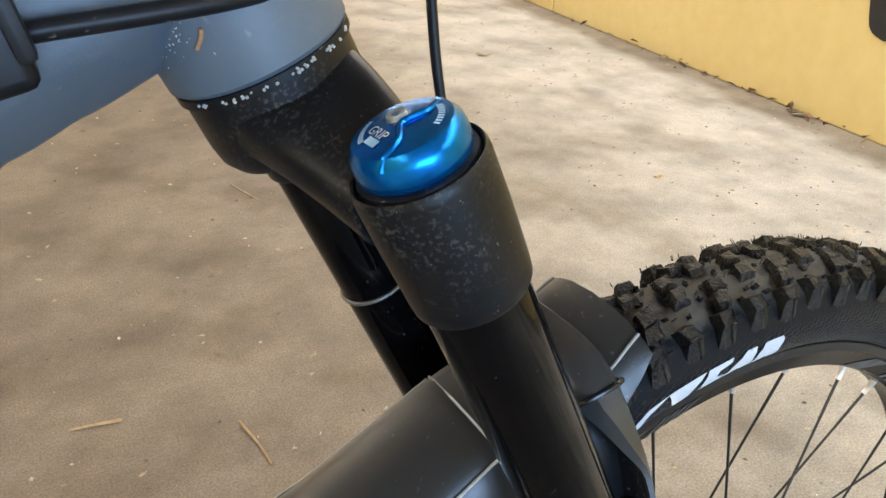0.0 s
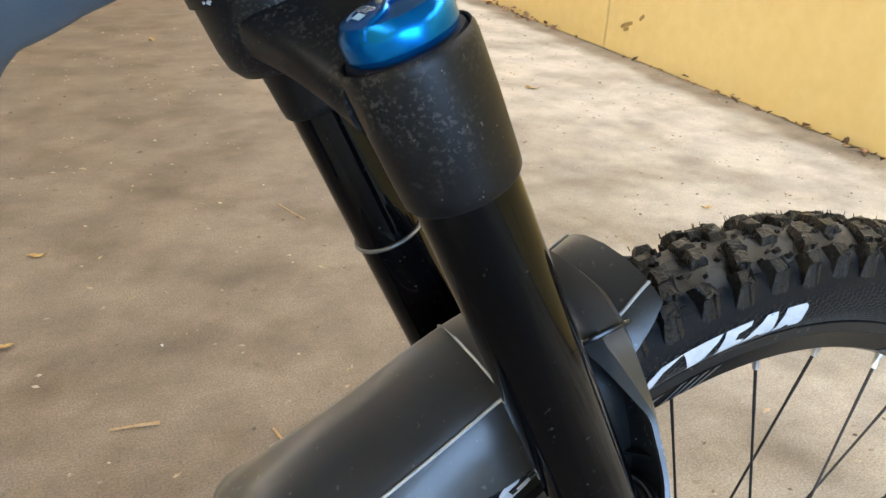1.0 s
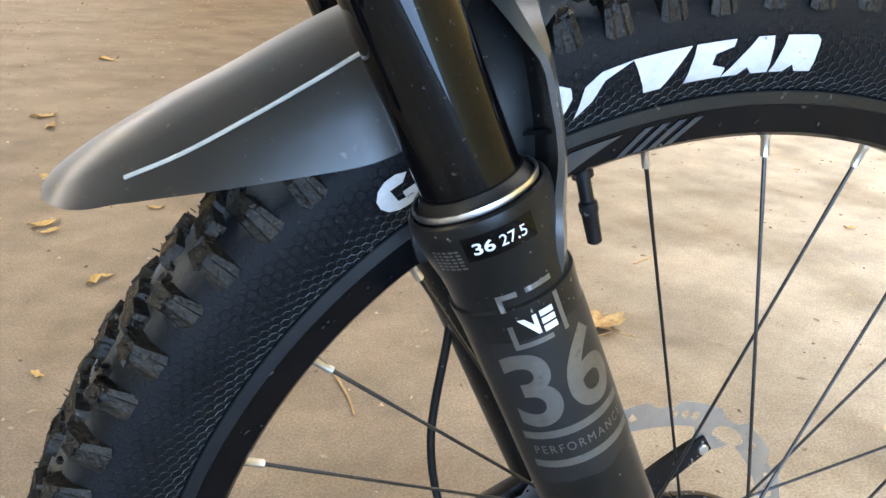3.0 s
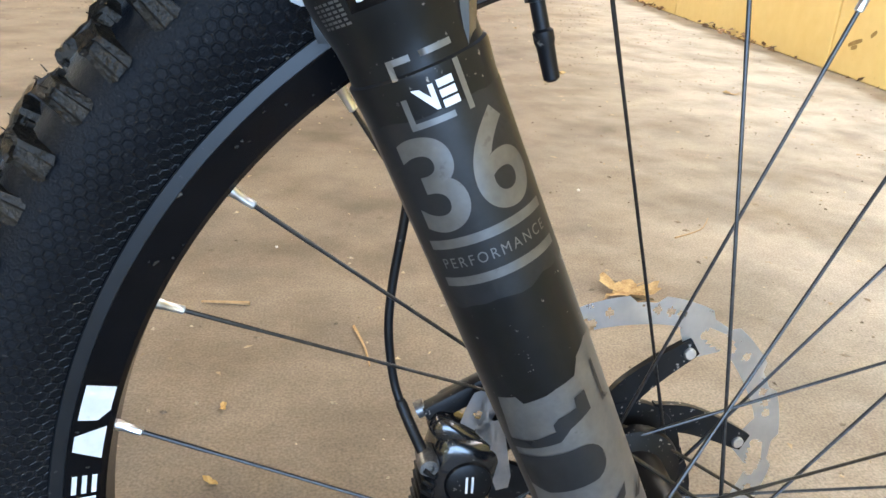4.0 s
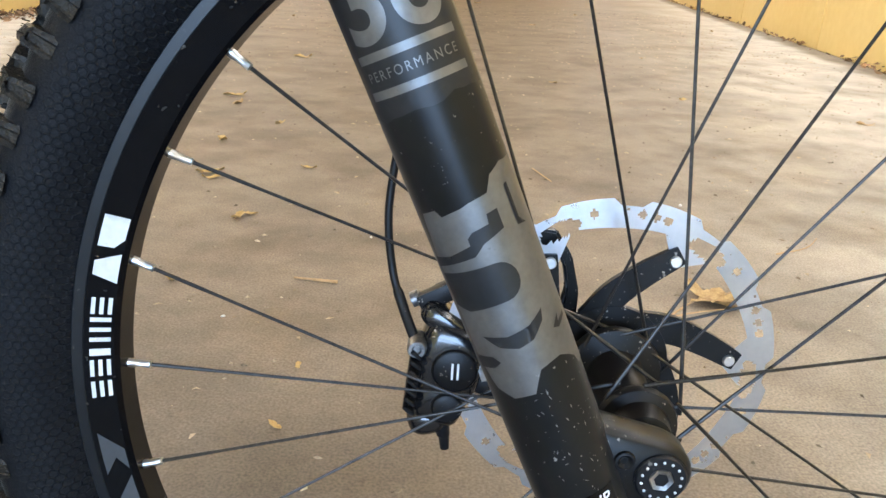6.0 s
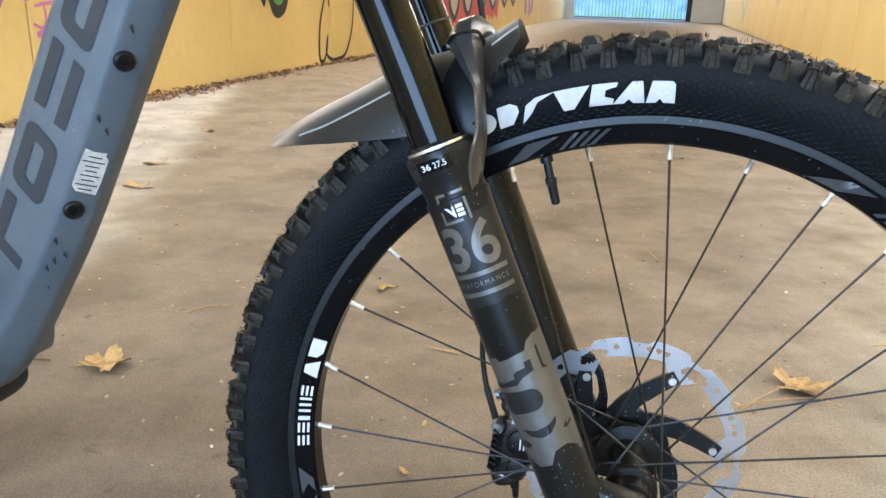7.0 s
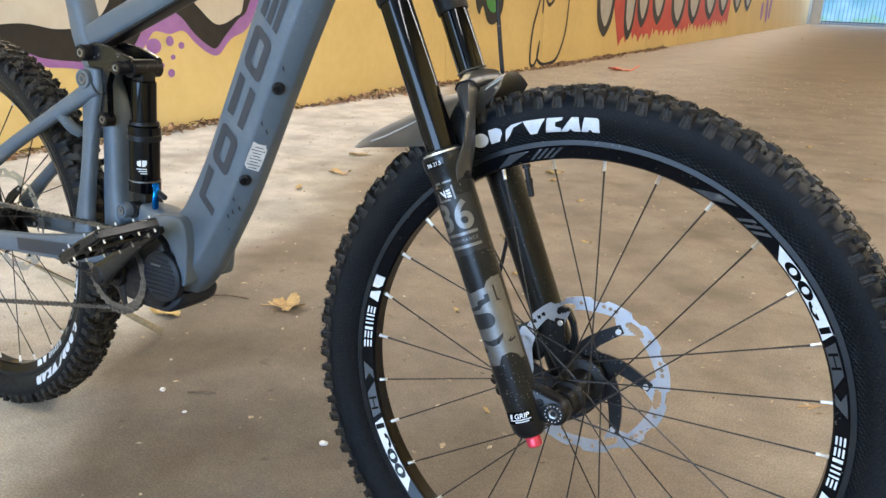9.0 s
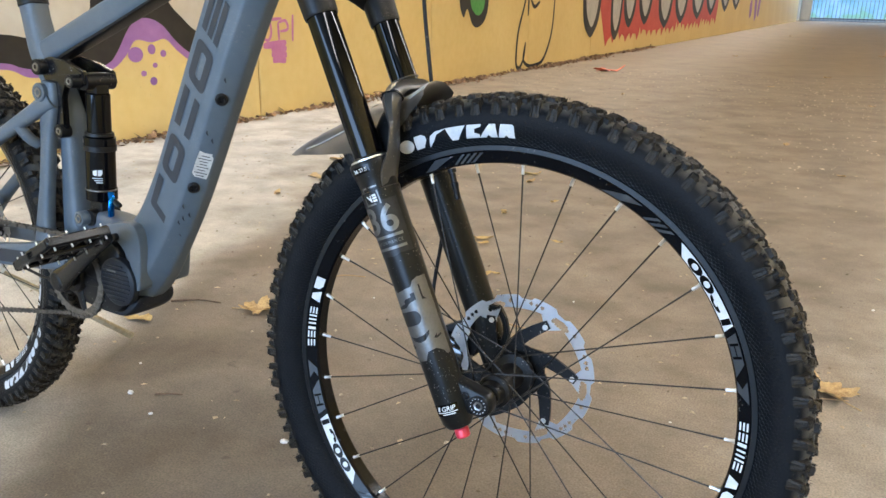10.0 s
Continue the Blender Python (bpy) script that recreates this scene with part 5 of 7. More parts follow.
def tyre_name(m, wheel, turn):
    """The maker's name as plain white blocks, wedges and a winged dash; it ends at the angle turn."""
    lo, hi = 0.0085, 0.0240
    mid, q = (lo + hi) / 2, 0.2 * (hi - lo)
    arcs = lambda x, w: [(x + 0.5 * w + 0.5 * q + 0.5 * w * math.cos(a), mid + 0.5 * (hi - lo) * math.sin(a)) for a in [2 * math.pi * k / 18 for k in range(18)]]
    shapes = [
        [(-0.196 + 0.0105 * math.cos(a), mid + 0.5 * (hi - lo) * math.sin(a)) for a in [radians(50 + 28 * k) for k in range(11)]] + [(-0.1870, mid - 0.0005), (-0.1950, mid - 0.0005), (-0.1950, mid - 0.0035), (-0.1915, mid - 0.0035), (-0.1915, mid - 0.0040), (-0.1985, mid - 0.0030), (-0.1990, mid + 0.0030), (-0.1930, mid + 0.0030)],
        arcs(-0.181, 0.021), arcs(-0.157, 0.021),
        [(-0.134, lo), (-0.123, lo), (-0.116, mid), (-0.116, hi - 0.003), (-0.121, hi), (-0.131, hi)],
        [(-0.116, lo - 0.002), (-0.107, lo + 0.004), (-0.101, mid + 0.003), (-0.087, hi), (-0.102, hi - 0.001), (-0.110, mid + 0.003)],
        [(-0.083, lo), (-0.075, lo), (-0.062, hi), (-0.088, hi)],
        [(-0.064, lo), (-0.046, lo), (-0.0455, lo + 0.004), (-0.052, lo + 0.006), (-0.051, hi - 0.005), (-0.043, hi - 0.003), (-0.042, hi), (-0.060, hi)],
        [(-0.046, lo), (-0.038, lo), (-0.0345, lo + 0.003), (-0.031, lo), (-0.023, lo), (-0.0245, hi), (-0.032, hi)],
        [(-0.022, lo), (-0.015, lo), (-0.012, lo + 0.003), (-0.009, lo), (-0.001, lo), (-0.002, hi - 0.002), (-0.004, hi), (-0.018, hi)],
    ]
    for pts in shapes:
        tyre_mark(flat_shape(bmesh.new(), pts), m, wheel, "white printed block on the sidewall", turn)


tyre_name(BIKE, front_wheel, 0.3)


def rim_mark(bm, m, wheel, mat, label, turn, side=-1, off=0.0005):
    """A flat shape on the rim's flank: x in degrees against the clock, y from its outer edge to the hub."""
    flank = lambda r: 0.0125 + (r - 0.2765) / 0.0127 * 0.0051
    bent(bm, lambda x, h: on_wheel(0.2887 - h, turn - x, side * (flank(0.2887 - h) + off)), 1.5)
    return part("print", bm, mat, wheel, label, m, sharp=80)


def rim_marks(m, wheel, turn):
    """Name as plain bars, then the model number and slanted stripes, against the clock from turn."""
    for x, w, kind, lo, hi in ((0, 3.5, "ring", 0.0005, 0.0118), (4.1, 3.4, "tee", 0.0005, 0.0118), (9.2, 1.9, "ess", 0.0015, 0.0110), (11.5, 3.2, "comb", 0.0015, 0.0110), (15.1, 0.8, "bar", 0.0015, 0.0110), (16.4, 1.9, "ess", 0.0015, 0.0110), (18.9, 1.9, "ess", 0.0015, 0.0110)):
        bm = bmesh.new()
        o = [(x, lo), (x + w, lo), (x + w, hi), (x, hi)]
        if kind == "ring":
            flat_shape(bm, [(x, lo), (x + w, lo), (x + w, hi - 0.004), (x + w * 0.7, hi), (x, hi)])
        elif kind == "tee":
            flat_shape(bm, [(x + w * 0.3, lo), (x + w * 0.75, lo), (x + w, hi), (x, hi)])
        elif kind == "ess":
            for k in (0.0, 0.40, 0.80):
                flat_shape(bm, [(x, lo + k * (hi - lo)), (x + w, lo + k * (hi - lo)), (x + w, lo + (k + 0.2) * (hi - lo)), (x, lo + (k + 0.2) * (hi - lo))])
        elif kind == "comb":
            for k in range(3):
                flat_shape(bm, [(x + w * 0.36 * k, lo), (x + w * (0.36 * k + 0.15), lo), (x + w * (0.36 * k + 0.15), hi), (x + w * 0.36 * k, hi)])
        else:
            flat_shape(bm, o)
        rim_mark(bm, m, wheel, M_WHITE, "white printed bar on the rim", turn)
    bm = bmesh.new()
    flat_shape(bm, [(25.0, 0.001), (27.6, 0.0118), (30.2, 0.0118), (28.4, 0.007), (30.2, 0.001)])
    flat_shape(bm, [(31.0, 0.0118), (34.0, 0.0010), (41.0, 0.0010), (40.0, 0.0118)])
    rim_mark(bm, m, wheel, M_RIM_GREY, "grey slanted film on the rim", turn)
    bm = bmesh.new()
    lettering(bm, "H", 0.0092, 37.0, 0.0063, width=3.6)
    rim_mark(bm, m, wheel, M_RIM, "dark rim lettering", turn, off=0.0008)
    bm = bmesh.new()
    flat_shape(bm, [(41.6, 0.0120), (42.6, 0.0006), (59.0, 0.0006), (63.0, 0.0006), (60.5, 0.0120)])
    rim_mark(bm, m, wheel, M_WHITE, "white film with the model number", turn)
    bm = bmesh.new()
    lettering(bm, "1900", 0.0108, 51.2, 0.0063, width=16.4, bold=0.03)
    rim_mark(bm, m, wheel, M_RIM, "dark numerals on the white film", turn, off=0.0009)
    bm = bmesh.new()
    for k in range(3):
        flat_shape(bm, [(65.0 + 2 * k, 0.001), (66.0 + 2 * k, 0.001), (68.8 + 2 * k, 0.0118), (67.8 + 2 * k, 0.0118)])
    flat_shape(bm, [(74.0, 0.001), (78.0, 0.001), (84.0, 0.0118), (79.0, 0.0118)])
    rim_mark(bm, m, wheel, M_RIM_GREY, "grey slanted stripes on the rim", turn)


for start in (-71, 105):
    rim_marks(BIKE, front_wheel, start)
bm = bmesh.new()
flat_shape(bm, [(0.0, 0.001), (5.0, 0.001), (9.0, 0.0118), (6.0, 0.0118)])
for k in range(4):
    flat_shape(bm, [(-3.0 - 1.6 * k, 0.001), (-2.2 - 1.6 * k, 0.001), (0.6 - 1.6 * k, 0.0118), (-0.2 - 1.6 * k, 0.0118)])
rim_mark(bm, BIKE, front_wheel, M_RIM_GREY, "grey slanted stripes on the rim", -16)

# ---- frame: same axes as the bike, turned a little about the steering axis ----
def squircle(a, b, n=28, p=0.55):
    return [(a * math.copysign(abs(math.cos(t)) ** p, math.cos(t)), b * math.copysign(abs(math.sin(t)) ** p, math.sin(t))) for t in [2 * math.pi * k / n for k in range(n)]]


def beam(bm, stations, section, ref=(0, 1, 0)):
    """A tube with its own section at each station (x, y, z, fore-aft half depth, half width)."""
    pts = [Vector(s[:3]) for s in stations]
    rings = []
    for i, s in enumerate(stations):
        d = (pts[min(i + 1, len(pts) - 1)] - pts[max(i - 1, 0)]).normalized()
        w = (Vector(ref) - d * Vector(ref).dot(d)).normalized()
        f = w.cross(d)
        rings.append([pts[i] + f * (q[0] * s[3]) + w * (q[1] * s[4]) for q in section])
    return ring_faces(bm, rings)


# eight-sided down tube section with eased corners: aft, across
FACETS = []
corners = [(-0.80, 0.30), (-0.42, 1.0), (0.92, 1.0), (1.18, 0.62), (1.18, -0.62), (0.92, -1.0), (-0.42, -1.0), (-0.80, -0.30)]
for i, c in enumerate(corners):
    p, q = Vector(corners[i - 1]), Vector(corners[(i + 1) % len(corners)])
    c = Vector(c)
    FACETS += [c + (p - c).normalized() * 0.10, c + (p - c).normalized() * 0.03 + (q - c).normalized() * 0.03, c + (q - c).normalized() * 0.10]

bm = bmesh.new()
DOWN = [(-0.285, 0, 0.5400, 0.036, 0.027), (-0.312, 0, 0.5265, 0.046, 0.029), (-0.335, 0, 0.5172, 0.050, 0.030), (-0.357, 0, 0.5065, 0.050, 0.031), (-0.388, 0, 0.4815, 0.0475, 0.032), (-0.4294, 0, 0.402, 0.046, 0.032), (-0.477, 0, 0.300, 0.046, 0.032), (-0.533, 0, 0.180, 0.046, 0.032), (-0.5775, 0, 0.1026, 0.0468, 0.034), (-0.6030, 0, 0.0678, 0.0516, 0.037), (-0.6240, 0, 0.0385, 0.0505, 0.040), (-0.6425, 0, 0.0118, 0.0440, 0.041), (-0.6560, 0, -0.010, 0.0300, 0.040), (-0.6680, 0, -0.030, 0.0130, 0.038)]
beam(bm, smooth_stations(DOWN), FACETS)
frame_part = part("frame", bm, M_FRAME, bike, "slate-grey alloy frame with a broad battery down tube", REAR, sharp=26)


def steer(c, s, y=0.0):
    return Vector((-0.040, 0, 0)) + FWD * c + U * s + Vector((0, y, 0))


def steer_lathe(prof, n=48):
    """A shape turned about the steering axis; profile of (radius, height up the axis)."""
    bm = bmesh.new()
    rings = []
    for r, h in prof:
        rings.append([steer(-0.0107 + r * math.cos(a), h, r * math.sin(a)) for a in [2 * math.pi * k / n for k in range(n)]])
    return ring_faces(bm, rings)


part("head_tube", steer_lathe([(0.0300, 0.5430), (0.0318, 0.5450), (0.0322, 0.560), (0.0305, 0.600), (0.0290, 0.640), (0.0290, 0.668), (0.0275, 0.672)]), M_FRAME, frame_part, "slate-grey head tube", REAR, sharp=40)
part("headset_ring", steer_lathe([(0.0290, 0.5395), (0.0312, 0.5400), (0.0312, 0.5432), (0.0290, 0.5440)]), M_CROWN, frame_part, "black lower headset seal with grit", REAR, sharp=40)
bm = bmesh.new()
rng = random.Random(12)
for k in range(34):
    a = rng.uniform(-2.9, -0.6)
    p = steer(-0.0107 + 0.0314 * math.cos(a), 0.5415 + rng.uniform(-0.0006, 0.0006), 0.0314 * math.sin(a))
    box(bm, p, (rng.uniform(0.0004, 0.0013), rng.uniform(0.0004, 0.0012), 0.0008), 0.0, Euler((rng.random(), rng.random(), rng.random())))
part("grit", bm, M_LINE, frame_part, "pale grit stuck in the seal", REAR)
bm = bmesh.new()
beam(bm, smooth_stations([(-0.300, 0, 0.595, 0.030, 0.026), (-0.400, 0, 0.545, 0.026, 0.024), (-0.520, 0, 0.492, 0.023, 0.022), (-0.640, 0, 0.441, 0.021, 0.020), (-0.760, 0, 0.393, 0.020, 0.019), (-0.850, 0, 0.358, 0.019, 0.018)]), squircle(1, 1))
part("top_tube", bm, M_FRAME, frame_part, m=REAR)
# flat black strip along the top tube's underside
bm = bmesh.new()
beam(bm, smooth_stations([(-0.560, -0.001, 0.455, 0.004, 0.017), (-0.660, -0.001, 0.4130, 0.004, 0.015), (-0.760, -0.001, 0.3725, 0.004, 0.014), (-0.815, 0, 0.350, 0.003, 0.012)]), squircle(1, 1, 16))
part("underside_strip", bm, M_PLASTIC, frame_part, "flat black strip under the top tube", REAR)
bm = bmesh.new()
beam(bm, smooth_stations([(-0.873, 0, 0.437, 0.020, 0.020), (-0.866, 0, 0.405, 0.020, 0.020), (-0.852, 0, 0.360, 0.023, 0.021), (-0.826, 0, 0.312, 0.022, 0.021), (-0.800, 0, 0.262, 0.019, 0.021), (-0.797, 0, 0.190, 0.019, 0.021), (-0.800, 0, 0.120, 0.022, 0.022), (-0.795, 0, 0.060, 0.028, 0.026)]), squircle(1, 1, p=0.75))
part("seat_tube", bm, M_FRAME, frame_part, m=REAR)
bm = bmesh.new()
st = Vector((-0.22, 0, 0.975)).normalized()
base = Vector((-0.873, 0, 0.437))
tube(bm, [base - st * 0.004, base - st * 0.003, base + st * 0.012, base + st * 0.013], [0.0205, 0.0232, 0.0232, 0.0205], 32)
part("seat_clamp", bm, M_PLASTIC, frame_part, "black seat clamp", REAR)
bm = bmesh.new()
tube(bm, [base + st * 0.012, base + st * 0.09], 0.0158, 24)
part("seat_post", bm, M_BLACK_GLOSS, bike, "black seat post", REAR)
# strut of the rear end beside the seat tube, right and left
bm = bmesh.new()
for s in (-1, 1):
    beam(bm, smooth_stations([(-0.803, s * 0.030, 0.318, 0.015, 0.010), (-0.807, s * 0.031, 0.285, 0.020, 0.011), (-0.816, s * 0.032, 0.230, 0.014, 0.010), (-0.826, s * 0.034, 0.160, 0.013, 0.010), (-0.838, s * 0.036, 0.090, 0.016, 0.011), (-0.842, s * 0.037, 0.050, 0.022, 0.012)]), squircle(1, 1, 20, 0.7))
part("strut", bm, M_FRAME, frame_part, "upright link of the rear end", REAR)
for s, lab in ((-1, "stay with a worn matt finish"), (1, "stay on the brake side")):
    bm = bmesh.new()
    beam(bm, smooth_stations([(-0.795, s * 0.034, 0.292, 0.016, 0.011), (-0.830, s * 0.042, 0.270, 0.013, 0.010), (-0.900, s * 0.055, 0.228, 0.011, 0.010), (-1.000, s * 0.066, 0.168, 0.011, 0.010), (-1.110, s * 0.072, 0.090, 0.012, 0.009), (-1.180, s * 0.073, 0.030, 0.018, 0.008)]), squircle(1, 1, 18, 0.75))
    part("seat_stay", bm, M_FRAME, frame_part, lab, REAR)
    bm = bmesh.new()
    beam(bm, smooth_stations([(-0.770, s * 0.040, 0.040, 0.026, 0.014), (-0.830, s * 0.052, 0.032, 0.024, 0.012), (-0.900, s * 0.058, 0.022, 0.020, 0.011), (-1.000, s * 0.066, 0.014, 0.017, 0.010), (-1.100, s * 0.073, 0.006, 0.016, 0.009), (-1.195, s * 0.074, 0.000, 0.019, 0.008)]), squircle(1, 1, 20, 0.6))
    part("chain_stay", bm, M_FRAME, frame_part, "slate-grey chain stay", REAR)
bm = bmesh.new()
box(bm, (-0.905, -0.0710, 0.0220), (0.130, 0.003, 0.022), 0.0012, Euler((0, radians(-4), radians(4))))
part("chain_guard", bm, M_FRAME_DARK, frame_part, "dark rubber chain stay guard", REAR)
# bridge between the stays
bm = bmesh.new()
tube(bm, spline([(-0.865, -0.052, 0.245), (-0.850, -0.030, 0.215), (-0.850, 0.030, 0.215), (-0.865, 0.052, 0.245)], 5), 0.009, 14)
part("stay_bridge", bm, M_FRAME, frame_part, m=REAR)
# pivots
for p, r, mat in (((-0.8105, -0.043, 0.3010), 0.0150, M_FRAME), ((-0.8150, -0.040, 0.3400), 0.0125, M_BLACK_MATT), ((-0.7330, -0.042, 0.3230), 0.0105, M_BLACK_MATT), ((-0.7470, -0.035, 0.1040), 0.0120, M_FRAME), ((-0.7860, -0.030, 0.2410), 0.0110, M_BLACK_MATT)):
    bm = bmesh.new()
    lathe(bm, [(0.0001, -0.004), (r * 0.62, -0.004), (r * 0.66, -0.0055), (r * 0.92, -0.0055), (r, -0.004), (r, 0.012)], 28, "y", p, caps=False)
    pivot = part("pivot_cap", bm, mat, frame_part, "round pivot bolt cap", REAR)
    bm = bmesh.new()
    lathe(bm, [(r * 0.28, -0.0058), (r * 0.5, -0.0062), (r * 0.55, -0.0050), (r * 0.55, -0.0030)], 12, "y", p, caps=False)
    part("bolt", bm, M_STEEL_DARK, pivot, "steel hex bolt", REAR)
# rocker
for s in (-1, 1):
    bm = bmesh.new()
    outline = [(-0.826, 0.333), (-0.820, 0.352), (-0.800, 0.357), (-0.760, 0.350), (-0.722, 0.338), (-0.718, 0.318), (-0.740, 0.312), (-0.768, 0.318), (-0.779, 0.295), (-0.775, 0.250), (-0.779, 0.231), (-0.793, 0.231), (-0.797, 0.250), (-0.800, 0.300), (-0.812, 0.322)]
    ring_faces(bm, [[(x, s * y, z) for x, z in outline] for y in (0.020, 0.031)])
    bmesh.ops.bevel(bm, geom=bm.edges[:], offset=0.0025, segments=2, affect="EDGES")
    part("rocker", bm, M_PEDAL, frame_part, "black forged rocker link", REAR)

# ---- rear shock ----
top, low = Vector((-0.7290, 0, 0.3225)), Vector((-0.7400, 0, 0.1040))
ax = (low - top).normalized()


def shock_tube(bm, spans):
    tube(bm, [top + ax * h for h, r in spans], [r for h, r in spans], 36)


bm = bmesh.new()
shock_tube(bm, [(0.018, 0.016), (0.020, 0.0185), (0.085, 0.0185), (0.087, 0.016)])
shock = part("shock", bm, M_BLACK_GLOSS, bike, "black air shock with a blue lever", REAR, sharp=30)
bm = bmesh.new()
shock_tube(bm, [(0.086, 0.020), (0.088, 0.0245), (0.104, 0.0245), (0.106, 0.0232), (0.170, 0.0232), (0.172, 0.0245), (0.190, 0.0245), (0.192, 0.020)])
part("air_can", bm, M_BLACK_GLOSS, shock, "black air can", REAR, sharp=30)
bm = bmesh.new()
lathe(bm, [(0.008, -0.026), (0.0135, -0.026), (0.0135, 0.026), (0.008, 0.026)], 24, "y", top)
box(bm, top + ax * 0.012, (0.026, 0.026, 0.026), 0.006)
part("eyelet", bm, M_BLACK_MATT, shock, "black shock eyelet", REAR)
bm = bmesh.new()
lathe(bm, [(0.008, -0.026), (0.0135, -0.026), (0.0135, 0.026), (0.008, 0.026)], 24, "y", low)
box(bm, low - ax * 0.014, (0.032, 0.026, 0.024), 0.007)
part("eyelet", bm, M_BLACK_MATT, shock, "black shock eyelet", REAR)
bm = bmesh.new()
p = low - ax * 0.030 + Vector((0.046, -0.016, 0.002))
tube(bm, spline([p + Vector((-0.002, 0, 0.014)), p + Vector((0.004, -0.004, 0.004)), p + Vector((0.003, -0.006, -0.010)), p + Vector((0.000, -0.004, -0.022))], 4), 0.0042, 10, flat=1.3)
part("lever", bm, M_BLUE, shock, "blue anodised lockout lever", REAR)
bm = bmesh.new()
tube(bm, [p + Vector((0.004, 0, 0.002)), p + Vector((0.024, -0.006, -0.002)), p + Vector((0.026, -0.006, -0.002))], [0.0045, 0.0045, 0.0030], 12)
part("valve", bm, M_PLASTIC, shock, "black valve cap", REAR)


bm = bmesh.new()
shock_tube(bm, [(0.080, 0.0195), (0.0805, 0.0218), (0.0855, 0.0226), (0.086, 0.0200)])
part("collar", bm, M_PLASTIC, shock, "black collar above the air can", REAR)
bm = bmesh.new()
shock_tube(bm, [(0.1005, 0.0240), (0.101, 0.0254), (0.109, 0.0254), (0.1095, 0.0240)])
part("seal_ring", bm, M_PLASTIC, shock, "raised black ring on the air can", REAR)
bm = bmesh.new()
shock_tube(bm, [(0.1715, 0.0243), (0.172, 0.0250), (0.1735, 0.0250), (0.174, 0.0243)])
part("seal_ring", bm, M_STEEL_DARK, shock, "bright worn ring on the air can", REAR)


def shock_mark(bm, r, mat, label, turn):
    """A flat shape on the shock's skin: x round it, y down from its top."""
    side = Vector((0, -1, 0))
    fore = ax.cross(side)

    def place(x, h):
        a = x / r + radians(turn)
        return top + ax * h + side * (r * math.cos(a)) + fore * (r * math.sin(a))
    return part("print", bent(bm, place, 0.003), mat, shock, label, REAR, sharp=80)


bm = bmesh.new()
flat_shape(bm, [(-0.008, 0.138), (-0.001, 0.138), (-0.001, 0.148), (-0.005, 0.148), (-0.008, 0.144)])
flat_shape(bm, [(0.0004, 0.138), (0.007, 0.140), (0.007, 0.146), (0.003, 0.148), (0.0004, 0.147)])
for k in range(3):
    flat_shape(bm, [(-0.008, 0.151 + 0.0035 * k), (0.008 - 0.003 * k, 0.151 + 0.0035 * k), (0.008 - 0.003 * k, 0.1524 + 0.0035 * k), (-0.008, 0.1524 + 0.0035 * k)])
shock_mark(bm, 0.0235, M_WHITE, "white printed blocks on the air can", -38)
bm = bmesh.new()
flat_shape(bm, [(-0.004, 0.092), (0.008, 0.092), (0.008, 0.097), (-0.004, 0.097)])
shock_mark(bm, 0.0248, M_DECAL_GREY, "small grey print", 30)
# frame tab that carries the shock
bm = bmesh.new()
beam(bm, smooth_stations([(-0.660, 0, 0.085, 0.022, 0.030), (-0.700, 0, 0.096, 0.018, 0.026), (-0.745, 0, 0.098, 0.016, 0.022), (-0.785, 0, 0.088, 0.018, 0.022)]), squircle(1, 1, 20, 0.7))
part("shock_mount", bm, M_FRAME, frame_part, m=REAR)

# ---- motor ----
bm = bmesh.new()
outline = [(-0.636, 0.000), (-0.637, 0.034), (-0.642, 0.066), (-0.660, 0.082), (-0.700, 0.084), (-0.750, 0.074), (-0.786, 0.046), (-0.790, 0.010), (-0.775, -0.020), (-0.730, -0.036), (-0.670, -0.038), (-0.644, -0.028)]
c = Vector((-0.695, 0, 0.022))
rings = []
for y, k in ((-0.052, 0.86), (-0.049, 0.95), (-0.042, 1.0), (0.042, 1.0), (0.049, 0.95), (0.052, 0.86)):
    loop = [Vector((x, 0, z)) for x, z in outline]
    fine = []
    for i in range(len(loop)):
        p0, p1, p2, p3 = loop[i - 1], loop[i], loop[(i + 1) % 12], loop[(i + 2) % 12]
        for t in (0, 0.25, 0.5, 0.75):
            fine.append(0.5 * (2 * p1 + (p2 - p0) * t + (2 * p0 - 5 * p1 + 4 * p2 - p3) * t * t + (3 * p1 - p0 - 3 * p2 + p3) * t ** 3))
    rings.append([c + (q - c) * k + Vector((0, y, 0)) for q in fine])
ring_faces(bm, rings)
motor = part("motor", bm, M_PLASTIC, bike, "dark ribbed mid-mounted motor housing", REAR, sharp=35)
bm = bmesh.new()
lathe(bm, [(0.0001, -0.0575), (0.034, -0.0575), (0.039, -0.0545), (0.040, -0.045)], 48, "y", (-0.645, 0, 0.020), caps=False)
part("cover", bm, M_COVER, motor, "dark blue-grey motor cover", REAR)
for k in range(9):
    z = 0.020 - 0.028 + 0.007 * k
    w = math.sqrt(max(0.0, 0.034 ** 2 - (z - 0.020) ** 2))
    bm = bmesh.new()
    box(bm, (-0.645, -0.0580, z), (2 * w - 0.002, 0.0022, 0.0030), 0.0008, None, 1)
    part("rib", bm, M_COVER, motor, "raised cooling rib", REAR)
bm = bmesh.new()
box(bm, (-0.650, -0.0600, 0.0390), (0.020, 0.0010, 0.0022))
part("print", bm, M_DECAL_GREY, motor, "grey printed bar", REAR)
bm = bmesh.new()
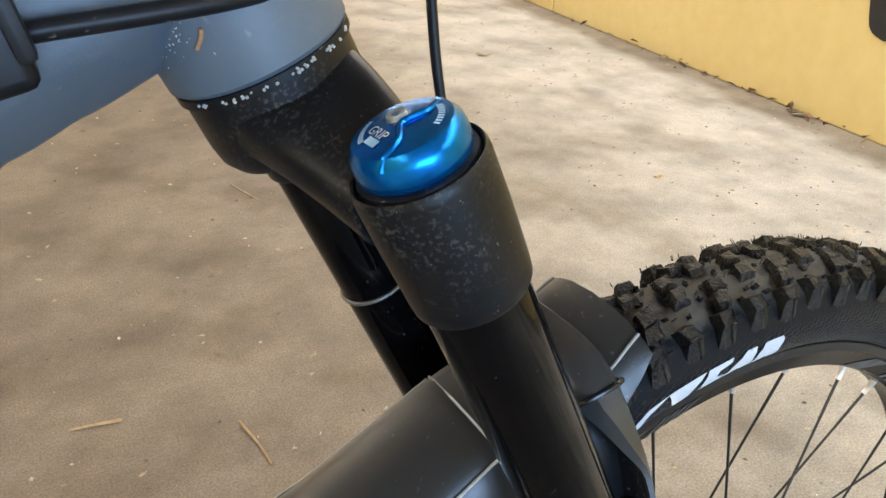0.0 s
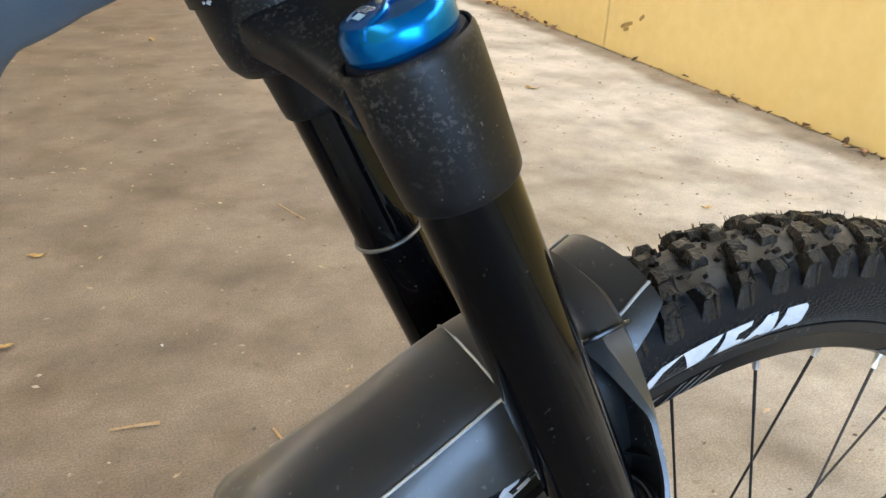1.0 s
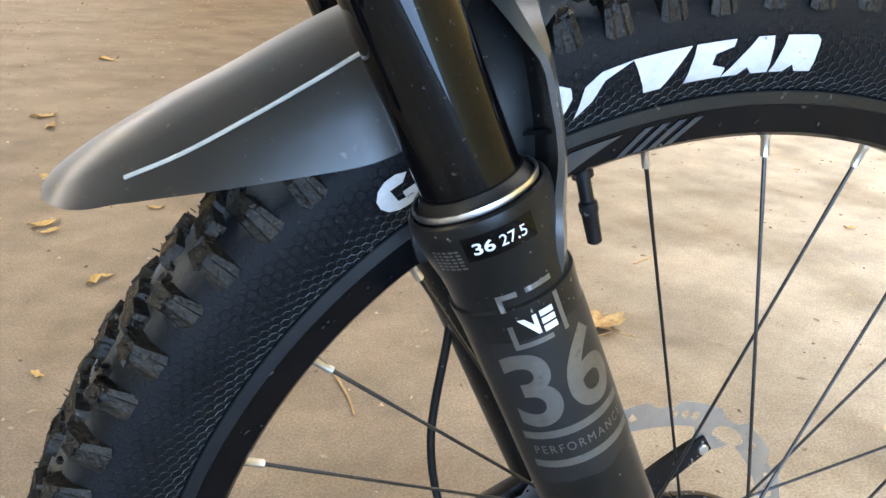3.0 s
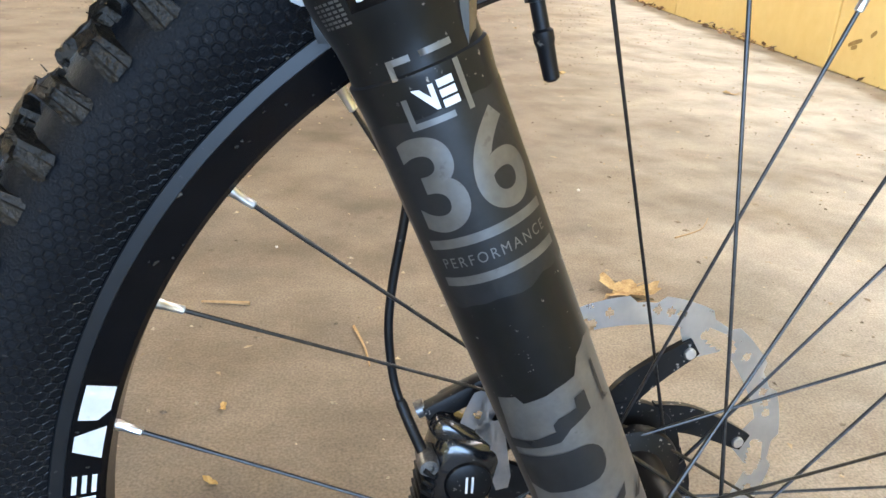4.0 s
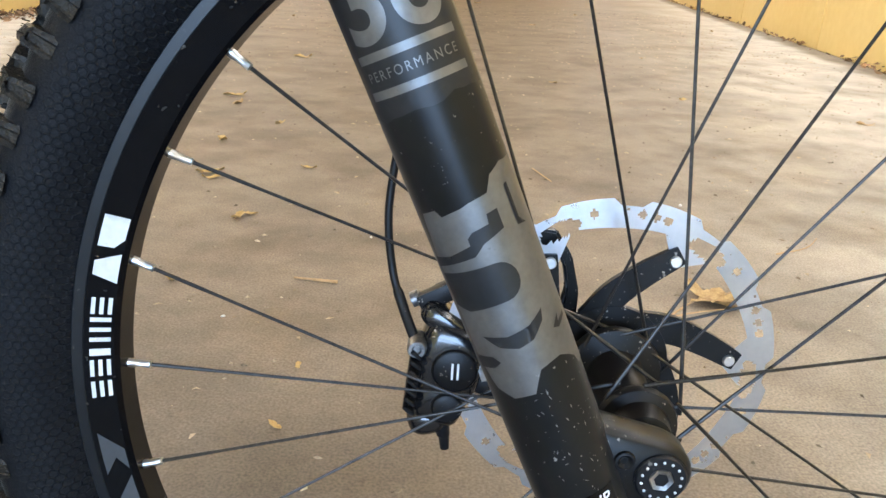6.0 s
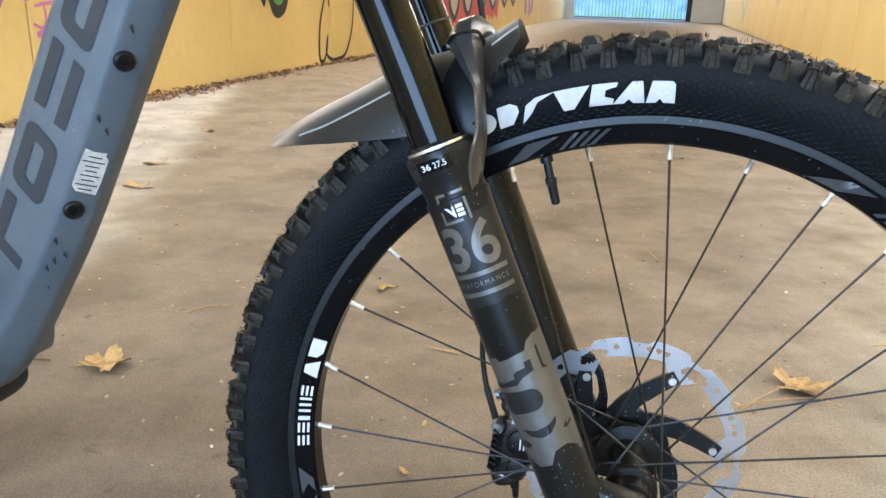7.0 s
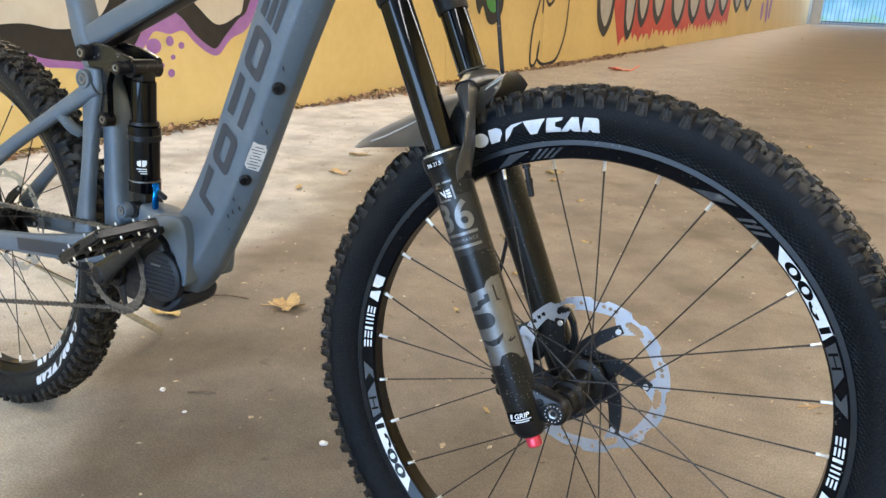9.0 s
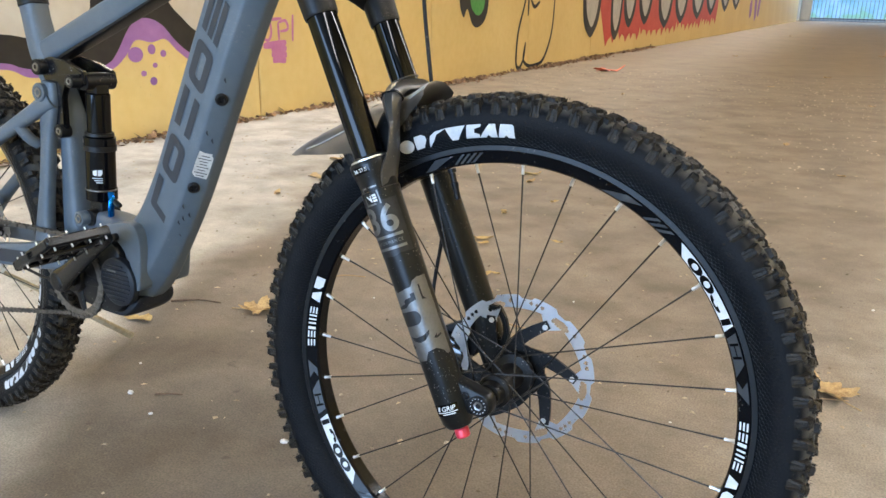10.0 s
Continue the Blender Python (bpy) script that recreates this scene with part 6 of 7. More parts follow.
beam(bm, smooth_stations([(-0.6230, 0, -0.0060, 0.006, 0.034), (-0.6310, 0, -0.0200, 0.009, 0.040), (-0.6440, 0, -0.0320, 0.009, 0.0425), (-0.6620, 0, -0.0390, 0.007, 0.043), (-0.720, 0, -0.0385, 0.006, 0.042)]), squircle(1, 1, 24, 0.6))
part("skid_plate", bm, M_COVER, bike, "scuffed dark skid plate under the motor", REAR)

# the frame's cheeks, which lap over the motor's front
for s in (-1, 1):
    bm = bmesh.new()
    edge = [(-0.695, 0.100), (-0.668, 0.096), (-0.645, 0.086), (-0.628, 0.071), (-0.616, 0.050), (-0.611, 0.032), (-0.610, 0.014), (-0.6010, 0.014), (-0.5960, 0.036), (-0.5930, 0.085), (-0.606, 0.116), (-0.650, 0.114)]
    fine = [v for v in spline([(x, 0, z) for x, z in edge + edge[:1]], 3)][:-1]
    mid = Vector((-0.620, 0, 0.075))
    ring_faces(bm, [[mid + (v - mid) * k + Vector((0, s * y, 0)) for v in fine] for y, k in ((0.026, 1.0), (0.0475, 1.0), (0.0492, 0.99), (0.0500, 0.965))])
    part("motor_cheek", bm, M_FRAME, frame_part, "slate-grey cheek over the motor", REAR, sharp=40)
bm = bmesh.new()
lathe(bm, [(0.0001, -0.0570), (0.0050, -0.0570), (0.0060, -0.0560), (0.0060, -0.050)], 20, "y", (-0.645, 0, 0.093), caps=False)
part("bolt", bm, M_PLASTIC, frame_part, "black frame bolt", REAR)

# ---- cranks, chain ring, chain, pedals ----
BB = Vector((-0.750, 0, 0.009))
bm = bmesh.new()
teeth = 34
ringpts = []
for y in (-0.0535, -0.0505):
    loop = []
    for k in range(teeth * 4):
        a = 2 * math.pi * k / (teeth * 4)
        r = 0.0700 if k % 4 in (1, 2) else 0.0665
        loop.append(BB + Vector((r * math.sin(a), y, r * math.cos(a))))
    ringpts.append(loop)
inner = [[BB + Vector((0.056 * math.sin(2 * math.pi * k / (teeth * 4)), y, 0.056 * math.cos(2 * math.pi * k / (teeth * 4)))) for k in range(teeth * 4)] for y in (-0.0505, -0.0535)]
ring_faces(bm, ringpts + inner, loop=True)
chain_ring = part("chain_ring", bm, M_CHAIN, bike, "worn steel chain ring", REAR, sharp=25)
bm = bmesh.new()
for k in range(5):
    a = radians(20 + 72 * k)
    d = Vector((math.sin(a), 0, math.cos(a)))
    tube(bm, [BB + d * 0.012 + Vector((0, -0.052, 0)), BB + d * 0.058 + Vector((0, -0.052, 0))], [0.012, 0.006], 10, flat=0.3)
lathe(bm, [(0.010, -0.060), (0.024, -0.060), (0.026, -0.056), (0.026, -0.046), (0.012, -0.046)], 32, "y", BB)
part("spider", bm, M_BLACK_MATT, chain_ring, "black chain ring spider", REAR)
PEDAL = Vector((-0.622, -0.105, 0.102))
for s in (-1, 1):
    bm = bmesh.new()
    e = PEDAL if s < 0 else Vector((2 * BB.x - PEDAL.x, 0.105, 2 * BB.z - PEDAL.z))
    p0 = Vector((BB.x, s * 0.078, BB.z))
    p1 = Vector((e.x, s * 0.088, e.z))
    beam(bm, smooth_stations([(*(p0 + (p0 - p1) * 0.10), 0.013, 0.007), (*p0, 0.020, 0.010), (*p0.lerp(p1, 0.25), 0.015, 0.009), (*p0.lerp(p1, 0.8), 0.012, 0.0075), (*p1, 0.013, 0.0075), (*(p1 + (p1 - p0) * 0.07), 0.009, 0.006)]), squircle(1, 1, 18, 0.7))
    crank = part("crank_arm", bm, M_PEDAL, bike, "scuffed black crank arm", REAR)
    bm = bmesh.new()
    lathe(bm, [(0.006, s * 0.0895), (0.0125, s * 0.0895), (0.0145, s * 0.088), (0.0145, s * 0.060)], 24, "y", (BB.x, 0, BB.z))
    part("crank_bolt", bm, M_BLACK_MATT, crank, "steel crank bolt", REAR)
    # platform pedal
    tilt = Matrix.Rotation(radians(-31 if s < 0 else 25), 4, "Y")
    c0 = e + Vector((0, s * 0.052, 0))
    pm = REAR @ Matrix.Translation(c0) @ tilt
    bm = bmesh.new()
    box(bm, (0, 0, 0), (0.022, 0.098, 0.017), 0.004, None, 2)
    pedal = part("pedal", bm, M_PEDAL, bike, "black platform pedal with steel pins", pm)
    for bx, by, sx, sy, rz in ((-0.044, 0, 0.010, 0.098, 0), (0.044, 0, 0.010, 0.098, 0), (0, -0.044, 0.094, 0.010, 0), (0, 0.044, 0.094, 0.010, 0), (0, 0, 0.094, 0.010, 0), (-0.025, 0.022, 0.050, 0.007, 30), (0.025, -0.022, 0.050, 0.007, 30), (0.025, 0.022, 0.050, 0.007, -30), (-0.025, -0.022, 0.050, 0.007, -30)):
        bm = bmesh.new()
        box(bm, (bx, by, 0), (sx, sy, 0.0145 - 0.0003 * abs(rz) / 10), 0.0025, Euler((0, 0, radians(rz))), 1)
        part("cage_bar", bm, M_PEDAL, pedal, "", pm)
    pin = None
    for fx, fy in ((-0.044, -0.04), (-0.044, -0.014), (-0.044, 0.014), (-0.044, 0.04), (0.044, -0.04), (0.044, -0.014), (0.044, 0.014), (0.044, 0.04), (-0.02, 0.046), (0.02, 0.046), (-0.02, -0.046), (0.02, -0.046)):
        for h in (1, -1):
            pp = pm @ pose(fx, fy, h * 0.009)
            if pin is None:
                bm = bmesh.new()
                tube(bm, [(0, 0, -0.003), (0, 0, 0.003)], 0.0013, 7)
                pin = part("pin", bm, M_SILVER, pedal, "steel grip pin", pp).data
            else:
                part("pin", pin, None, pedal, "steel grip pin", pp)
    bm = bmesh.new()
    tube(bm, [e + Vector((0, -s * 0.014, 0)), e + Vector((0, s * 0.100, 0))], 0.0068, 14)
    part("pedal_axle", bm, M_STEEL_DARK, pedal, "steel pedal axle", REAR)

RA = Vector((-1.185, 0, 0.0))
PUL = [Vector((-1.170, -0.052, -0.070)), Vector((-1.105, -0.052, -0.098))]


def chain_run(bm, a, b):
    """Links of half-inch pitch from a to b."""
    n = int((b - a).length / 0.0127)
    d = (b - a).normalized()
    up = d.cross(Vector((0, 1, 0)))
    for k in range(n):
        c = a + d * (0.0127 * (k + 0.5))
        off = 0.0032 if k % 2 else 0.0022
        for s in (-1, 1):
            q = c + Vector((0, s * off, 0))
            rings = []
            for dy in (-0.0006, 0.0006):
                rings.append([q + d * x + up * z + Vector((0, dy, 0)) for x, z in ((-0.0085, 0), (-0.0062, 0.0038), (0, 0.0024), (0.0062, 0.0038), (0.0085, 0), (0.0062, -0.0038), (0, -0.0024), (-0.0062, -0.0038))])
            ring_faces(bm, rings)
        tube(bm, [c - d * 0.0063 + Vector((0, -0.0038, 0)), c - d * 0.0063 + Vector((0, 0.0038, 0))], 0.0036, 8)


bm = bmesh.new()
ty = Vector((0, -0.052, 0))
chain_run(bm, BB + ty + Vector((-0.004, 0, 0.0685)), RA + ty + Vector((0.012, 0, 0.066)))
chain_run(bm, BB + ty + Vector((-0.020, 0, -0.0665)), PUL[1] + Vector((0.006, 0, -0.022)))
chain_run(bm, PUL[1] + Vector((-0.02, 0, 0.006)), PUL[0] + Vector((0.018, 0, -0.010)))
for k in range(18):
    a = radians(200 - 11 * k)
    b = radians(200 - 11 * (k + 1))
    if -20 < 200 - 11 * k < 200:
        chain_run(bm, BB + ty + Vector((0.0685 * math.sin(a), 0, 0.0685 * math.cos(a))), BB + ty + Vector((0.0686 * math.sin(b) * 1.0, 0, 0.0686 * math.cos(b))))
tagged(part("chain", bm, M_CHAIN, bike, "", REAR), label="dusty steel roller chain", kind="stuff")
bm = bmesh.new()
for k in range(8):
    r, y = 0.064 - 0.0055 * k, -0.030 - 0.0045 * k
    loop = []
    n = 4 * max(11, int(2 * math.pi * r / 0.0127))
    for yy in (y - 0.0009, y + 0.0009):
        loop.append([RA + Vector(((r + (0.002 if i % 4 in (1, 2) else -0.002)) * math.sin(2 * math.pi * i / n), yy, (r + (0.002 if i % 4 in (1, 2) else -0.002)) * math.cos(2 * math.pi * i / n))) for i in range(n)])
    ring_faces(bm, loop)
part("cassette", bm, M_STEEL_DARK, bike, "steel cassette sprockets", REAR)
bm = bmesh.new()
for p in PUL:
    lathe(bm, [(0.004, -0.054), (0.018, -0.0535), (0.021, -0.052), (0.018, -0.0505), (0.004, -0.050)], 22, "y", (p.x, 0, p.z))
tube(bm, [PUL[0] + Vector((0, -0.006, 0.005)), PUL[1] + Vector((0, -0.006, -0.005))], 0.012, 12, flat=0.2)
tube(bm, [RA + Vector((0.0, -0.082, -0.03)), PUL[0] + Vector((0, -0.022, 0.02)), PUL[0] + Vector((0, -0.012, 0))], [0.014, 0.018, 0.014], 14)
part("derailleur", bm, M_BLACK_MATT, bike, "black rear derailleur", REAR)

bm = bmesh.new()
tube(bm, spline([(-1.10, -0.058, 0.012), (-1.02, -0.060, 0.010), (-0.93, -0.060, 0.007), (-0.87, -0.060, 0.002), (-0.82, -0.060, -0.004), (-0.785, -0.058, 0.002), (-0.768, -0.050, 0.022)], 6), 0.0026, 8)
part("cable", bm, M_PLASTIC, bike, "thin black cable sagging below the chain stay", REAR)

REAR_WHEEL = REAR @ Matrix.Translation(RA)
rear_wheel = build_wheel("rear_wheel", REAR_WHEEL, "black rear wheel with thin spokes", True)
for turn in (150, 240):
    tyre_name(REAR_WHEEL, rear_wheel, turn)
rim_marks(REAR_WHEEL, rear_wheel, 150)

# ---- marks on the down tube ----
DT = Vector((0.423, 0, 0.906)).normalized()
DF = Vector((DT.z, 0, -DT.x))
org = Vector((-0.533, 0, 0.180))


def on_down(x, h):
    """A place on the tube's right flank: x up the tube, h towards its rear edge."""
    return org + DT * x - DF * h + Vector((0, -0.0329 - 0.012 * max(0.0, -x - 0.03), 0))


def tube_shape(bm, mat, label):
    for v in bm.verts:
        v.co = on_down(v.co.x, v.co.y)
    return part("print", bm, mat, frame_part, label, REAR, sharp=80)


LO, HI, W = -0.0015, 0.0345, 0.0600
SH = 0.38


def sh(pts):
    return [(x + SH * (y - LO), y) for x, y in pts]


shapes = [("bar", -0.0600), ("ring", 0.0060), ("rails", 0.0810), ("ring", 0.1535), ("slats", 0.2270)]
T = 0.0120
for kind, x0 in shapes:
    bm = bmesh.new()
    x1 = x0 + W
    if kind == "bar":
        flat_shape(bm, sh([(x0, LO), (x0 + T, LO), (x0 + T, HI - T), (x1 - 0.006, HI - T), (x1 - 0.006, HI), (x0 + 0.003, HI), (x0, HI - 0.003)]))
    elif kind == "ring":
        o = [(px + (x0 + x1) / 2, py + (LO + HI) / 2) for px, py in rounded(W, HI - LO, 0.009)]
        i = [(px + (x0 + x1) / 2, py + (LO + HI) / 2) for px, py in rounded(W - 2 * T, HI - LO - 2 * T, 0.004)]
        frame_shape(bm, sh(o), sh(i))
    elif kind == "rails":
        for y in (LO, HI - T):
            flat_shape(bm, sh([(x0 + 0.003, y), (x1, y), (x1, y + T), (x0, y + T)]))
    else:
        for y in (LO, (LO + HI - T * 0.8) / 2, HI - T * 0.8):
            flat_shape(bm, sh([(x0, y), (x1, y), (x1, y + T * 0.8), (x0, y + T * 0.8)]))
    tube_shape(bm, M_FRAME_DARK, "dark slanted block mark on the tube")
# sticker and bolts on the tube's underside
# the lower facet on the right, which carries the sticker and two bolts
FACET_N = (DF * 0.70 * 0.032 + Vector((0, -0.38 * 0.046, 0))).normalized()
FACET_V = FACET_N.cross(DT)


def on_facet(t, v=0.0, n=0.0):
    return org + DT * t + DF * (0.61 * 0.046) + Vector((0, -0.65 * 0.032, 0)) + FACET_V * v + FACET_N * n


c = on_facet(0.057, 0.0, 0.0010)
bm = bmesh.new()
bm.faces.new([bm.verts.new(c + DT * a * 0.021 + FACET_V * b * 0.0115) for a, b in ((-1, -0.9), (-0.4, -1), (0.7, -1), (0.86, -0.7), (1, -0.75), (0.96, 0.2), (1.05, 0.9), (0.2, 1), (-0.7, 1), (-0.95, 0.6))])
label_part = part("sticker", bm, M_PAPER, frame_part, "white type label with tiny print", REAR)
bm = bmesh.new()
rng = random.Random(8)
for k in range(8):
    u0 = -0.0170 + 0.0046 * k
    l = rng.uniform(0.005, 0.0095)
    bm.faces.new([bm.verts.new(c + FACET_N * 0.0004 + DT * (u0 + a * 0.0006) + FACET_V * (b * l)) for a, b in ((-1, -1), (1, -1), (1, 1), (-1, 1))])
part("print", bm, M_DECAL_DARK, label_part, "rows of unreadable print bars", REAR)
for t in (0.018, 0.163):
    q = FACET_N.to_track_quat("Z", "Y").to_matrix().to_4x4()
    bm = bmesh.new()
    lathe(bm, [(0.0001, 0.0015), (0.0035, 0.0015), (0.0040, 0.0040), (0.0070, 0.0040), (0.0088, 0.0022), (0.0092, -0.002)], 24, "z", caps=False)
    part("bolt", bm, M_PLASTIC, frame_part, "black hex bolt in the tube", REAR @ Matrix.Translation(on_facet(t, 0.003)) @ q)
for t, v in ((-0.050, 0.006), (-0.072, -0.002), (-0.082, 0.004), (0.095, -0.004), (0.105, 0.006), (-0.020, 0.007), (-0.033, -0.005), (-0.041, 0.002), (0.188, 0.004)):
    bm = bmesh.new()
    n0 = 0.0008 - 0.12 * max(0.0, -t - 0.03)
    tube(bm, [on_facet(t, v, n0), on_facet(t + 0.004, v + 0.003, n0), on_facet(t + 0.007, v + 0.003, n0)], [0.0006, 0.0014, 0.0004], 6)
    part("scuff", bm, M_FRAME_DARK, frame_part, "small dark chip in the paint", REAR)
# cable guide and clip beside the head tube
bm = bmesh.new()
tube(bm, spline([(-0.350, -0.036, 0.5050), (-0.338, -0.0365, 0.5072), (-0.325, -0.0370, 0.5087), (-0.311, -0.0375, 0.5103), (-0.289, -0.0350, 0.5126), (-0.268, -0.026, 0.515)], 6), 0.0030, 10)
part("cable", bm, M_PLASTIC, bike, "black cable along the head tube", REAR)
bm = bmesh.new()
lean = Euler((0, radians(-14), 0))
box(bm, (-0.3480, -0.0385, 0.5055), (0.016, 0.014, 0.026), 0.004, lean, 3)
box(bm, (-0.3425, -0.0440, 0.5140), (0.005, 0.008, 0.026), 0.002, lean, 2)
part("cable_clip", bm, M_PLASTIC, frame_part, "black plastic cable clip", REAR)


def on_head(x, z, out=0.0006):
    rel = Vector((x + 0.040, 0, z))
    c = rel.dot(FWD) + 0.0107
    r = 0.0320 + out
    return Vector((x, -math.sqrt(max(1e-6, r * r - c * c)), z))


bm = bmesh.new()
tube(bm, spline([on_head(-0.2955, 0.5043), on_head(-0.2957, 0.5015), on_head(-0.2969, 0.4982)], 4), 0.0007, 6)
tagged(part("pine_needle", bm, material("brown_needle", (0.25, 0.12, 0.05), (0.36, 0.19, 0.09), 200, 0.7), None, "", REAR), "short brown pine needle stuck to the head tube", "needle")
bm = bmesh.new()
rng = random.Random(31)
for k in range(45):
    x, z = -0.303 + rng.gauss(0, 0.004), 0.5000 + rng.gauss(0, 0.0045)
    p, e = on_head(x, z, 0.0003), rng.uniform(0.0001, 0.0003)
    box(bm, p, (e * rng.uniform(1, 3), 0.0004, e), 0.0, Euler((0, rng.uniform(0, 3), 0)))
part("dust", bm, M_LINE, frame_part, "pale dried mud specks", REAR)

# ---- paint on the walls: flat shapes a few millimetres proud, (along, up) on the left wall ----
def closed_curve(pts, n=5):
    """A smooth closed outline through 2D points."""
    out = []
    k = len(pts)
    for i in range(k):
        p0, p1, p2, p3 = [Vector(pts[(i + j) % k]) for j in (-1, 0, 1, 2)]
        for q in range(n):
            t = q / n
            v = 0.5 * (2 * p1 + (p2 - p0) * t + (2 * p0 - 5 * p1 + 4 * p2 - p3) * t * t + (3 * p1 - p0 - 3 * p2 + p3) * t ** 3)
            out.append((v.x, v.y))
    return out


def sprayed(name, outlines, mat, label, off=0.004, wall=None, m=None, sign=1, smooth=True):
    bm = bmesh.new()
    for pts in outlines:
        flat_shape(bm, closed_curve(pts) if smooth else pts)
    for v in bm.verts:
        v.co = (sign * off, v.co.x, v.co.y)
    return part(name, bm, mat, wall or wall_left, label, m or LEFT, sharp=80)


def stroke(name, lines, width, mat, label, off=0.004, wall=None, m=None, sign=1):
    """Sprayed lines of a given width, with tapering ends."""
    bm = bmesh.new()
    for pts in lines:
        p = spline([(0, y, z) for y, z in pts], 6)
        rows = []
        for i, c in enumerate(p):
            d = (p[min(i + 1, len(p) - 1)] - p[max(i - 1, 0)]).normalized()
            u = i / (len(p) - 1)
            w = width * (0.55 + 0.45 * math.sin(math.pi * min(1, max(0, u))) ** 0.5) / 2
            nn = Vector((0, -d.z, d.y))
            rows.append([c + nn * w + Vector((sign * off, 0, 0)), c - nn * w + Vector((sign * off, 0, 0))])
        ring_faces(bm, rows, closed=False, caps=False)
    return part(name, bm, mat, wall or wall_left, label, m or LEFT, sharp=80)


sprayed("graffiti", [[(0.6, 1.9), (0.6, 0.52), (1.2, 0.42), (1.57, 0.44), (1.70, 0.395), (1.80, 0.385), (2.02, 0.36), (2.20, 0.40), (2.30, 0.47), (2.37, 0.545), (2.48, 0.53), (2.58, 0.545), (2.66, 0.48), (2.76, 0.415), (2.85, 0.40), (2.96, 0.49), (3.10, 0.545), (3.22, 0.70), (3.30, 1.0), (3.1, 1.9)]], M_PURPLE_PAINT, "purple outline of a large graffiti piece", 0.003)
sprayed("graffiti", [[(0.66, 1.85), (0.66, 0.58), (1.2, 0.48), (1.57, 0.47), (1.68, 0.44), (1.80, 0.42), (2.02, 0.40), (2.17, 0.43), (2.24, 0.49), (2.32, 0.60), (2.39, 0.655), (2.48, 0.66), (2.57, 0.62), (2.66, 0.53), (2.76, 0.46), (2.83, 0.44), (2.91, 0.51), (3.02, 0.60), (3.12, 0.68), (3.20, 1.0), (3.0, 1.85)]], M_BLACK_PAINT, "black body of a large graffiti piece", 0.005)
sprayed("graffiti", [[(0.9, 1.5), (0.9, 0.72), (1.3, 0.60), (1.60, 0.60), (1.78, 0.57), (1.94, 0.585), (2.06, 0.66), (2.10, 0.80), (2.0, 1.2)], [(2.62, 1.4), (2.55, 0.95), (2.62, 0.76), (2.72, 0.66), (2.82, 0.585), (2.90, 0.58), (3.0, 0.62), (3.07, 0.68), (3.10, 1.0), (2.9, 1.4)]], M_CREAM_PAINT, "cream fill of a large graffiti piece", 0.007)


def dot(y, z, r, sq=1.0):
    return [(y + r * math.cos(a), z + r * sq * math.sin(a)) for a in [2 * math.pi * k / 9 for k in range(9)]]


for y, z, r, sq in ((2.36, 0.468, 0.052, 0.8), (2.475, 0.492, 0.028, 1.0), (2.557, 0.465, 0.022, 0.9), (2.49, 0.403, 0.018, 0.8), (2.405, 0.362, 0.020, 0.8), (2.47, 0.315, 0.026, 0.9)):
    sprayed("graffiti", [dot(y, z, r, sq)], M_PURPLE_PAINT, "round purple paint dot", 0.004)
stroke("graffiti", [[(3.30, 0.72), (3.36, 0.66), (3.43, 0.69)], [(3.42, 0.625), (3.52, 0.64), (3.62, 0.645)], [(3.50, 0.63), (3.505, 0.55), (3.47, 0.505), (3.40, 0.53)], [(3.58, 0.62), (3.585, 0.50)], [(3.585, 0.62), (3.66, 0.63), (3.68, 0.575), (3.60, 0.56)], [(3.74, 0.67), (3.735, 0.60), (3.73, 0.49)]], 0.022, M_MAGENTA_PAINT, "magenta sprayed tag strokes")
stroke("graffiti", [[(3.42, 0.47), (3.52, 0.475), (3.66, 0.485)], [(3.50, 0.445), (3.60, 0.45), (3.66, 0.44)], [(3.50, 0.41), (3.60, 0.405), (3.66, 0.40)], [(3.51, 0.37), (3.58, 0.375), (3.65, 0.36)]], 0.048, M_MAGENTA_PAINT, "magenta smudged underline")
sprayed("graffiti", [[(6.25, 1.3), (6.28, 0.80), (6.38, 0.62), (6.46, 0.70), (6.58, 0.55), (6.72, 0.52), (6.88, 0.60), (6.95, 0.80), (6.9, 1.3)]], M_BLACK_PAINT, "black sprayed blob with drips", 0.004)
sprayed("graffiti", [[(6.50, 1.2), (6.52, 0.78), (6.62, 0.66), (6.74, 0.64), (6.84, 0.72), (6.86, 0.9), (6.8, 1.2)]], M_GREEN_PAINT, "green sprayed fill", 0.006)
stroke("graffiti", [[(7.98, 1.2), (7.95, 0.80), (7.78, 0.45), (7.75, 0.11), (7.85, 0.035), (7.97, 0.14), (8.01, 0.32)], [(8.00, 0.30), (7.96, 0.13), (8.10, 0.05), (8.30, 0.035), (8.60, 0.09), (8.84, 0.39), (8.90, 0.8), (8.90, 1.2)], [(8.05, 0.88), (8.05, 0.62)], [(8.12, 0.80), (8.24, 0.72), (8.40, 0.78)]], 0.045, M_BLACK_PAINT, "thin black sprayed tag line")
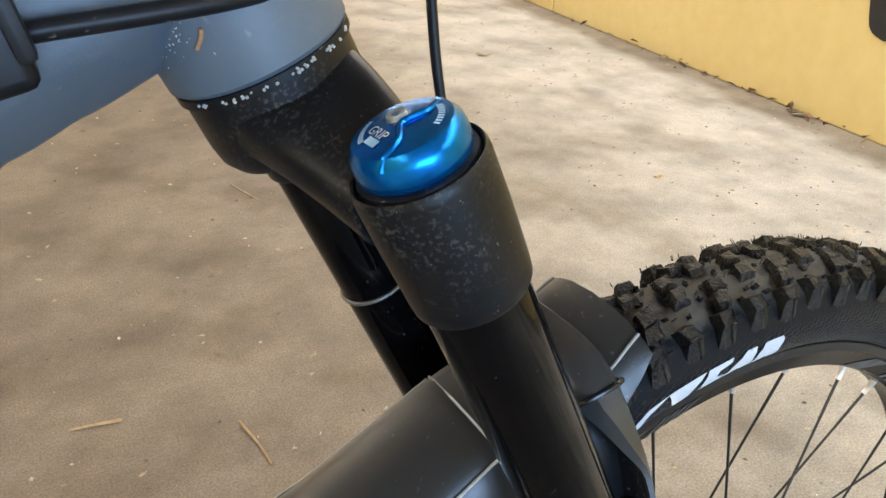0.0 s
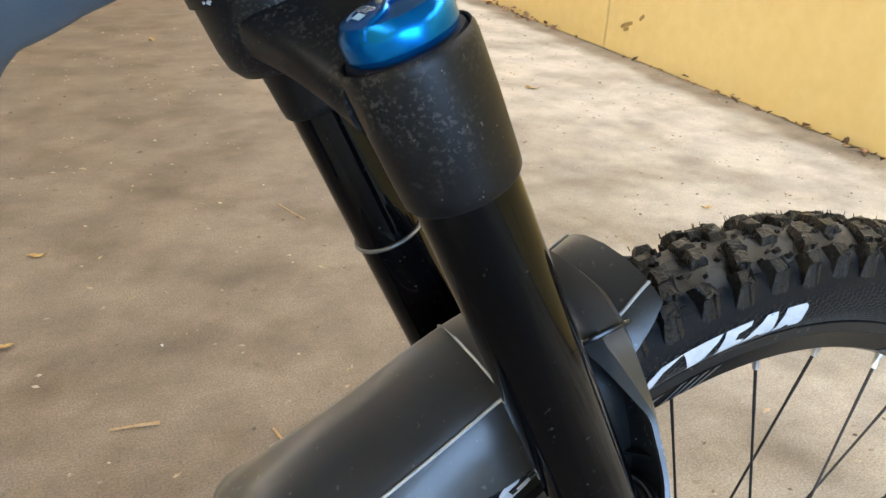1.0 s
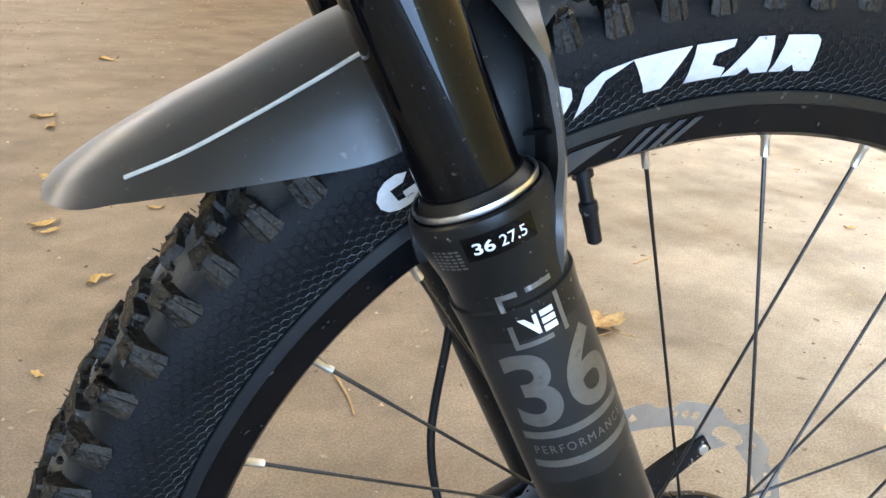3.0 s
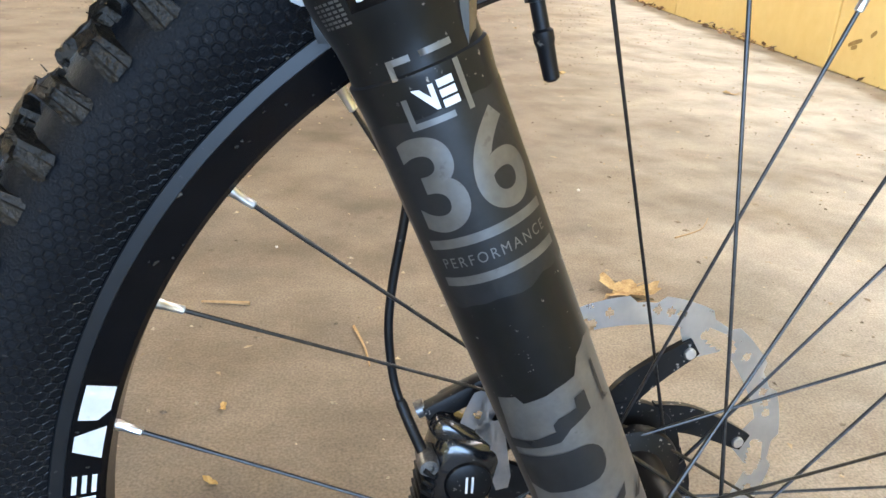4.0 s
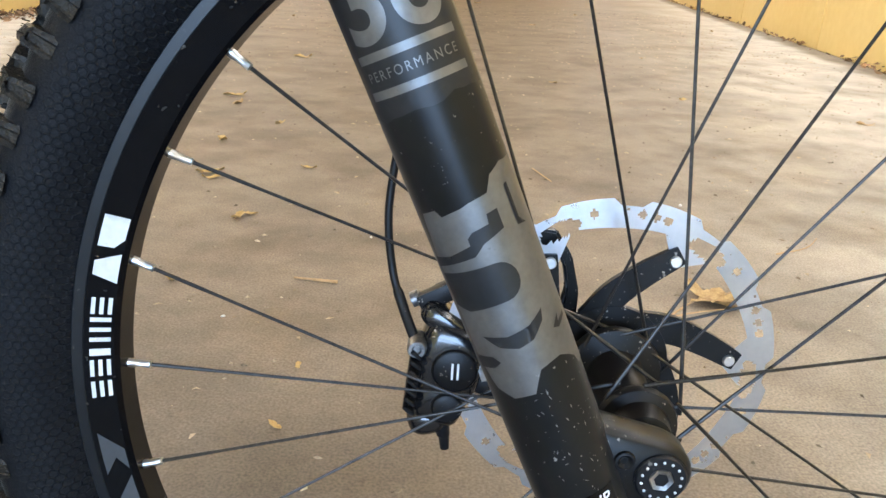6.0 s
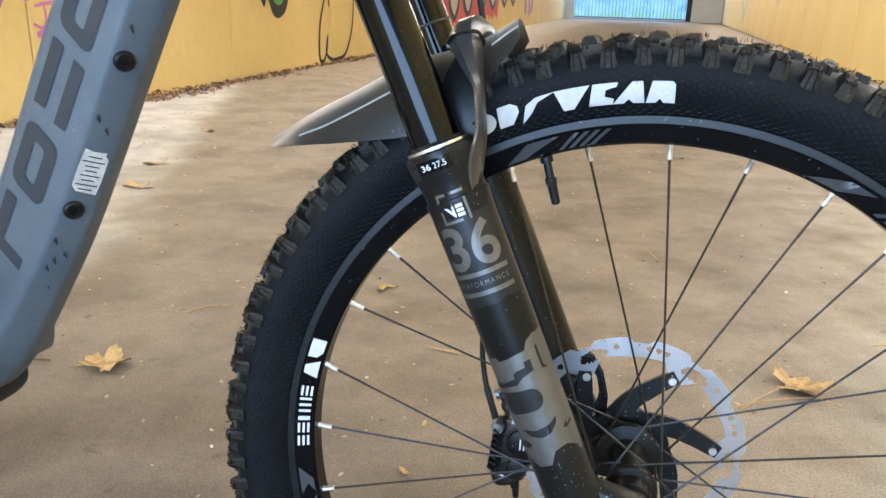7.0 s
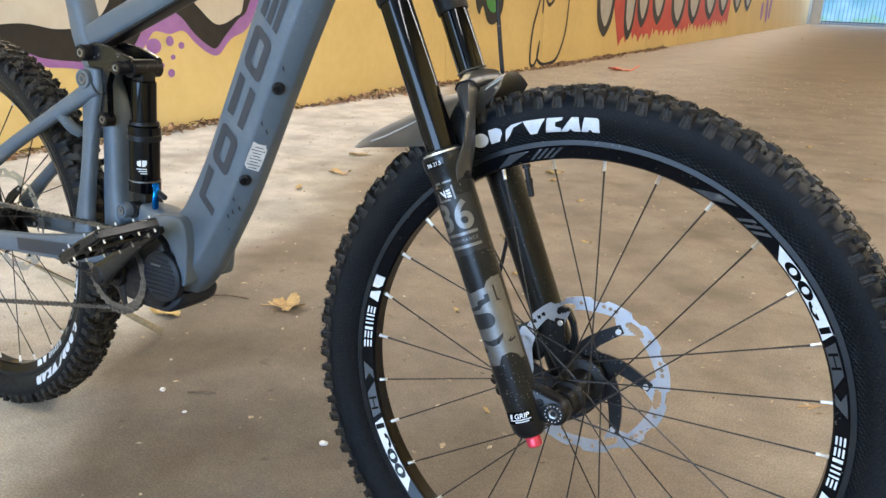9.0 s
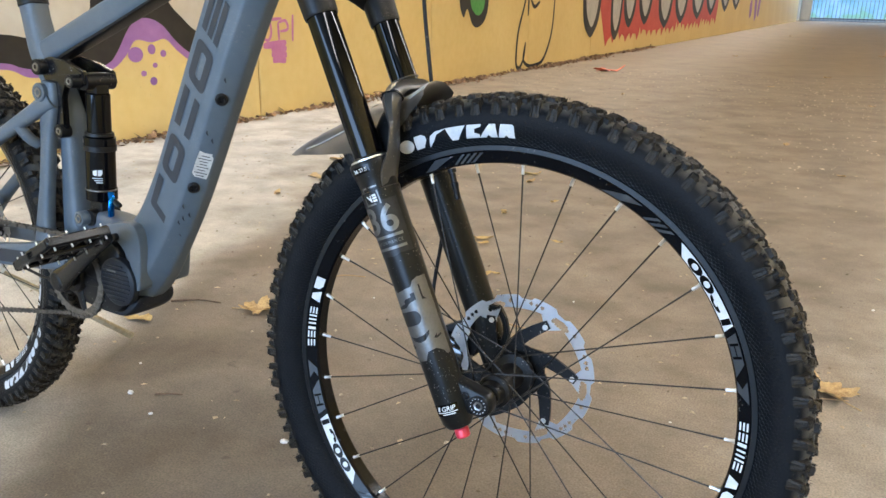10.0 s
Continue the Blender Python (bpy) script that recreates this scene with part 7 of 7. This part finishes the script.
# the far red and grey letters: plain swollen shapes on a dripping red ground
rng = random.Random(21)
red = [(10.85, 1.6), (10.75, 0.80)]
y = 11.1
while y < 20.4:
    low = 0.17 + 0.016 * (y - 11.5) + rng.uniform(-0.05, 0.05)
    red += [(y, low + 0.10 + rng.uniform(0, 0.05)), (y + 0.09, low), (y + 0.20, low + 0.09)]
    y += rng.uniform(0.26, 0.42)
red += [(20.6, 0.7), (20.6, 1.6)]
sprayed("graffiti", [red], M_RED_PAINT, "red dripping ground of a graffiti piece", 0.003, smooth=False)
for y, w, low in ((10.42, 0.80, 0.33), (11.65, 0.60, 0.25), (12.4, 0.75, 0.42), (13.4, 0.90, 0.45), (14.9, 1.10, 0.36), (16.3, 1.15, 0.42), (18.0, 1.3, 0.48), (19.6, 1.3, 0.55), (21.6, 1.4, 0.62), (23.4, 1.5, 0.66)):
    sprayed("graffiti", [[(y - w / 2, 1.5), (y - w * 0.48, low + 0.30), (y - 0.1, low), (y + w * 0.15, low + 0.01), (y + w * 0.47, low + 0.32), (y + w / 2, 1.5)]], M_BLACK_PAINT, "black outline of a swollen letter shape", 0.005)
    sprayed("graffiti", [[(y - w * 0.36, 1.4), (y - w * 0.34, low + 0.42), (y - 0.06, low + 0.14), (y + w * 0.13, low + 0.15), (y + w * 0.33, low + 0.44), (y + w * 0.36, 1.4)]], M_GREY_PAINT, "pale grey swollen letter shape", 0.007)
stroke("graffiti", [[(26.5, 0.9), (26.7, 0.4)], [(27.5, 1.1), (27.9, 0.3)], [(28.6, 1.1), (28.4, 0.4)]], 0.5, M_PURPLE_PAINT, "faded purple marks")
RW = {"wall": wall_right, "m": RIGHT, "sign": -1}
stroke("smudge", [[(3.12, 0.245), (3.16, 0.215)], [(3.22, 0.19), (3.28, 0.17), (3.33, 0.15)], [(3.25, 0.155), (3.30, 0.14)]], 0.022, material("brown_smudge", (0.30, 0.18, 0.05), (0.4, 0.26, 0.09), 30, 0.8), "brown smudge on the paint", **RW)
sprayed("graffiti", [[(1.30, 0.36), (1.38, 0.345), (1.44, 0.40), (1.45, 0.60), (1.20, 0.70), (1.05, 0.5)]], M_BLACK_PAINT, "black sprayed patch", 0.004, **RW)
stroke("graffiti", [[(28.4, 1.4), (30.0, 0.5), (30.6, 0.35)], [(19.6, 1.2), (19.9, 0.85)], [(31.5, 1.3), (29.8, 0.4)]], 0.25, M_GREY_PAINT, "faded grey strokes", **RW)

# ---- the tunnel's far end: a barred gate, with the open air behind it ----
gate = new("gate")
gate.matrix_basis = pose(1.5, 46.3, 0)
tagged(gate, "tall blue-grey steel bar gate closing the tunnel", "gate")
bm = bmesh.new()
for z in (0.12, 1.55, 2.55):
    box(bm, (1.6, 46.3, z), (6.2, 0.05, 0.06))
part("rail", bm, M_GATE, gate, "flat steel rail")
bar = None
for k in range(33):
    x = -1.45 + 0.19 * k
    if bar is None:
        bm = bmesh.new()
        box(bm, (0, 0, 1.3), (0.022, 0.022, 2.55))
        bar = part("bar", bm, M_GATE, gate, "", pose(x, 46.3, 0)).data
    else:
        part("bar", bar, None, gate, "", pose(x, 46.3, 0))
bm = bmesh.new()
box(bm, (4.83, 46.28, 1.4), (0.26, 0.2, 2.74), 0.01)
part("post", bm, material("dark_gate_post", (0.03, 0.03, 0.032), (0.06, 0.06, 0.06), 5, 0.6), gate, "dark steel gate post")
M_PILLAR = material("white_pillar_render", (0.84, 0.83, 0.80), (0.9, 0.9, 0.88), 3, 0.8)
# right one widened, left one added; their white stands in for daylight glow
for x, w in ((5.88, 1.84), (-1.80, 0.56)):
    bm = bmesh.new()
    box(bm, (x, 46.25, 1.37), (w, 0.4, 2.74), 0.02)
    tagged(part("pillar", bm, M_PILLAR), "white pillar piece between wall end and gate", "pillar", kind="structure")
bm = bmesh.new()
box(bm, (1.5, 52.2, 0.0), (14, 11.2, 0.02))
tagged(part("pavement", bm, material("pale_outdoor_concrete", (0.5, 0.52, 0.54), (0.62, 0.64, 0.66), 1.2, 0.8)), "pale concrete apron in the open air", "pavement", kind="structure")
bm = bmesh.new()
bm.faces.new([bm.verts.new(p) for p in ((-14, 58, -0.2), (22, 58, -0.2), (22, 58, 9), (-14, 58, 9))])
M_AIR = bpy.data.materials.new("open_air")
M_AIR.use_nodes = True
e = M_AIR.node_tree.nodes.new("ShaderNodeEmission")
e.inputs["Color"].default_value, e.inputs["Strength"].default_value = (0.26, 0.56, 1.0, 1), 1.3
haze = M_AIR.node_tree.nodes.new("ShaderNodeTexNoise")
haze.inputs["Scale"].default_value, haze.inputs["Detail"].default_value = 0.9, 6
tint = M_AIR.node_tree.nodes.new("ShaderNodeValToRGB")
tint.color_ramp.elements[0].position, tint.color_ramp.elements[1].position = 0.36, 0.62
tint.color_ramp.elements[0].color, tint.color_ramp.elements[1].color = (0.16, 0.42, 0.66, 1), (0.30, 0.58, 1.0, 1)
M_AIR.node_tree.links.new(M_AIR.node_tree.nodes.new("ShaderNodeTexCoord").outputs["Object"], haze.inputs["Vector"])
M_AIR.node_tree.links.new(haze.outputs["Fac"], tint.inputs["Fac"])
an = M_AIR.node_tree.nodes
rise = an.new("ShaderNodeSeparateXYZ")
M_AIR.node_tree.links.new(haze.inputs["Vector"].links[0].from_socket, rise.inputs[0])
bush = an.new("ShaderNodeTexNoise")
bush.inputs["Scale"].default_value, bush.inputs["Detail"].default_value = 1.6, 5
M_AIR.node_tree.links.new(haze.inputs["Vector"].links[0].from_socket, bush.inputs["Vector"])
brow = an.new("ShaderNodeMath")
brow.operation = "MULTIPLY_ADD"
brow.inputs[1].default_value, brow.inputs[2].default_value = 3.2, -1.3
M_AIR.node_tree.links.new(bush.outputs["Fac"], brow.inputs[0])
under = an.new("ShaderNodeMath")
under.operation = "SUBTRACT"
M_AIR.node_tree.links.new(brow.outputs[0], under.inputs[0])
M_AIR.node_tree.links.new(rise.outputs["Z"], under.inputs[1])
shrub = an.new("ShaderNodeMapRange")
shrub.inputs["From Min"].default_value, shrub.inputs["From Max"].default_value = -0.2, 0.3
M_AIR.node_tree.links.new(under.outputs[0], shrub.inputs["Value"])
green = an.new("ShaderNodeMix")
green.data_type = "RGBA"
green.inputs["B"].default_value = (0.22, 0.50, 0.50, 1)
M_AIR.node_tree.links.new(shrub.outputs["Result"], green.inputs["Factor"])
M_AIR.node_tree.links.new(tint.outputs["Color"], green.inputs["A"])
M_AIR.node_tree.links.new(green.outputs["Result"], e.inputs["Color"])
M_AIR.node_tree.links.new(e.outputs[0], M_AIR.node_tree.nodes["Material Output"].inputs["Surface"])
tagged(part("backdrop", bm, M_AIR), "hazy pale blue open air beyond the tunnel", "sky", kind="structure")
# ---- leaves, twigs and stones on the floor ----
M_LEAF = material("dry_ochre_leaf", (0.24, 0.13, 0.05), (0.60, 0.43, 0.20), 45, 0.6, 0.75, bump=0.4, bump_scale=300, island=0.2)
M_LEAF_YELLOW = material("yellow_leaf", (0.42, 0.27, 0.09), (0.62, 0.45, 0.19), 60, 0.55, 0.7)
M_LEAF_BROWN = material("brown_leaf_litter", (0.11, 0.06, 0.03), (0.34, 0.2, 0.10), 30, 0.7, 0.85, island=0.45)
M_TWIG = material("pale_dry_twig", (0.36, 0.22, 0.10), (0.55, 0.37, 0.2), 90, 0.7, bump=0.3, bump_scale=400)
M_STICK = material("barked_pale_stick", (0.30, 0.24, 0.15), (0.5, 0.43, 0.3), 70, 0.75, bump=0.6, bump_scale=260)
M_TWIG_DARK = material("dark_twig", (0.07, 0.045, 0.03), (0.16, 0.11, 0.07), 90, 0.75, bump=0.4, bump_scale=400)
M_STONE = material("pale_pebble", (0.6, 0.58, 0.54), (0.8, 0.78, 0.74), 90, 0.7)
M_RED_SCRAP = material("orange_red_scrap", (0.62, 0.1, 0.04), (0.75, 0.2, 0.1), 12, 0.6)


def leaf_mesh(seed, size, lobes):
    """A curled dead leaf with a lobed or plain outline, a midrib fold and a stalk."""
    rng = random.Random(seed)
    bm = bmesh.new()
    n = 60 if lobes else 30
    flat = 0.55 if lobes else 0.45
    ring1, ring2 = [], []
    for k in range(n):
        a = 2 * math.pi * k / n
        if lobes:
            r = size * (0.42 + 0.50 * abs(math.cos(2.5 * a)) ** 1.2 + 0.10 * abs(math.cos(7.5 * a + seed)) + rng.uniform(-0.09, 0.09)) * 0.62
        else:
            r = size * (0.5 * abs(math.cos(a)) ** 0.9 + 0.26 + rng.uniform(-0.04, 0.04))
        x, y = r * math.cos(a), r * math.sin(a) * (0.85 if lobes else 0.62)
        curl = lambda u, v: 0.004 + flat * (1.3 * (u * u * 0.8 + v * v * 1.4) / size * (0.5 + 0.5 * math.sin(3 * a + seed)) + 0.10 * size * max(0.0, math.sin(2 * a + seed)) * (math.hypot(u, v) / size))
        ring1.append((x * 0.5, y * 0.5, curl(x * 0.5, y * 0.5) * 0.7 + abs(y) * 0.10))
        ring2.append((x, y, curl(x, y) + rng.uniform(0, 0.06) * size))
    c = bm.verts.new((0, 0, 0.004))
    v1 = [bm.verts.new(p) for p in ring1]
    v2 = [bm.verts.new(p) for p in ring2]
    for k in range(n):
        j = (k + 1) % n
        bm.faces.new((c, v1[k], v1[j]))
        bm.faces.new((v1[k], v2[k], v2[j], v1[j]))
    tube(bm, [(-size * 0.2, 0, 0.005), (-size * 0.45, size * 0.04, 0.004), (-size * (0.85 if lobes else 0.62), size * 0.02, 0.003)], [size * 0.012, size * 0.012, size * 0.016], 5)
    return bm


def leaf(x, y, size, seed, mat, label, lobes=False, turn=None):
    m = pose(x, y, 0.0, 0, 0, seed * 47 % 360 if turn is None else turn)
    return tagged(part("leaf", leaf_mesh(seed, size, lobes), mat, None, "", m, sharp=60), label, "leaf", "leaves on the floor")


leaf(-0.970, 0.670, 0.085, 3, M_LEAF, "large curled ochre maple leaf on the concrete", True, 20)
leaf(0.400, 0.910, 0.100, 8, M_LEAF, "large torn ochre maple leaf on the concrete", True, 140)
leaf(-1.200, 0.475, 0.055, 5, M_LEAF_YELLOW, "yellow leaf lying beside a stick", False, 10)
for k, (x, y, s) in enumerate(((-0.88, 3.80, 0.07), (-0.93, 2.63, 0.06), (-0.66, 2.18, 0.035), (-0.78, 1.92, 0.04), (-0.47, 1.65, 0.03), (-0.71, 1.56, 0.05), (-0.55, 1.23, 0.035), (-0.58, 0.88, 0.022), (-0.53, 1.25, 0.025), (-0.69, 1.51, 0.035), (-0.30, 0.60, 0.014), (-0.30, 0.45, 0.016), (1.34, 1.33, 0.028), (0.95, 3.1, 0.04))):
    leaf(x, y, s, 11 + k, M_LEAF_YELLOW, "small yellow fallen leaf on the concrete")
for k, (x, y, s) in enumerate(((-1.73, 1.71, 0.06), (-1.75, 2.04, 0.10), (-1.91, 2.44, 0.09), (-0.88, 2.48, 0.06), (1.59, 2.74, 0.06), (-0.28, 7.78, 0.10), (-0.97, 22.1, 0.15), (-1.4, 6.2, 0.10), (0.6, 6.6, 0.09), (0.2, 9.3, 0.12), (1.2, 8.1, 0.10), (1.8, 11.5, 0.14), (0.9, 14.2, 0.14), (-1.2, 12.5, 0.12), (2.3, 7.0, 0.11), (0.9, 5.0, 0.07), (-2.1, 3.3, 0.08), (-2.4, 4.6, 0.09), (0.1, 4.2, 0.06), (1.1, 4.6, 0.05), (0.4, 3.4, 0.04), (2.1, 17.0, 0.15), (-0.2, 16.0, 0.14))):
    leaf(x, y, s * (0.45 if y > 4.5 else 0.8), 41 + k, M_LEAF, "dry brown fallen leaf on the concrete")
tagged(part("scrap", leaf_mesh(77, 0.24, False), M_RED_SCRAP, None, "", pose(-2.15, 8.5, 0, 0, 0, 12), sharp=60), "crumpled orange-red scrap lying near the wall", "scrap")


def twig(pts, r, mat, label, name="twig", lift=True):
    bm = bmesh.new()
    p = spline([(x, y, (z if lift else 0) + r) for x, y, z in pts], 4)
    tube(bm, p, [r * (1 - 0.55 * i / len(p)) for i in range(len(p))], 7)
    return tagged(part(name, bm, mat), label, name, "twigs on the floor" if name == "twig" else "")


twig([(-0.286, 0.899, 0.002), (-0.325, 0.908, 0.0), (-0.366, 0.911, 0.001)], 0.0035, M_TWIG, "flat pale splinter of wood on the concrete")
twig([(-0.113, 0.812, 0.002), (-0.100, 0.750, 0.0), (-0.096, 0.690, 0.002)], 0.0025, M_TWIG, "thin pale twig on the concrete")
twig([(-0.860, 0.209, 0.0), (-0.835, 0.223, 0.001), (-0.808, 0.235, 0.0)], 0.0026, M_TWIG_DARK, "short dark twig on the concrete")
twig([(-1.215, 0.605, 0.0), (-1.15, 0.64, 0.004), (-1.09, 0.66, 0.0)], 0.0032, M_TWIG_DARK, "thin dark twig near the stick")
twig([(0.25, 0.80, 0.0), (0.33, 0.84, 0.006), (0.44, 0.885, 0.003)], 0.0018, M_TWIG, "thin pale needle beside the leaf")
twig([(0.27, 0.80, 0.0), (0.36, 0.90, 0.004), (0.45, 0.955, 0.002)], 0.0018, M_TWIG, "thin pale needle beside the leaf")
twig([(-0.95, 0.96, 0.0), (-0.92, 1.00, 0.004), (-0.86, 1.03, 0.0)], 0.0020, M_TWIG, "thin pale twig on the concrete")
twig([(0.15, 1.78, 0.0), (0.17, 1.70, 0.003), (0.19, 1.65, 0.0)], 0.0020, M_TWIG, "thin pale twig on the concrete")
twig([(0.62, 1.18, 0.0), (0.70, 1.22, 0.003), (0.76, 1.30, 0.0)], 0.0018, M_TWIG, "thin pale twig on the concrete")
twig([(-1.120, 0.385, 0.0), (-1.150, 0.300, 0.080), (-1.185, 0.200, 0.175), (-1.205, 0.140, 0.230)], 0.0085, M_STICK, "rough pale stick propping up the bicycle", "prop_stick")


def pebble(x, y, s, seed, label="small pale pebble on the concrete"):
    bm = bmesh.new()
    bmesh.ops.create_icosphere(bm, subdivisions=2, radius=1)
    rng = random.Random(seed)
    for v in bm.verts:
        v.co = Vector((v.co.x * s, v.co.y * s * 0.7, max(-0.35, v.co.z) * s * 0.55 + 0.35 * s * 0.55)) * (1 + rng.uniform(-0.12, 0.12))
        v.co.z = max(0, v.co.z)
    return tagged(part("pebble", bm, M_STONE, None, "", pose(x, y, 0, 0, 0, seed * 33)), label, "pebble", "pebbles on the floor")


for k, (x, y, s) in enumerate(((-0.912, 0.192, 0.0075), (-0.512, 0.194, 0.0085), (-0.81, 0.15, 0.005), (-1.19, 0.41, 0.004), (-0.63, 0.45, 0.004), (-1.0, 0.30, 0.004), (0.12, 0.62, 0.003), (-0.45, 0.75, 0.004), (0.5, 1.5, 0.006), (-0.25, 1.15, 0.004), (-0.75, 0.9, 0.004))):
    pebble(x, y, s, 5 + k)

# litter blown against the foot of each wall
bm = bmesh.new()
rng = random.Random(17)


def litter(bm, m, sign, y0, y1, count, spread):
    for k in range(count):
        y = rng.uniform(y0, y1)
        heap = 0.5 + 0.5 * math.sin(y * 2.3) * math.sin(y * 0.9 + 1)
        if rng.random() > 0.25 + heap:
            continue
        d = abs(rng.gauss(0, spread * (0.4 + heap)))
        c = m @ Vector((sign * (0.012 + d), y, 0.006 + max(0.0, (0.05 * heap - 0.35 * d)) * rng.random()))
        s = rng.uniform(0.012, 0.034)
        n = Vector((rng.gauss(0, 0.5), rng.gauss(0, 0.5), 1)).normalized()
        a = n.orthogonal().normalized()
        a.rotate(Matrix.Rotation(rng.uniform(0, 6.28), 3, n))
        b = n.cross(a)
        q = [a * s, b * s * 0.55 + n * s * rng.uniform(-0.1, 0.4), -a * s, -b * s * 0.55 + n * s * rng.uniform(-0.1, 0.4)]
        low = min((c + p).z for p in q)
        vs = [bm.verts.new(c + p - Vector((0, 0, low - 0.003 if low < 0.003 else 0))) for p in q]
        bm.faces.new((vs[0], vs[1], vs[2]))
        bm.faces.new((vs[0], vs[2], vs[3]))


litter(bm, LEFT, 1, -1, 14, 3400, 0.07)
litter(bm, RIGHT, -1, -1, 18, 520, 0.03)
tagged(part("leaf_litter", bm, M_LEAF_BROWN, smooth=False), "brown leaf litter along the foot of the walls", "leaf litter", kind="stuff")
bm = bmesh.new()
for k in range(4200):
    x, y = rng.uniform(-2.8, 2.4), rng.uniform(-0.6, 9) 
    s = rng.uniform(0.0012, 0.0045) * (1 + 0.15 * y)
    a = rng.uniform(0, 6.28)
    u, v = Vector((math.cos(a), math.sin(a), 0)) * s * rng.uniform(1, 2.2), Vector((-math.sin(a), math.cos(a), 0)) * s
    c = Vector((x, y, 0.0012))
    top = bm.verts.new(c + Vector((0, 0, s * 0.5)))
    vs = [bm.verts.new(c + q - Vector((0, 0, 0.0012))) for q in (u, v, -u, -v)]
    for i in range(4):
        bm.faces.new((vs[i], vs[(i + 1) % 4], top))
tagged(part("grit", bm, material("floor_grit", (0.1, 0.07, 0.045), (0.5, 0.42, 0.3), 40, 0.8, island=0.6), smooth=False), "scattered grit and leaf crumbs on the concrete", "grit", kind="stuff")
bm = bmesh.new()
for k in range(520):
    x, y = rng.uniform(-2.6, 2.3), rng.uniform(-0.7, 1) + 9 * rng.random() ** 2
    s = rng.uniform(0.003, 0.007) * (1 + 0.12 * max(0.0, y))
    a, up = rng.uniform(0, 6.28), rng.uniform(0.0005, 0.003)
    u, v = Vector((math.cos(a), math.sin(a), 0)) * s * rng.uniform(1, 1.8), Vector((-math.sin(a), math.cos(a), 0)) * s * rng.uniform(0.4, 1)
    c = Vector((x, y, 0.0012))
    q = [bm.verts.new(c + p) for p in (u, v * 1.1 + Vector((0, 0, up)), v * 0.3 - u, -u * 0.8 - v * 0.4, -v + Vector((0, 0, up)))]
    bm.faces.new(q)
tagged(part("leaf_crumbs", bm, material("pale_leaf_crumb", (0.20, 0.13, 0.07), (0.54, 0.44, 0.30), 30, 0.75, island=0.5), smooth=False), "broken bits of pale dry leaf on the concrete", "leaf crumbs", kind="stuff")
